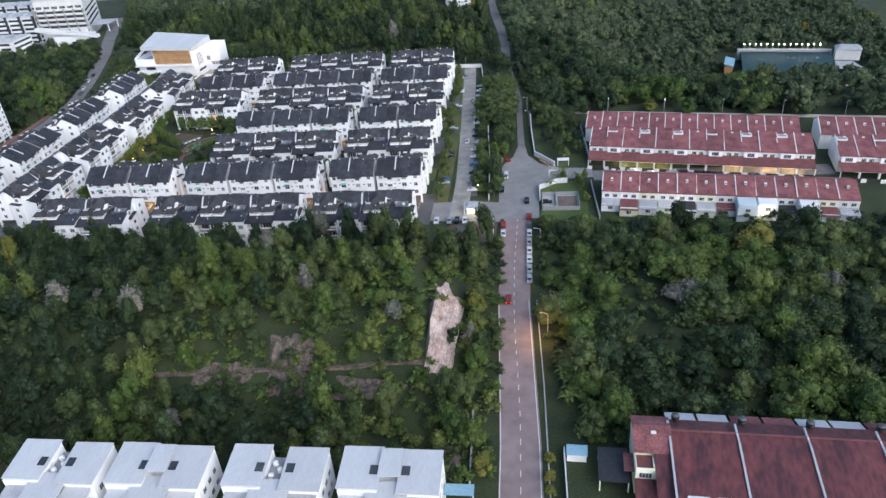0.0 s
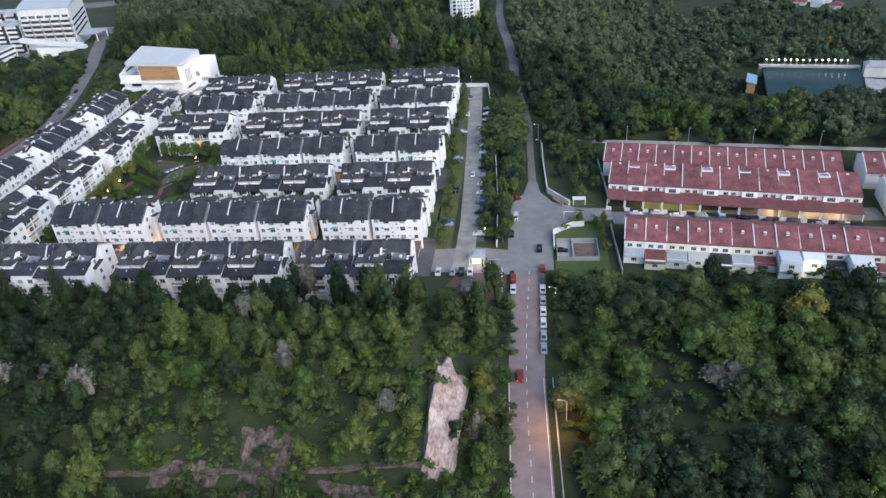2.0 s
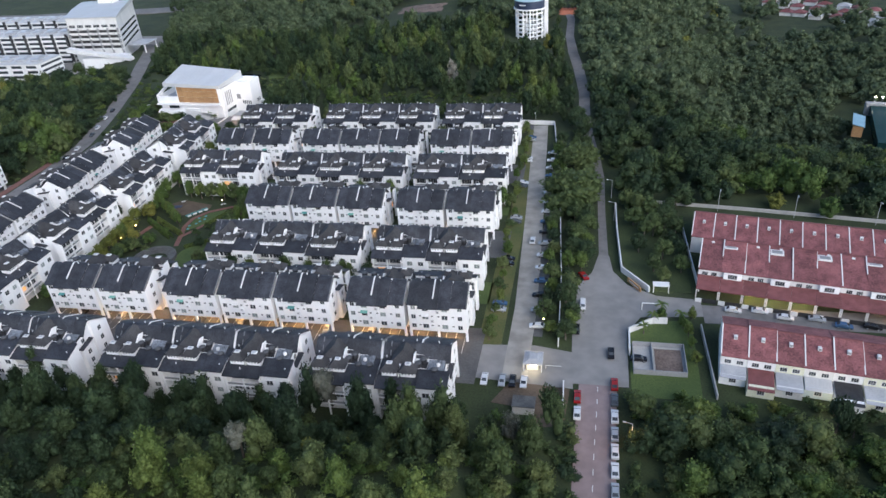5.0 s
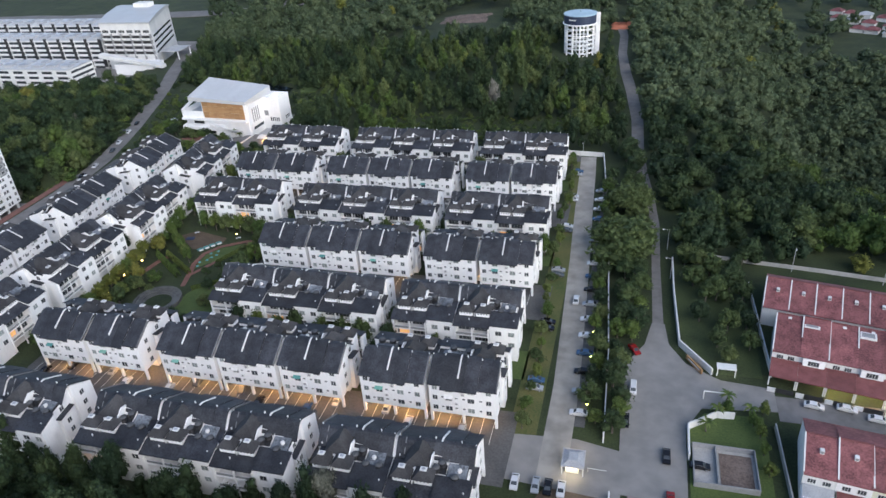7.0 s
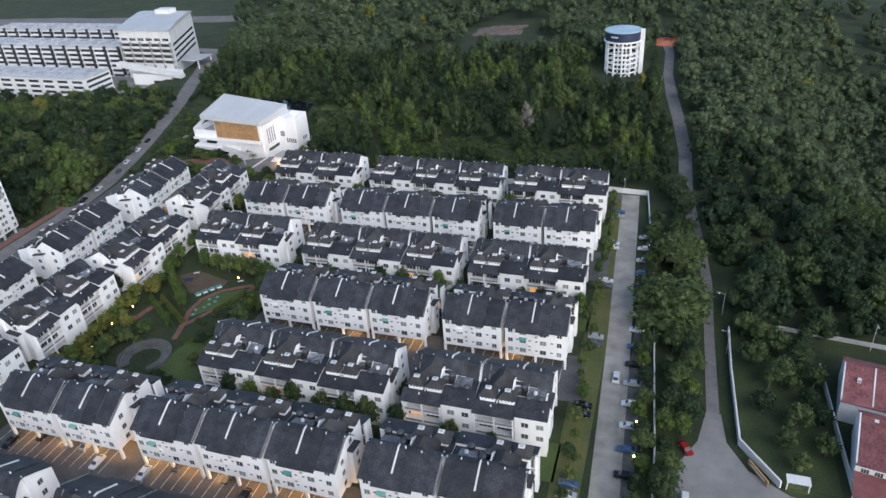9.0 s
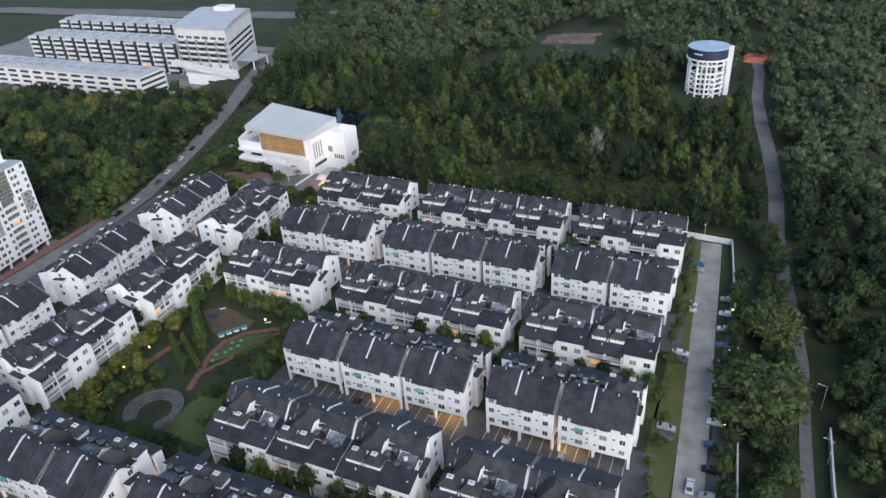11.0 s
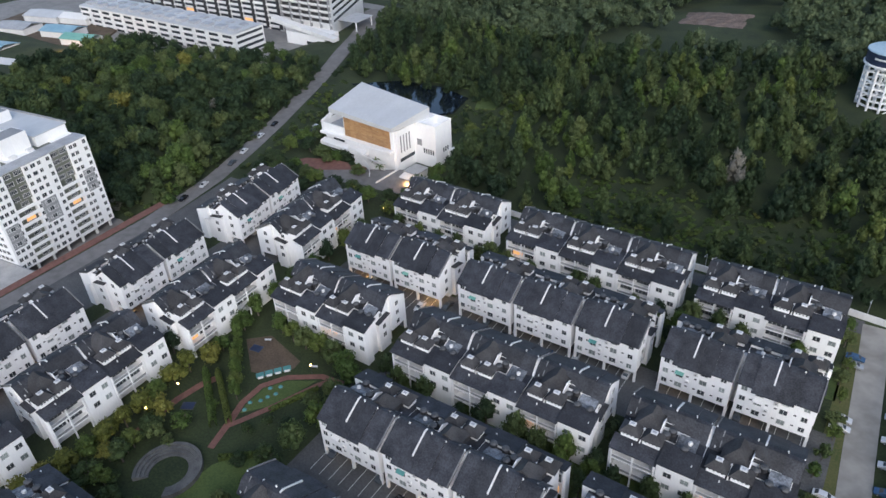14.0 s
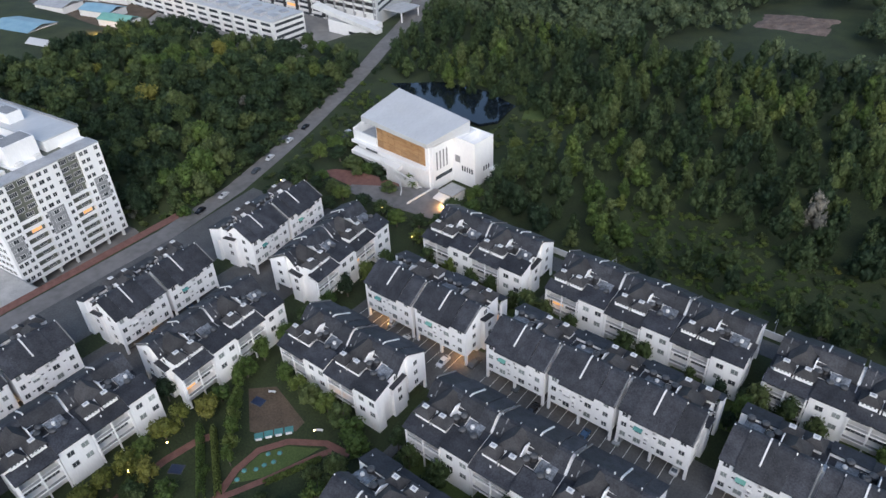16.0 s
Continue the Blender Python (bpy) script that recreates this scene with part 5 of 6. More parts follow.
def under_left(u, v):
    if u > -7.6 or v > (194 if u < -32 else 198) or v < 100 or (-23.8 < u < -18.4 + 1.2 * math.sin(v * 0.7) and 131 + 1.5 * math.sin(u * 2) < v < 160):
        return 0
    bare = (-65 < u < -52 and 121 < v < 138) or (-83 < u < -66 and 125 < v < 131) or (-48 < u < -27 and 121 < v < 127)
    return 0.45 if bare else 1


def wood_right(u, v):
    if u < 6.6 or v > (200 if u > 24 else 211) or v < 112 + 0.05 * u:
        return 0
    if u < 12 and v < 140:
        return 0
    if (25 < u < 40 and 140 < v < 178) or (60 < u < 95 and v > 198):
        return 0.1
    return 0.95


def under_right(u, v):
    return 0.9 if 5.5 < u and 110 + 0.05 * u < v < 212 and not (u < 23 and v > 213) and not (u < 12 and v < 135) else 0


def lane_edge(v):
    """The u of the lane's middle where it runs through the woods."""
    return float(np.interp(v, (340, 352, 375, 393, 435, 465, 495, 534, 573, 600), (-1, -2.6, -6.8, -9, -11.2, -14.4, -18.3, -21.5, -22, -25)))


def wood_north(u, v):
    if v < 396 or u > lane_edge(v) - 6.5:
        return 0
    if -128 < u < -42 and 406 + 4 * noise.noise((u * 0.06, 0, 2)) < v < 428 + 9 * noise.noise((u * 0.05, 5, 2)):
        return 0.12
    if -62 < u < -30 and 500 < v < 548:
        return 0
    if u < -172 and v < 470 and u > -256 - 0.47 * (v - 400):
        return 0
    if u < -244 - 0.47 * (v - 400):
        return 0
    if v > 545 and -190 < u < -40 and noise.noise((u * 0.012, v * 0.02, 4)) > 0.1:
        return 0
    return 1


def wood_far(u, v):
    if u < -318 - 0.45 * (v - 530):
        return 0
    if u > 105 and v > 715:
        return 0.45
    if noise.noise((u * 0.01, v * 0.02, 9)) > 0.25:
        return 0
    return 0.9


def wood_east(u, v):
    if v < 311 - 0.17 * max(0, u - 46) or u < lane_edge(v) + (5.8 if v > 385 else 4.2):
        return 0
    x, y = xy(u, v)
    if 74 < x < 172 and 428 < y < 540:
        return 0
    return 0.95


def wood_west(u, v):
    if v > 474 or v < (332 if u < -270 else 337):
        return 0
    if u > float(np.interp(v, (330, 362, 387, 412, 460, 514), (-247.2, -253, -261, -269.5, -287, -312))) - 4.6:
        return 0
    if v > 466 and u < -350:
        return 0
    return 1


def hill_shade(u, v):
    """More of the dark leaf sorts towards the hill's west end and its foot."""
    return -0.04 + 0.6 * step(-75, -125, u) + 0.45 * step(160, 182, v) * (1 - 0.5 * step(-40, -20, u)) - 0.3 * step(-70, -40, u) * step(118, 135, v) * (1 - step(160, 180, v))


# leaf colours of the far woods, paled to paint the haze in front of them
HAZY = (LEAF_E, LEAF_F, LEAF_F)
wood("forest_hill", NEAR, scatter(-200, -11, 101, 199, 6.2, hill_left, (4.4, 8.6), (1.0, 1.7), 1, hill_shade, 0.02, lambda u, v: 1 + 0.5 * step(172, 190, v)), "trees on the low hill")
wood("shrubs_hill", LOW, scatter(-200, -7, 99, 200, 4.1, under_left, (4.4, 7.2), (0.4, 0.85), 11, lambda u, v: hill_shade(u, v) - 0.2), "shrubs and climbers on the low hill")
wood("forest_right", BROAD, scatter(6, 145, 108, 210, 6.8, wood_right, (6.5, 12), (0.7, 1.15), 2, lambda u, v: -0.38 + 0.45 * step(40, 90, u) + 0.3 * step(165, 195, v)), "secondary forest beside the road")
wood("shrubs_right", LOW, scatter(5, 145, 108, 213, 4.4, under_right, (4.2, 6.6), (0.5, 0.95), 12, -0.2), "shrubs beside the road")
wood("forest_north", MID, scatter(-420, -4, 396, 560, 7.2, wood_north, (5, 9.5), (1.2, 1.9), 3, 0.22), "woods behind the estate")
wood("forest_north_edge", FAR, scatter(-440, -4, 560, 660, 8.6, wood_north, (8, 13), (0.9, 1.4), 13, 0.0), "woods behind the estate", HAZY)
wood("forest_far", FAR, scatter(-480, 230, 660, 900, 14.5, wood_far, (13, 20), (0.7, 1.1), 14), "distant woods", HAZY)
# dark leaves thin out away from the lane: haze painted by the leaf mix
wood("forest_east", MIDBROAD, scatter(-30, 120, 300, 440, 7.8, wood_east, (7.5, 13), (0.8, 1.25), 4, lambda u, v: 0.55 - 0.6 * step(25, 75, u)), "wooded hill beside the lane")
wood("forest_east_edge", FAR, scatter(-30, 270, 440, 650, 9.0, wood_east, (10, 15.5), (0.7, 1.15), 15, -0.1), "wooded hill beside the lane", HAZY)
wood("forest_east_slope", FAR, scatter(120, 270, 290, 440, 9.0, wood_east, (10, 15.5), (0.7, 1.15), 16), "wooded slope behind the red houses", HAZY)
wood("shrubs_west", LOW, scatter(-420, -245, 330, 470, 4.2, lambda u, v: 1 if wood_west(u - 3.2, v) and not wood_west(u + 7, v - 6) else 0, (4, 6.5), (0.6, 1.0), 18, 0.1), "undergrowth along the west road")
wood("shrubs_clearing", LOW, scatter(-130, -40, 402, 436, 3.2, lambda u, v: 0.9, (2.6, 4.4), (0.4, 0.9), 17, -0.3), "low growth behind the estate")
wood("shrubs_hall", LOW, scatter(-290, -176, 368, 500, 4.4, lambda u, v: 0.8 if u > float(np.interp(v, (362, 387, 413, 461, 515), (-252, -259.6, -268.6, -287, -311))) + 7.5 and v < 492 and not (-239 < u < -172 and 382 < v < 440) and not (-272 < u < -203 and 450 < v < 486) and not (u > -236 and v < 384) else 0, (3, 6), (0.5, 1.0), 19, -0.15), "shrubs round the hall and the pond")
wood("forest_west", MIDBROAD, scatter(-440, -252, 338, 476, 7.0, wood_west, (6.5, 12), (0.9, 1.3), 5, 0.2), "woods beside the west road")


# ---- single trees ----
def tree_bank(mat, label, count, leaves, lobes, spread, trunk_h, seed):
    """Trees one unit wide, each with a tapered trunk, limbs and a crown."""
    bank = []
    for k in range(count):
        rng = np.random.default_rng(seed + k)
        cv, cf, cs = crown(rng, leaves, lobes + 3, spread, 1.0, 0.045, ROUGH, 0.25)
        h = thing("tree", label, "tree", "estate trees")
        s = Solid().rod((0, 0, -0.05), (0.02, 0.01, trunk_h), 0.04, 7, 0, 0.025)
        for j in range(5):
            a = 6.28 * j / 5 + rng.uniform(-0.4, 0.4)
            s.rod((0.01, 0, trunk_h * rng.uniform(0.6, 1)), (0.26 * math.cos(a), 0.26 * math.sin(a), rng.uniform(0.55, 0.8)), 0.02, 5, 0, 0.008)
        part("trunk", s, BARK, h)
        me = raw_mesh("crown", cv, cf, mat, np.zeros(len(cv)), cs)
        part("crown", me, (), h)
        bank.append(h)
    return bank


TREES = {
    "green": tree_bank(LEAF_C, "leafy bright green tree with a rounded uneven crown", 4, 650, 8, 0.2, 0.45, 300),
    "olive": tree_bank(LEAF_A, "olive green tree with a loose crown", 4, 650, 8, 0.22, 0.45, 330),
    "yellow": tree_bank(LEAF_D, "yellowish green tree with a broad open crown", 4, 650, 9, 0.23, 0.42, 390),
    "grey": tree_bank(LEAF_GREY, "greyish tree with a thin pale crown", 4, 420, 7, 0.2, 0.5, 420),
    "rain": tree_bank(LEAF_A, "broad rain tree with a flat spreading crown", 2, 2600, 26, 0.27, 0.4, 450),
    "dark": tree_bank(LEAF_B, "dark green tree with a dense crown", 4, 650, 8, 0.18, 0.4, 360),
}


def plant(u, v, width, tall, sort, k=0):
    x, y = xy(u, v)
    h = TREES[sort][k % len(TREES[sort])]
    t = copy_thing(h, Matrix.Identity(4))
    t.matrix_basis = pose(x, y, height(x, y), 0, 0, (k * 77) % 360) @ Matrix.Diagonal((width, width, tall, 1))
    return t


rng = np.random.default_rng(5)
k = 0
# gardens between rows: shrubby trees in two loose lines
for v0 in (249.2, 305.4, 362.2):
    for off in (-2.6, 2.8):
        u = -124.0 if v0 < 310 else -165.0
        while u < -36:
            if rng.uniform() < 0.8:
                w = rng.uniform(3.6, 6.0) + (0.9 if off > 0 else 0)
                plant(u, v0 + off + rng.uniform(-1, 1), w, w * rng.uniform(1.3, 1.75), ("olive", "dark", "olive", "olive", "green")[int(rng.integers(0, 5))], k)
            u += rng.uniform(4.6, 8)
            k += 1
# gaps between the blocks
for u in (-73.2, -128.7):
    for v in (246, 252, 262, 302, 310, 318, 358, 366):
        if not (u < -100 and v < 300):
            plant(u + rng.uniform(-0.6, 0.6), v, rng.uniform(4, 5.5), rng.uniform(6, 9), "dark", k)
            k += 1
# planted strip between the estate and the lane: two broad rain trees with smaller growth round them
for u, v, w, t in ((-11.6, 312, 21, 13), (-10.2, 342, 15.5, 11.5)):
    plant(u, v, w, t, "rain", k)
    k += 1
v = 231.0
while v < 402:
    for u in (-10.8, -6.6 - 0.035 * max(0, v - 340)):
        a = u + rng.uniform(-1.2, 1.2) - 0.02 * max(0, v - 300)
        if not (v < 264 and u > -8) and not 303 < v < 321 and not 335 < v < 349:
            w = rng.uniform(4.6, 9.5)
            plant(a, v + rng.uniform(-2.4, 2.4), w, w * rng.uniform(0.85, 1.15), ("olive", "olive", "dark", "green", "dark")[int(rng.integers(0, 5))] if v < 300 else ("dark", "olive", "dark")[k % 3], k)
            k += 1
    v += 6.0
# verge of the drive
v = 229.0
while v < 388:
    plant(-31 - 0.02 * (v - 230) + rng.uniform(-1.6, 1.2), v, rng.uniform(3, 5.2), rng.uniform(3.4, 6), ("green", "olive")[k % 2], k)
    k += 1
    v += rng.uniform(5, 8.5)
# between the bays and the wall
v = 234.0
while v < 372:
    plant(-16.2 - 0.022 * (v - 232) + rng.uniform(-1, 1.2), v, rng.uniform(4.6, 7), rng.uniform(4.5, 7), ("green", "olive", "dark")[k % 3], k)
    k += 1
    v += rng.uniform(4.5, 7)
# yellowish trees behind the inner west row
v = 236.0
while v < 298:
    plant(-173 + rng.uniform(-1.2, 1.2), v, rng.uniform(5.6, 7.6), rng.uniform(5.5, 7.5), ("yellow", "yellow", "yellow", "green")[k % 4], k)
    k += 1
    v += rng.uniform(4.2, 6)
for u, v, w, t, sort in ((-74, 170, 7, 11, "grey"), (-125, 145, 8, 10, "grey"), (-103, 142, 8, 11, "grey"), (79, 161, 9, 9, "grey"), (48.6, 203.6, 7, 12, "dark"), (52, 203, 5, 8, "dark"), (-14.5, 143, 6, 7, "yellow"), (-13.5, 137, 6, 6, "yellow"), (-13, 128, 6, 6.5, "green"), (-13.5, 150, 6, 7, "green"),
                         (-14, 158, 7, 8, "yellow"), (4.4, 106.2, 3, 2.6, "yellow"), (4.3, 101, 3, 2.8, "yellow"), (4.2, 97.3, 3, 2.6, "yellow"), (-9.6, 102, 5, 6, "yellow"), (-11, 110, 5, 5, "green")):
    plant(u, v, w, t, sort, k)
    k += 1
# lawn trees by the red houses
for u, v, w, t in ((14, 268, 6, 7), (17, 275, 7, 8), (20, 283, 6, 7), (12, 288, 7, 8), (19, 295, 8, 8.5), (14, 303, 8, 8.5), (21, 305, 7, 8), (7, 309, 7.5, 8), (24, 311, 6, 7), (16, 262, 5, 6), (10, 279, 7, 8), (15, 290, 8, 9), (22, 290, 7, 8), (9, 297, 8, 8), (20, 299, 8, 8), (11, 305, 8, 8), (22, 277, 6, 7), (22, 268, 6, 7)):
    plant(u, v, w, t, "olive" if k % 2 else "dark", k)
    k += 1
for u, v in ((14.5, 242.6), (20, 239.5), (21.2, 231), (21.6, 225), (21, 236), (22.6, 243.8), (13, 204), (19, 206), (9, 201)):
    plant(u, v, 3.4, 4.6, "green", k)
    k += 1
# park trees
for u, v, w, t, sort in ((-183.5, 288, 6, 8, "dark"), (-175.5, 311, 7, 8, "green"), (-174.2, 304.5, 6.5, 7.5, "green"), (-174.5, 318, 6.5, 8, "green"), (-175, 326, 6.5, 8, "olive"), (-175.5, 334, 6.5, 8, "green"), (-176, 342, 6.5, 8, "dark"), (-176, 350, 6.5, 8, "green"), (-175, 358, 6.5, 7.5, "olive"),
                         (-159, 308, 6, 8, "green"), (-154, 307.5, 6.5, 8.5, "olive"), (-164, 309, 5.5, 8, "green"), (-149, 308, 6.5, 8.5, "green"), (-144, 307.5, 6.5, 8.5, "olive"), (-139, 306, 7, 8.5, "green"), (-134.5, 303, 7, 8.5, "green"), (-134, 296, 7, 8.5, "olive"), (-138.9, 293.6, 5, 4, "olive"), (-132.5, 289, 7, 9, "green"), (-133, 281, 7, 9, "olive"), (-138, 284, 5, 4.5, "dark"), (-134, 274, 6.5, 8, "olive"),
                         (-160.6, 272, 6, 5, "green"), (-163.5, 267, 5.5, 5, "olive"), (-164, 258, 7, 7, "olive"), (-162, 252, 6.5, 6, "green"), (-156, 249.5, 6, 5.5, "olive"), (-148, 250.5, 6.5, 6, "green"), (-141, 252, 6.5, 6, "dark"), (-158, 245, 7, 6, "dark"), (-150, 245, 7, 6, "olive"), (-141, 246, 6, 6, "green"), (-133, 250, 6, 6, "green"), (-136, 262, 5, 5, "olive"), (-140, 271, 5, 4.5, "dark"), (-133, 268, 5, 6, "dark"),
                         (-146, 279, 3.6, 3, "olive"), (-143.5, 283, 3.4, 3, "dark"), (-159, 280.5, 3, 2.4, "green")):
    plant(u, v, w, t, sort, k)
    k += 1
for i, v in enumerate((240, 245.5, 251, 256.5, 262, 267, 272)):
    plant(-166.5 + rng.uniform(-1.5, 1.5), v, rng.uniform(5.5, 7.5), rng.uniform(5, 7), ("yellow", "green", "olive")[i % 3], k)
    k += 1
for i in range(8):
    plant(-175 + i * 2.7, 303.5 - i * 2.65, rng.uniform(3.8, 4.8), rng.uniform(5, 7.5), "green", k)
    k += 1
# low shrubs in the park
for i in range(46):
    u, v = rng.uniform(-170, -134), rng.uniform(242, 270)
    if (u + 152.8) ** 2 + (v - 261.6) ** 2 > 75 and not (-147 < u < -132 and 255 < v < 277):
        w = rng.uniform(2.6, 4.4)
        plant(u, v, w, w * rng.uniform(0.6, 0.9), ("olive", "yellow", "olive", "green", "dark")[i % 5], k)
        k += 1
# round the hall
for u, v, w in ((-243, 404, 8), (-236, 399, 8), (-228, 397, 8), (-221, 398, 7), (-212, 397, 4), (-204, 391, 6.5), (-243.6, 396, 8), (-240.6, 383, 8), (-235, 381, 7), (-229, 383, 7), (-226, 377, 8), (-220, 380, 7), (-214, 378.6, 8), (-205, 379, 7), (-197, 380, 7), (-188, 377, 8), (-181, 380, 7), (-176, 384, 7), (-176, 374, 7), (-240, 375, 7), (-232, 374, 7), (-228, 399.5, 7), (-219, 401, 8), (-222, 394, 5), (-205, 371.5, 6), (-214, 372, 6), (-185, 366, 6), (-184, 358, 7), (-183, 350, 7),
                (-239, 410, 9), (-241, 420, 8), (-243, 430, 9), (-178, 394, 8), (-177, 404, 9), (-175, 414, 9), (-172, 424, 9), (-172, 396, 9), (-168, 410, 10), (-180, 436, 9), (-186, 444, 8)):
    plant(u, v, w, w * 0.85, ("dark", "olive", "green")[k % 3], k)
    k += 1
for bank in TREES.values():
    for h in bank:
        for o in (*h.children_recursive, h):
            bpy.data.objects.remove(o)

# ---- cars ----
def car_body_section():
    return [(-2.15, 0.35), (-2.2, 0.75), (-1.25, 0.95), (-0.55, 1.42), (1.0, 1.45), (1.75, 1.0), (2.1, 0.92), (2.15, 0.4)]


def wheel_mesh():
    s = Solid()
    s.rod((-0.1, 0, 0), (0.1, 0, 0), 0.31, 12, 0)
    s.rod((-0.11, 0, 0), (0.11, 0, 0), 0.18, 10, 1)
    return s.mesh("wheel", TYRE, GREYROOF)


WHEEL = wheel_mesh()


def car(paint, van=False, lamps=False):
    """A small car, front towards -y."""
    h = thing("car", f"{paint} {'van' if van else 'saloon car'} parked on asphalt", "car", "cars")
    up = 0.35 if van else 0.0
    sec = car_body_section() if not van else [(-2.1, 0.35), (-2.15, 0.85), (-1.7, 1.05), (-1.1, 1.75), (1.9, 1.8), (2.15, 1.1), (2.15, 0.4)]
    s = Solid()
    n = len(sec)
    rings = []
    for x, k in ((-0.84, 0.96), (-0.76, 1.0), (0.76, 1.0), (0.84, 0.96)):
        rings.append([(x * (0.86 if z > 1.1 else 1.0), y * k, z * k + 0.02) for y, z in sec])
    v = [p for r in rings for p in r]
    f = [tuple(range(n)), tuple(range(4 * n - 1, 3 * n - 1, -1))]
    for r in range(3):
        f += [(r * n + i, (r + 1) * n + i, (r + 1) * n + (i + 1) % n, r * n + (i + 1) % n) for i in range(n)]
    s.add(v, f)
    if van:
        s.add([(-0.64, -1.66, 1.12), (0.64, -1.66, 1.12), (0.58, -1.12, 1.76), (-0.58, -1.12, 1.76)], [(0, 1, 2, 3)], 1)
    else:
        s.add([(-0.64, -1.24, 1.0), (0.64, -1.24, 1.0), (0.56, -0.58, 1.455), (-0.56, -0.58, 1.455)], [(0, 1, 2, 3)], 1)
    s.add([(-0.58, 1.04, 1.475), (0.58, 1.04, 1.475), (0.64, 1.74, 1.06), (-0.64, 1.74, 1.06)] if not van else [(-0.6, 1.97, 1.75), (0.6, 1.97, 1.75), (0.64, 2.19, 1.15), (-0.64, 2.19, 1.15)], [(0, 1, 2, 3)], 1)
    for sx in (-1, 1):
        s.add([(sx * 0.8, -0.9, 1.02), (sx * 0.735, -0.5, 1.38), (sx * 0.735, 0.95, 1.38), (sx * 0.8, 1.35, 1.02)], [(0, 1, 2, 3)], 1)
    part("body", s, (CARPAINT[paint], GLASS), h)
    for sx in (-1, 1):
        for y in (-1.35, 1.3):
            part("wheel", WHEEL, (), h, "", pose(sx * 0.74, y, 0.31))
        if lamps:
            part("tail_lamp", Solid().box(sx * 0.6 - 0.14, sx * 0.6 + 0.14, 2.1, 2.17, 0.7, 0.85), TAILRED, h, "lit red tail lamp")
    return h


CARS = {k: car(k) for k in CARPAINT}
CARS["van"] = car("white", True)
CARS["drive"] = tagged(car("red", False, True), "red saloon car driving along the road with lit tail lamps")


def park_car(kind, u, v, turn, z=0.14):
    x, y = xy(u, v)
    return copy_thing(CARS[kind], pose(x, y, height(x, y) + z, 0, 0, 6.8 + turn))


hues = ("white", "silver", "black", "grey", "white", "black", "silver", "white", "blue", "grey")
# along the through road
for i, (c, v) in enumerate(zip(("silver", "silver", "white", "white", "silver", "white", "grey"), (175.6, 181, 186.6, 192, 197.2, 202.8, 208.4))):
    park_car(c, 1.1 + 0.06 * i, v, 180)
park_car("red", 1.5, 214, 180)
park_car("white", -7.2, 203, 180)
park_car("red", -7.3, 208.6, 180)
park_car("drive", -5.0, 165, 180)
park_car("black", 0.8, 226, 0)
park_car("black", 7.6, 224.6, 90)
park_car("van", -6.9, 247, 0)
park_car("black", -8.3, 235.5, 0)
park_car("red", -7.0, 262.5, 30)
for i, (c, u) in enumerate(zip(("white", "silver", "black", "white"), (-30.5, -26, -23.4, -20.6))):
    park_car(c, u, 212.5, 0)
park_car("white", -24.2, 283, 180)
# bays beside the drive
v = 236.0
for i in range(34):
    if i % 4 not in (1, 3):
        park_car(hues[(i * 3) % 10], -19.0 - 0.022 * (v - 232), v, 90 if i % 2 else -90, 0.07)
    v += 3.8
# lay-bys in the verge
for i, v in enumerate((243, 246, 268, 271, 296, 299, 325, 328, 349, 352, 372, 375)):
    park_car(hues[(i * 7 + 1) % 10], -30.6 - 0.012 * (v - 240), v, 90, 0.09)
# courts
i = 0
for v0 in (229.6, 285.6, 341.6):
    for u in np.arange(-164, -40, 6.6):
        i += 1
        if not (v0 == 285.6 and u < -128) and not -131 < u < -126 and not -75 < u < -70 and i % 3:
            park_car(hues[(i * 3 + int(v0)) % 10], float(u), v0 - (4.6 if i % 2 else 0.4), 0 if i % 4 else 180, 0.1)
for i, v in enumerate((252, 258, 264, 293, 299, 305, 312, 335, 341, 347, 353)):
    park_car(hues[(i * 3) % 10], -209.5, v, 90, 0.1)
# street of the red houses
for i, u in enumerate((34, 41, 47, 55, 61, 68, 75, 83, 90, 97)):
    park_car(hues[(i * 7) % 10], u, 250.0 - 0.17 * (u - 28) + (1 if i % 2 else -0.5), 80, 0.12)
for u, v, c in ((-263.5, 398, "white"), (-267, 410, "black"), (-267, 398, "grey"), (-255, 374, "grey"), (-250.6, 356, "white"), (-249, 345, "black"), (-258.6, 384, "white")):
    park_car(c, u, v, 15)
for i in range(5):
    park_car(hues[i], -243.5 - i * 1.2, 406 + i * 2.7, 80)
for h in CARS.values():
    for o in (*h.children_recursive, h):
        bpy.data.objects.remove(o)

# ---- gatehouse and walls ----
h = thing("gatehouse", "small pale gatehouse with lit counters and a flat roof", "gatehouse", "", grid(-20.8, 217.5) @ Matrix.Diagonal((0.75, 0.75, 0.9, 1)))
part("wall", Solid().box(0.6, 4.4, 0.6, 5, 0.1, 2.7), CREAM, h)
part("roof", Solid().box(-0.6, 6, -0.6, 6.6, 2.7, 3.0).hip(-0.2, 5.6, -0.2, 6.2, 3.0, 3.7, 1.6), GREYROOF, h)
for x in (-0.3, 5.7):
    for y in (-0.3, 6.3):
        part("post", Solid().box(x - 0.15, x + 0.15, y - 0.15, y + 0.15, 0.1, 2.7), OFFWHITE, h)
part("lamp", Solid().box(1, 4, -0.4, -0.2, 2.5, 2.64), COOL, h, "bright strip lamp under the roof")
part("lamp", Solid().box(1, 4, 6.2, 6.4, 2.5, 2.64), COOL, h, "bright strip lamp under the roof")
h = thing("guard_shed", "small grey flat-roofed shed among the trees", "shed", "", grid(-22.5, 201.5))
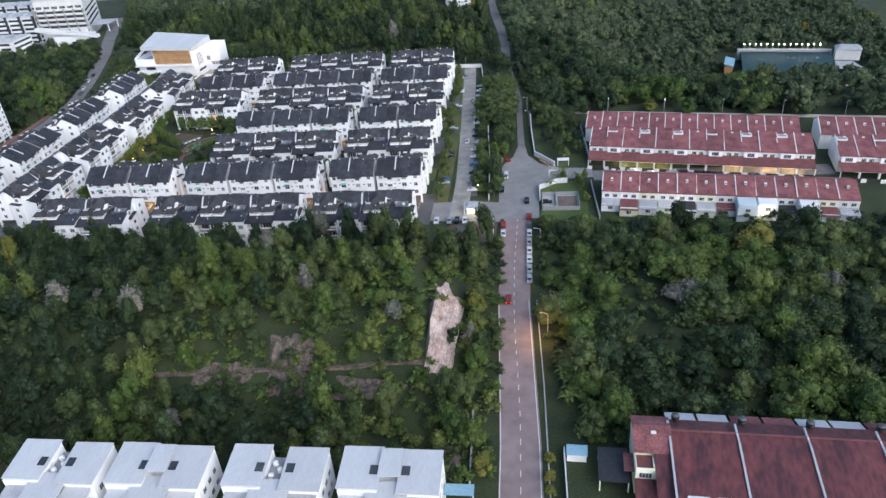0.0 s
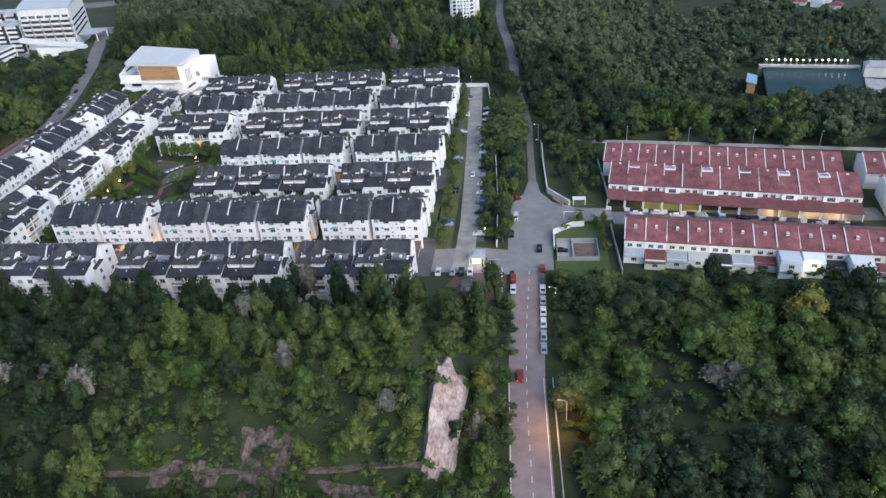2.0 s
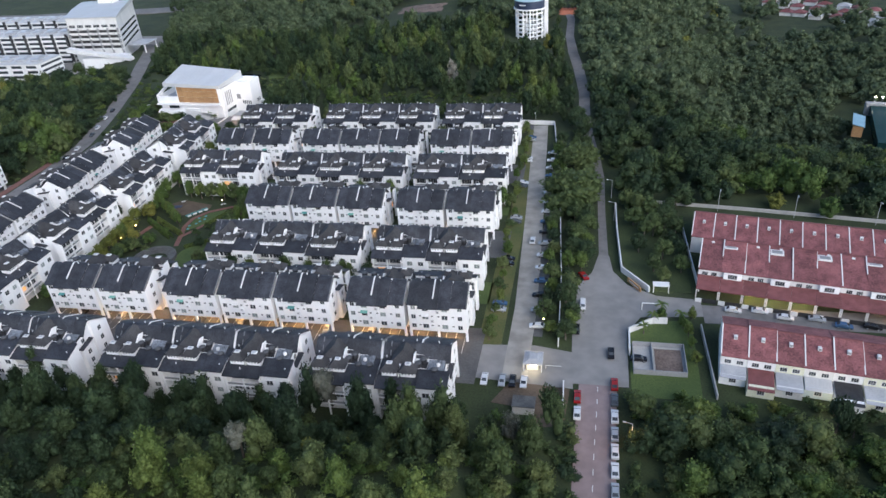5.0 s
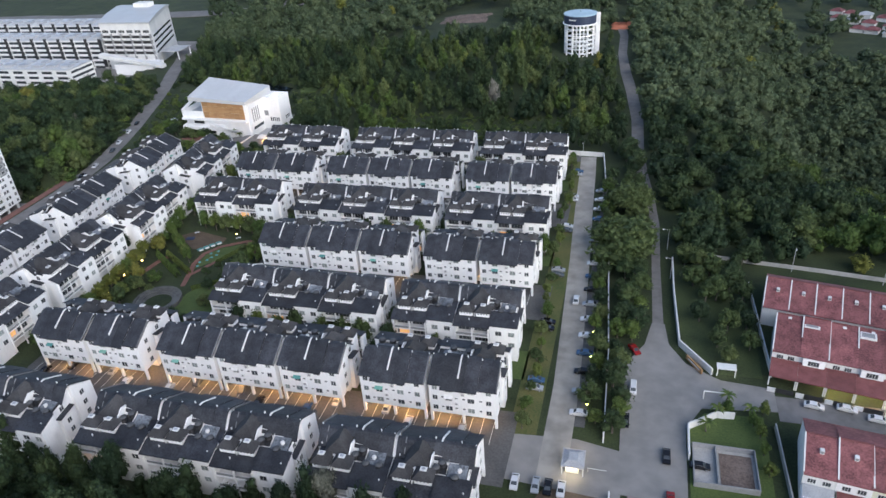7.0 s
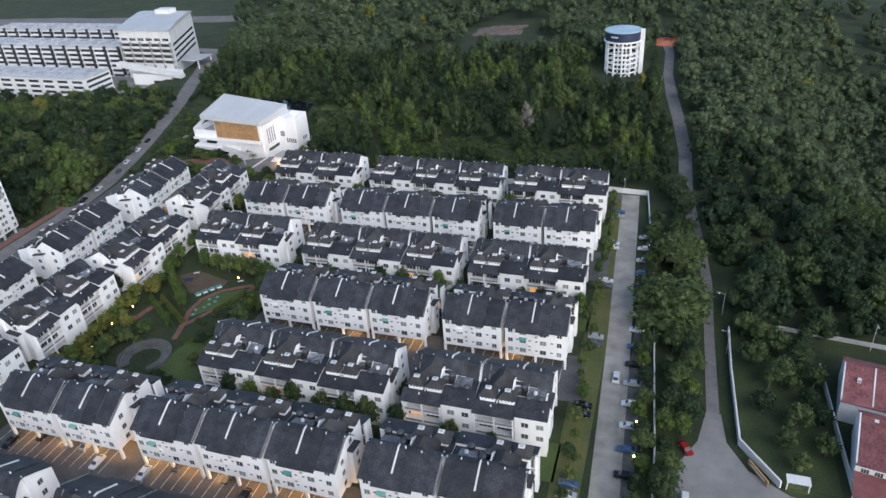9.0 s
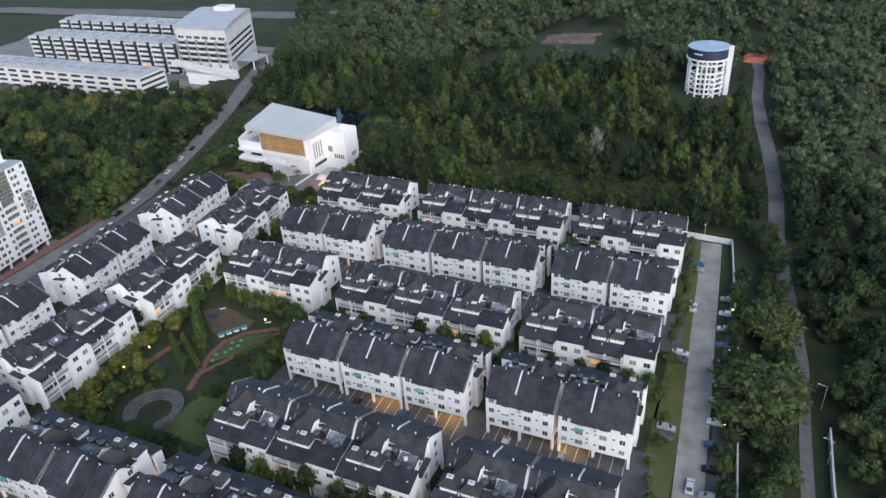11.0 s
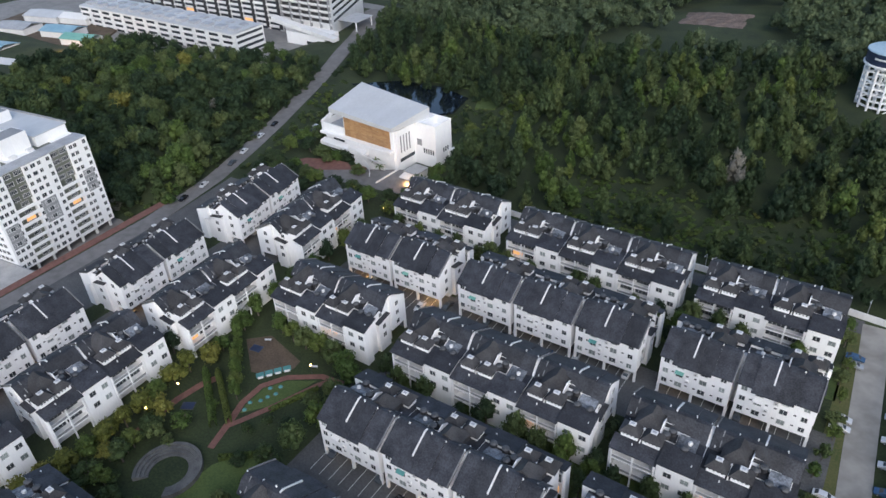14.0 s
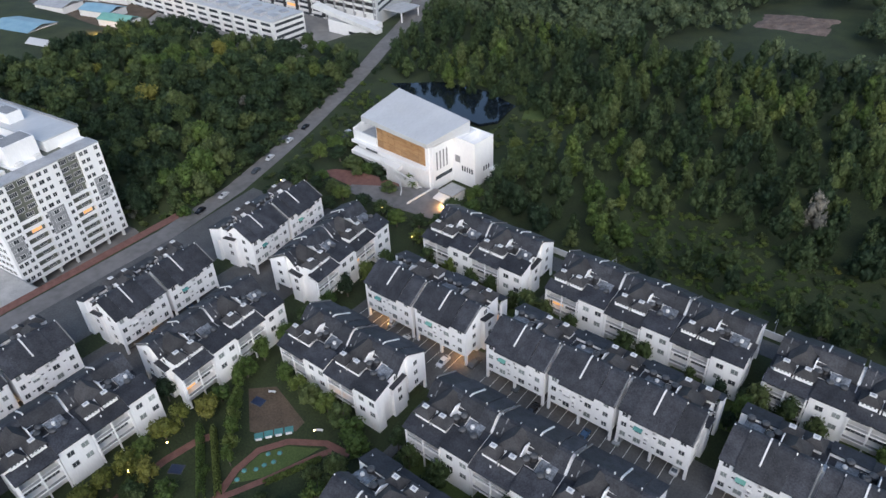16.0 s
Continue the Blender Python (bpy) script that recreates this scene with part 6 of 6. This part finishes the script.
part("wall", Solid().box(0.2, 5.3, 0.2, 3.8, 0, 2.4), CONCRETE, h)
part("roof", Solid().box(0, 5.5, 0, 4, 2.4, 2.6), STONEGREY, h)
h = thing("barrier", "low barrier arm across the forecourt", "barrier", "", grid(-15.6, 219))
part("post", Solid().box(-0.15, 0.15, -0.15, 0.15, 0.1, 1.1), CONCRETE, h)
part("arm", Solid().box(0, 4, -0.04, 0.04, 1.0, 1.1), LINE, h)


def wall_run(name, pts, tall, thick, mat, label):
    s = Solid()
    for a, b in zip(pts, pts[1:]):
        n = max(1, int(math.hypot(b[0] - a[0], b[1] - a[1]) / 8))
        for i in range(n):
            p = [a[k] + (b[k] - a[k]) * i / n for k in (0, 1)]
            q = [a[k] + (b[k] - a[k]) * (i + 1) / n for k in (0, 1)]
            d = Vector((q[0] - p[0], q[1] - p[1])).normalized()
            o = (-d.y * thick / 2, d.x * thick / 2)
            c = [xy(p[0] + o[0], p[1] + o[1]), xy(q[0] + o[0], q[1] + o[1]), xy(q[0] - o[0], q[1] - o[1]), xy(p[0] - o[0], p[1] - o[1])]
            z0 = min(height(*j) for j in c) - 0.3
            s.plate(c, z0, z0 + 0.3 + tall)
    return structure(name, s, mat, label)


wall_run("wall_lawn", [(3.3, 310), (3.4, 292), (4.4, 267), (12, 256.4)], 2.0, 0.4, OFFWHITE, "pale wall round the lawn at the lane")
wall_run("wall_back", [(16, 314), (46.8, 310.2), (150, 294)], 1.3, 0.3, CONCRETE, "pale boundary wall behind the red houses")
wall_run("wall_estate", [(-12.9, 228), (-13.6, 260), (-17.5, 330), (-23, 392), (-40, 393.5), (-172, 394)], 2.0, 0.3, OFFWHITE, "pale boundary wall of the estate")
wall_run("wall_court", [(5.5, 226.5), (5.6, 236), (12, 241), (16, 241.3)], 2.0, 0.35, OFFWHITE, "pale wall at the corner of the green")
wall_run("wall_gate", [(-10.5, 199), (-10.8, 213)], 1.8, 0.3, OFFWHITE, "pale wall beside the forecourt")
wall_run("wall_south", [(-12.2, 98), (-12.6, 120)], 1.6, 0.3, CONCRETE, "grey garden wall beside the road")
wall_run("kerb_drain", [(4.4, 85), (4.0, 130), (3.0, 165)], 0.25, 0.3, CONCRETE, "concrete drain kerb beside the road")
wall_run("wall_alley", [(24.6, 299), (26.0, 258)], 1.8, 0.3, OFFWHITE, "pale side wall of the red terrace")
wall_run("wall_alley", [(24.6, 240), (25.2, 212)], 1.6, 0.3, CONCRETE, "grey side wall of the red terrace")
h = thing("entrance_sign", "wide orange-lit estate sign on a low wall", "sign", "", grid(6.4, 261.6, 0, -58))
part("board", Solid().box(0, 6.5, -0.5, -0.15, 0.3, 1.7), TIMBER, h)
part("lettering_bar", Solid().box(0.8, 5.6, -0.55, -0.5, 0.9, 1.2), OFFWHITE, h)
h = thing("pump_court", "fenced concrete pump court with a pale floor", "utility court", "", grid(6.4, 219.5))
part("floor", Solid().box(0, 12.6, 0, 11, 0.05, 0.2), CONCRETE, h)
part("wall", Solid().box(0, 12.6, -0.2, 0, 0, 1.6).box(0, 12.6, 11, 11.2, 0, 1.6).box(-0.2, 0, -0.2, 11.2, 0, 1.6).box(12.6, 12.8, -0.2, 11.2, 0, 1.6).box(4.6, 4.8, 0, 11, 0, 1.4), GREY, h)
part("slab", Solid().box(5.4, 12, 1, 10, 0.2, 0.35), SOIL, h, "pinkish floor slab")
h = thing("bus_shelter", "small roadside shelter with a pale roof", "shelter", "", grid(13, 256))
part("roof", Solid().box(0, 4.6, 0, 2.4, 2.4, 2.6), OFFWHITE, h)
for x in (0.2, 4.4):
    part("post", Solid().box(x - 0.1, x + 0.1, 0.2, 0.4, 0.1, 2.4), OFFWHITE, h)
part("lamp", Solid().box(0.5, 4, 1, 1.2, 2.28, 2.38), COOL, h, "lit strip lamp")
h = thing("stone_frame", "white goal-like frame over the side road", "gate frame", "", grid(9.5, 247))
for x in (0, 5.4):
    part("post", Solid().box(x - 0.12, x + 0.12, -0.12, 0.12, 0, 2.6), LINE, h)
part("bar", Solid().box(0, 5.4, -0.12, 0.12, 2.5, 2.7), LINE, h)

# bare earth: the cut slope and patches on the hill
def earth_patch(name, u0, u1, v0, v1, lift, mat, label, seed, nx=20, ny=20, steep=0.0, taper=1.0):
    s, vs = Solid(), []
    for j in range(ny + 1):
        for i in range(nx + 1):
            a, b = i / nx, j / ny
            edge = 1 + 0.22 * noise.noise((a * 4, b * 4, seed))
            u = (u0 + u1) / 2 + (a - 0.5) * (u1 - u0) * edge
            u = u0 + (u - u0) * (taper + (1 - taper) * b)
            v = (v0 + v1) / 2 + (b - 0.5) * (v1 - v0) * edge
            x, y = xy(u, v)
            rim = min(a, 1 - a, b, 1 - b) * 6
            z = height(x, y) + min(1, rim) * (lift + 0.7 * noise.noise((x * 0.35, y * 0.35, seed)) + 0.7 * noise.noise((x * 0.9, y * 0.5, seed))) - 0.4 * (1 - min(1, rim))
            vs.append((x, y, z + steep * (1 - a) * min(1, rim)))
    f = [(j * (nx + 1) + i, j * (nx + 1) + i + 1, (j + 1) * (nx + 1) + i + 1, (j + 1) * (nx + 1) + i) for j in range(ny) for i in range(nx)]
    s.add(vs, f)
    return structure(name, s, mat, label)


earth_patch("cut_slope", -25.2, -16.6, 128.5, 161.5, 0.8, CLIFF, "bare pale cut slope in the hill", 1, 30, 60, 1.8, 0.8)
earth_patch("bare_ground", -65, -52.5, 121.5, 137.5, 0.5, SCRUBSOIL, "bare patch of pinkish soil under thin scrub", 2, 30, 34)
earth_patch("bare_ground", -84, -66, 124.5, 131, 0.45, SCRUBSOIL, "bare patch of pinkish soil under thin scrub", 3, 34, 20)
earth_patch("bare_ground", -47, -28, 121, 127.5, 0.45, SCRUBSOIL, "bare patch of brown soil under thin scrub", 4, 34, 20)
earth_patch("bare_ground", -19, -14, 100, 118, 0.6, SOIL, "bare patch of pinkish soil", 6)
earth_patch("bare_ground", -24.5 - 8, -24.5 + 8, 588, 612, 0.7, ORANGESOIL, "bright orange soil at the lane's end", 7)
earth_patch("bare_ground", -158, -118, 612, 640, 0.8, SOIL, "cleared ground beyond the woods", 8)

# ---- palms and banana clumps ----
def frond(s, x, y, z, ang, length, rise, wide):
    """A leaf that arches out and droops, folded along its rib."""
    c, n = (math.cos(ang), math.sin(ang)), 6
    v = []
    for i in range(n + 1):
        t = i / n
        r, h = length * t, rise * math.sin(2.5 * t) - 0.25 * length * t * t
        w = wide * math.sin(math.pi * min(0.97, 0.12 + 0.85 * t))
        v += [(x + c[0] * r - c[1] * w, y + c[1] * r + c[0] * w, z + h - 0.25 * w), (x + c[0] * r, y + c[1] * r, z + h), (x + c[0] * r + c[1] * w, y + c[1] * r - c[0] * w, z + h - 0.25 * w)]
    f = [(3 * i + j, 3 * i + 1 + j, 3 * i + 4 + j, 3 * i + 3 + j) for i in range(n) for j in (0, 1)]
    s.add(v, f)


def palm(u, v, tall, reach, count, seed):
    x, y = xy(u, v)
    rng = random.Random(seed)
    h = thing("palm_tree", "young palm tree with arching fronds", "palm tree", "palm trees", pose(x, y, height(x, y), 0, 0, rng.uniform(0, 360)))
    part("trunk", Solid().rod((0, 0, -0.2), (0.2, 0.1, tall), 0.2, 8, 0, 0.13), BARK, h)
    for i in range(count):
        s = Solid()
        frond(s, 0.2, 0.1, tall - 0.1, 6.28 * i / count + rng.uniform(-0.2, 0.2), reach * rng.uniform(0.8, 1.1), reach * rng.uniform(0.1, 0.5), 0.28)
        part("frond", s, LEAF_C, h)


def banana(u, v, seed):
    x, y = xy(u, v)
    rng = random.Random(seed)
    h = thing("banana_plant", "banana clump with broad pale green leaves", "banana plant", "banana clumps", pose(x, y, height(x, y)))
    for k in range(3):
        a, b, tall = rng.uniform(-1.2, 1.2), rng.uniform(-1.2, 1.2), rng.uniform(1.6, 3)
        part("stem", Solid().rod((a, b, -0.2), (a * 1.1, b * 1.1, tall), 0.16, 6, 0, 0.1), LEAF_D, h)
        s = Solid()
        for i in range(7):
            frond(s, a * 1.1, b * 1.1, tall - 0.1, 0.9 * i + rng.uniform(-0.3, 0.3), rng.uniform(1.8, 2.8), rng.uniform(0.6, 1.5), 0.42)
        part("leaves", s, LEAF_C, h)


for i, (u, v) in enumerate(((9.1, 130.9), (11, 127), (12.5, 132), (10, 124), (15, 121), (21, 152), (25, 146), (28, 150), (36, 134), (48, 126), (30, 178), (9, 138), (19, 128), (44, 197), (38, 199), (55, 199), (-47, 112), (-92, 110))):
    banana(u, v, i)
for i, (u, v, t) in enumerate(((14.5, 246, 3.2), (12.2, 241.5, 2.6), (-203.7, 401, 5.5), (-199, 398, 4.5), (9.5, 236, 2.8), (19.5, 243, 2.6), (-212, 402, 5), (18, 150, 5.5), (46, 170, 6))):
    palm(u, v, t, 2.3, 10, i)

ribbon("hill_track", [(-98, 127), (-80, 127.5), (-64, 128.5), (-44, 129), (-25, 131)], 1.3, SCRUBSOIL, "narrow earth track across the hill", 0.35)

# ---- the park ----
pad("park_lawn", [(-177, 238), (-131, 240), (-131, 302), (-166, 306), (-177, 300)], GRASS, "dark grass of the park", 0.05)
pad("park_green", [(-147, 256), (-132, 256), (-132, 275), (-140, 277), (-146, 268)], LAWN, "smooth green lawn in the park", 0.08)
AU, AV = -152.8, 261.6
for k in range(4):
    s, n = Solid(), 44
    r0, r1 = 4.3 + k * 0.8, 5.1 + k * 0.8
    a0, a1 = radians(-48), radians(232)
    v = []
    for i in range(n + 1):
        a = a0 + (a1 - a0) * i / n
        v += [(r * math.cos(a), r * math.sin(a), z) for r, z in ((r0, 0), (r1, 0), (r1, 0.3 + 0.32 * k), (r0, 0.3 + 0.32 * k))]
    f = [(0, 1, 2, 3), tuple(4 * n + j for j in (3, 2, 1, 0))]
    for i in range(n):
        f += [(4 * i + j, 4 * i + 4 + j, 4 * i + 4 + (j + 1) % 4, 4 * i + (j + 1) % 4) for j in range(4)]
    s.add(v, f)
    ob = structure("amphitheatre_step", s, STONEGREY, "curved stone step of the small amphitheatre" if k < 3 else "curved concrete rim of the amphitheatre", grid(AU, AV))
ribbon("park_path", [(-168.6, 262), (-169.1, 270), (-169.1, 277), (-167.9, 284), (-166, 288)], 2.0, PAVER, "park path of red pavers", 0.1)
ribbon("park_path", [(-150, 271), (-152.5, 279.8), (-154.2, 284.7), (-154.3, 291.3), (-150.8, 296.9), (-143.4, 301.7), (-137, 302.5)], 1.7, PAVER, "park path of red pavers", 0.1)
ribbon("park_path", [(-151.6, 278), (-150.1, 280.7), (-147.1, 287), (-144.6, 293.1), (-142.2, 298.8), (-141, 301)], 1.5, PAVER, "park path of red pavers", 0.11)
pad("play_ground", [(-171, 302), (-160.3, 293.6), (-155.6, 295.2), (-151.6, 300), (-152, 303), (-165.9, 306.6)], EARTH, "play area of bare brown earth", 0.09)
pad("play_green", [(-152.2, 282), (-153, 285), (-153.2, 291), (-150, 295.9), (-143.4, 300), (-145.6, 293), (-148, 287)], LAWN, "small lawn with play domes", 0.07)
for i, (u, v, a) in enumerate(((-157.4, 293.9, 52), (-156.1, 295.7, 52), (-154.7, 297.5, 50), (-153.2, 299.3, 48))):
    h = thing("safety_mat", "teal safety mat with pale edges in the play area", "mat", "safety mats", grid(u, v, 0.1, a))
    part("mat", Solid().box(-1.0, 1.0, -0.9, 0.9, 0, 0.1), TEAL, h)
    part("bench", Solid().box(-0.7, 0.7, -1.35, -1.0, 0, 0.45), OFFWHITE, h, "short white bench block")
for i, (u, v) in enumerate(((-152, 283.4), (-150.8, 287.6), (-152.6, 285.8), (-151.8, 291.9), (-149.9, 293.6), (-149.2, 291.2), (-150.2, 289.4))):
    h = thing("stepping_dome", "low round teal play dome", "play dome", "play domes", grid(u, v, 0.08))
    part("dome", Solid().ring(0, 0, 0, 0.2, 0.55, 0.46, 12).ring(0, 0, 0.2, 0.3, 0.46, 0.22, 12), TEAL, h)
    part("base", Solid().ring(0, 0, -0.06, 0.03, 0.66, 0.66, 12), STONEGREY, h)
for u, v, a in ((-165, 277.1, 30), (-165.7, 300.7, 10)):
    h = thing("blue_mat", "square dark blue play mat on the grass", "mat", "", grid(u, v, 0.08, a))
    part("mat", Solid().box(-1.5, 1.5, -1.1, 1.1, 0, 0.12), NAVY, h)
    part("edge", Solid().box(-1.65, 1.65, -1.25, 1.25, -0.05, 0.05), STONEGREY, h)
for u, v in ((-147.2, 303.2), (-165.2, 304.6)):
    h = thing("bench", "short pale park bench", "bench", "park benches", grid(u, v, 0.1, 30))
    part("seat", Solid().box(-0.9, 0.9, -0.3, 0.3, 0.42, 0.5), OFFWHITE, h)
    for x in (-0.7, 0.7):
        part("leg", Solid().box(x - 0.06, x + 0.06, -0.2, 0.2, 0, 0.42), CONCRETE, h)


def hedge(u0, v0, u1, v1, width, tall, seed):
    rng = np.random.default_rng(seed)
    n = int(math.hypot(u1 - u0, v1 - v0) * 90)
    t = rng.uniform(0, 1, n)
    ang = rng.uniform(0, math.pi, n)
    du, dv = u1 - u0, v1 - v0
    ln = math.hypot(du, dv)
    off = np.cos(ang) * width / 2 * rng.uniform(0.8, 1.1, n)
    zz = np.sin(ang) * tall * rng.uniform(0.8, 1.1, n)
    uu, vv = u0 + du * t - dv / ln * off, v0 + dv * t + du / ln * off
    p = np.c_[uu * CT - vv * ST, uu * ST + vv * CT, zz + 0.1]
    d = np.c_[-dv / ln * np.cos(ang), du / ln * np.cos(ang), np.sin(ang)]
    q = leaf_sprays(rng, p, d, 0.26)
    me = raw_mesh("hedge", q.reshape(-1, 3), np.arange(3 * n).reshape(-1, 3), LEAF_C, np.full(3 * n, 0.9))
    return tagged(new("hedge", me), "clipped bright green hedge row in the park", "hedge", "hedges", "stuff")


hedge(-169.9, 287.1, -154.3, 275.8, 1.7, 2.6, 1)
hedge(-167.3, 288.8, -151.8, 278.4, 1.4, 2.0, 2)
hedge(-146.4, 286.2, -141.2, 298, 1.2, 1.0, 3)
hedge(-146, 270, -137, 277, 1.6, 1.0, 4)


# ---- lamps ----
def street_lamp(u, v, tall, turn, mat=COOL, label="tall street lamp with a single arm"):
    x, y = xy(u, v)
    h = thing("street_lamp", label, "street lamp", "street lamps", pose(x, y, height(x, y), 0, 0, turn))
    part("pole", Solid().rod((0, 0, -0.2), (0, 0, tall), 0.11, 8, 0, 0.06), GREYROOF, h)
    part("arm", Solid().rod((0, 0, tall), (1.6, 0, tall + 0.25), 0.05, 6), GREYROOF, h)
    part("head", Solid().box(1.4, 2.1, -0.14, 0.14, tall + 0.18, tall + 0.32).box(1.5, 2.0, -0.1, 0.1, tall + 0.14, tall + 0.18, 1), (GREYROOF, mat), h)
    return h


for k in range(5):
    street_lamp(38 + k * 24, 309.5 - k * 3.6, 8.5, -90)
for u, v in ((1.9, 318), (2.6, 300)):
    street_lamp(u, v, 7, 180)
for u, v in ((5.6, 150), (4.8, 195)):
    street_lamp(u, v, 6.5, 180, WARM, "street lamp with a warm orange light among trees")
for u, v in ((-32, 395.5), (-120, 395.5), (-75, 395.5)):
    street_lamp(u, v, 5, -90)


def park_lamp(u, v):
    h = thing("park_lamp", "short park lamp with a glowing warm globe", "lamp", "park lamps", grid(u, v))
    part("post", Solid().rod((0, 0, 0), (0, 0, 3.2), 0.06, 6), DARK, h)
    part("globe", Solid().ring(0, 0, 3.15, 3.35, 0.12, 0.24, 10).ring(0, 0, 3.35, 3.6, 0.24, 0.1, 10), WARM, h, "glowing globe")


for u, v in ((-170.1, 269.7), (-170, 279.1), (-168, 259), (-146, 301), (-238, 372), (-177, 372), (-196, 379)):
    park_lamp(u, v)


for v in (239, 249, 257, 268, 276, 291, 304, 318, 333, 352, 364):
    h = thing("bollard_lamp", "low bollard lamp with a yellow glow beside the bays", "lamp", "bollard lamps", grid(-17.3 - 0.024 * (v - 235), v))
    part("post", Solid().rod((0, 0, 0), (0, 0, 0.9), 0.1, 6), DARK, h)
    part("glow_ring", Solid().ring(0, 0, 0.9, 1.15, 0.22, 0.22, 10), LIMEGLOW, h, "glowing yellow ring")


def light(u, v, z, watts, colour, size=0.3):
    x, y = xy(u, v)
    l = bpy.data.lights.new("lamp_light", "POINT")
    l.energy, l.color, l.shadow_soft_size = watts, colour, size
    new("lamp_light", l).location = (x, y, height(x, y) + z)


for u, v in ((-209, 300), (-209, 345), (-209, 262)):
    light(u, v, 2.4, 260, (1.0, 0.5, 0.16))
ORANGE = (1.0, 0.5, 0.16)
for u, v in [(-160 + 9.1 * i, 229.2) for i in range(14)] + [(-135, 341), (-160, 341), (-98, 285), (-80, 285), (-52, 285)]:
    light(u, v, 2.6, 380, ORANGE)
light(-183.2, 394.6, 2.0, 1500, ORANGE)
light(4.4, 147, 5.5, 1500, ORANGE)
light(4.0, 194, 5.5, 220, ORANGE)
light(-458, 425, 3, 9000, ORANGE)
light(-18.7, 216, 2.2, 170, (1.0, 0.75, 0.4))
light(-18.7, 223.6, 2.2, 170, (1.0, 0.75, 0.4))
for x, y in ((9, 258.4), (15, 258), (22, 257.6), (48, 256), (60, 255.4), (68, 255)):
    light(*uv(x, y), 2.3, 620, (1.0, 0.75, 0.4))
for x, y in ((24, 215.6), (52, 214.4)):
    light(*uv(x, y), 3.2, 320, (1.0, 0.85, 0.55))

# ---- far things ----
PX, PY, PZ = 83.0, 474.0, -33.0
structure("pond_2", Solid().plate([(PX + 2, PY - 6), (PX + 62, PY - 10), (PX + 64, PY + 48), (PX + 8, PY + 52)], PZ - 6, PZ), GREENWATER, "dark green fishing pond")
structure("pond_deck", Solid().plate([(PX + 6, PY + 52.2), (PX + 66, PY + 48.2), (PX + 66, PY + 52), (PX + 6, PY + 56)], PZ - 6, PZ + 1.2), CONCRETE, "pale deck along the fishing pond")
structure("pond_deck", Solid().plate([(PX + 14, PY - 11.6), (PX + 42, PY - 13.4), (PX + 42, PY - 8.8), (PX + 14, PY - 7)], PZ - 6, PZ + 1.0), OFFWHITE, "pale deck along the fishing pond")
for i in range(14):
    h = thing("pond_lamp", "small bright lamp on a pond deck post", "lamp", "pond lamps", pose(PX + 10 + i * 3.7, PY + 53.4 - i * 0.25, PZ + 1.2))
    part("post", Solid().rod((0, 0, 0), (0, 0, 3.4), 0.1, 6), OFFWHITE, h)
    part("bulb", Solid().ring(0, 0, 3.4, 3.9, 0.35, 0.35, 8), COOL, h, "bright bulb")
structure("pond_deck", Solid().plate([(PX + 58, PY + 4), (PX + 76, PY + 2), (PX + 72, PY + 22), (PX + 62, PY + 24)], PZ - 6, PZ + 1.4), CONCRETE, "pale landing at the fishing pond")
structure("pond_deck", Solid().plate([(PX + 40, PY - 14), (PX + 60, PY - 15), (PX + 70, PY + 4), (PX + 60, PY + 6)], PZ - 6, PZ + 0.8), CONCRETE, "pale landing at the fishing pond")
h = thing("pond_hut", "small hut with a blue sheet roof beside the fishing pond", "hut", "", pose(PX - 3, PY + 8, PZ, 0, 0, 80))
part("wall", Solid().box(0, 17, 0, 5, -3, 3), TIMBER, h)
part("roof", Solid().slope(-0.5, 17.5, -0.6, 2.8, 5.6, 4.2, 0.2), BLUEROOF, h)
h = thing("pond_house", "low house with a grey roof behind the fishing pond", "house", "", pose(PX + 66, PY + 40, PZ, 0, 0, -8))
part("wall", Solid().box(0, 15, 0, 9, -3, 4), OFFWHITE, h)
part("roof", Solid().hip(-0.6, 15.6, -0.6, 9.6, 4, 6, 3), GREYROOF, h)
rng = np.random.default_rng(11)
for i in range(33):
    x, y = 50 + (i % 11) * 12 + rng.uniform(-2, 2), 790 - (i % 11) * 8 + (i // 11) * 26 + rng.uniform(-2, 2)
    h = thing("far_house", "far small house with a reddish roof", "house", "far houses", pose(x, y, height(min(x, 500), y), 0, 0, -20))
    part("wall", Solid().box(0, 10, 0, 9, -3, 3.4), OFFWHITE, h)
    part("roof", Solid().hip(-0.7, 10.7, -0.7, 9.7, 3.2, 5.6, 4.6), REDTILE if i % 3 else GREYROOF, h)
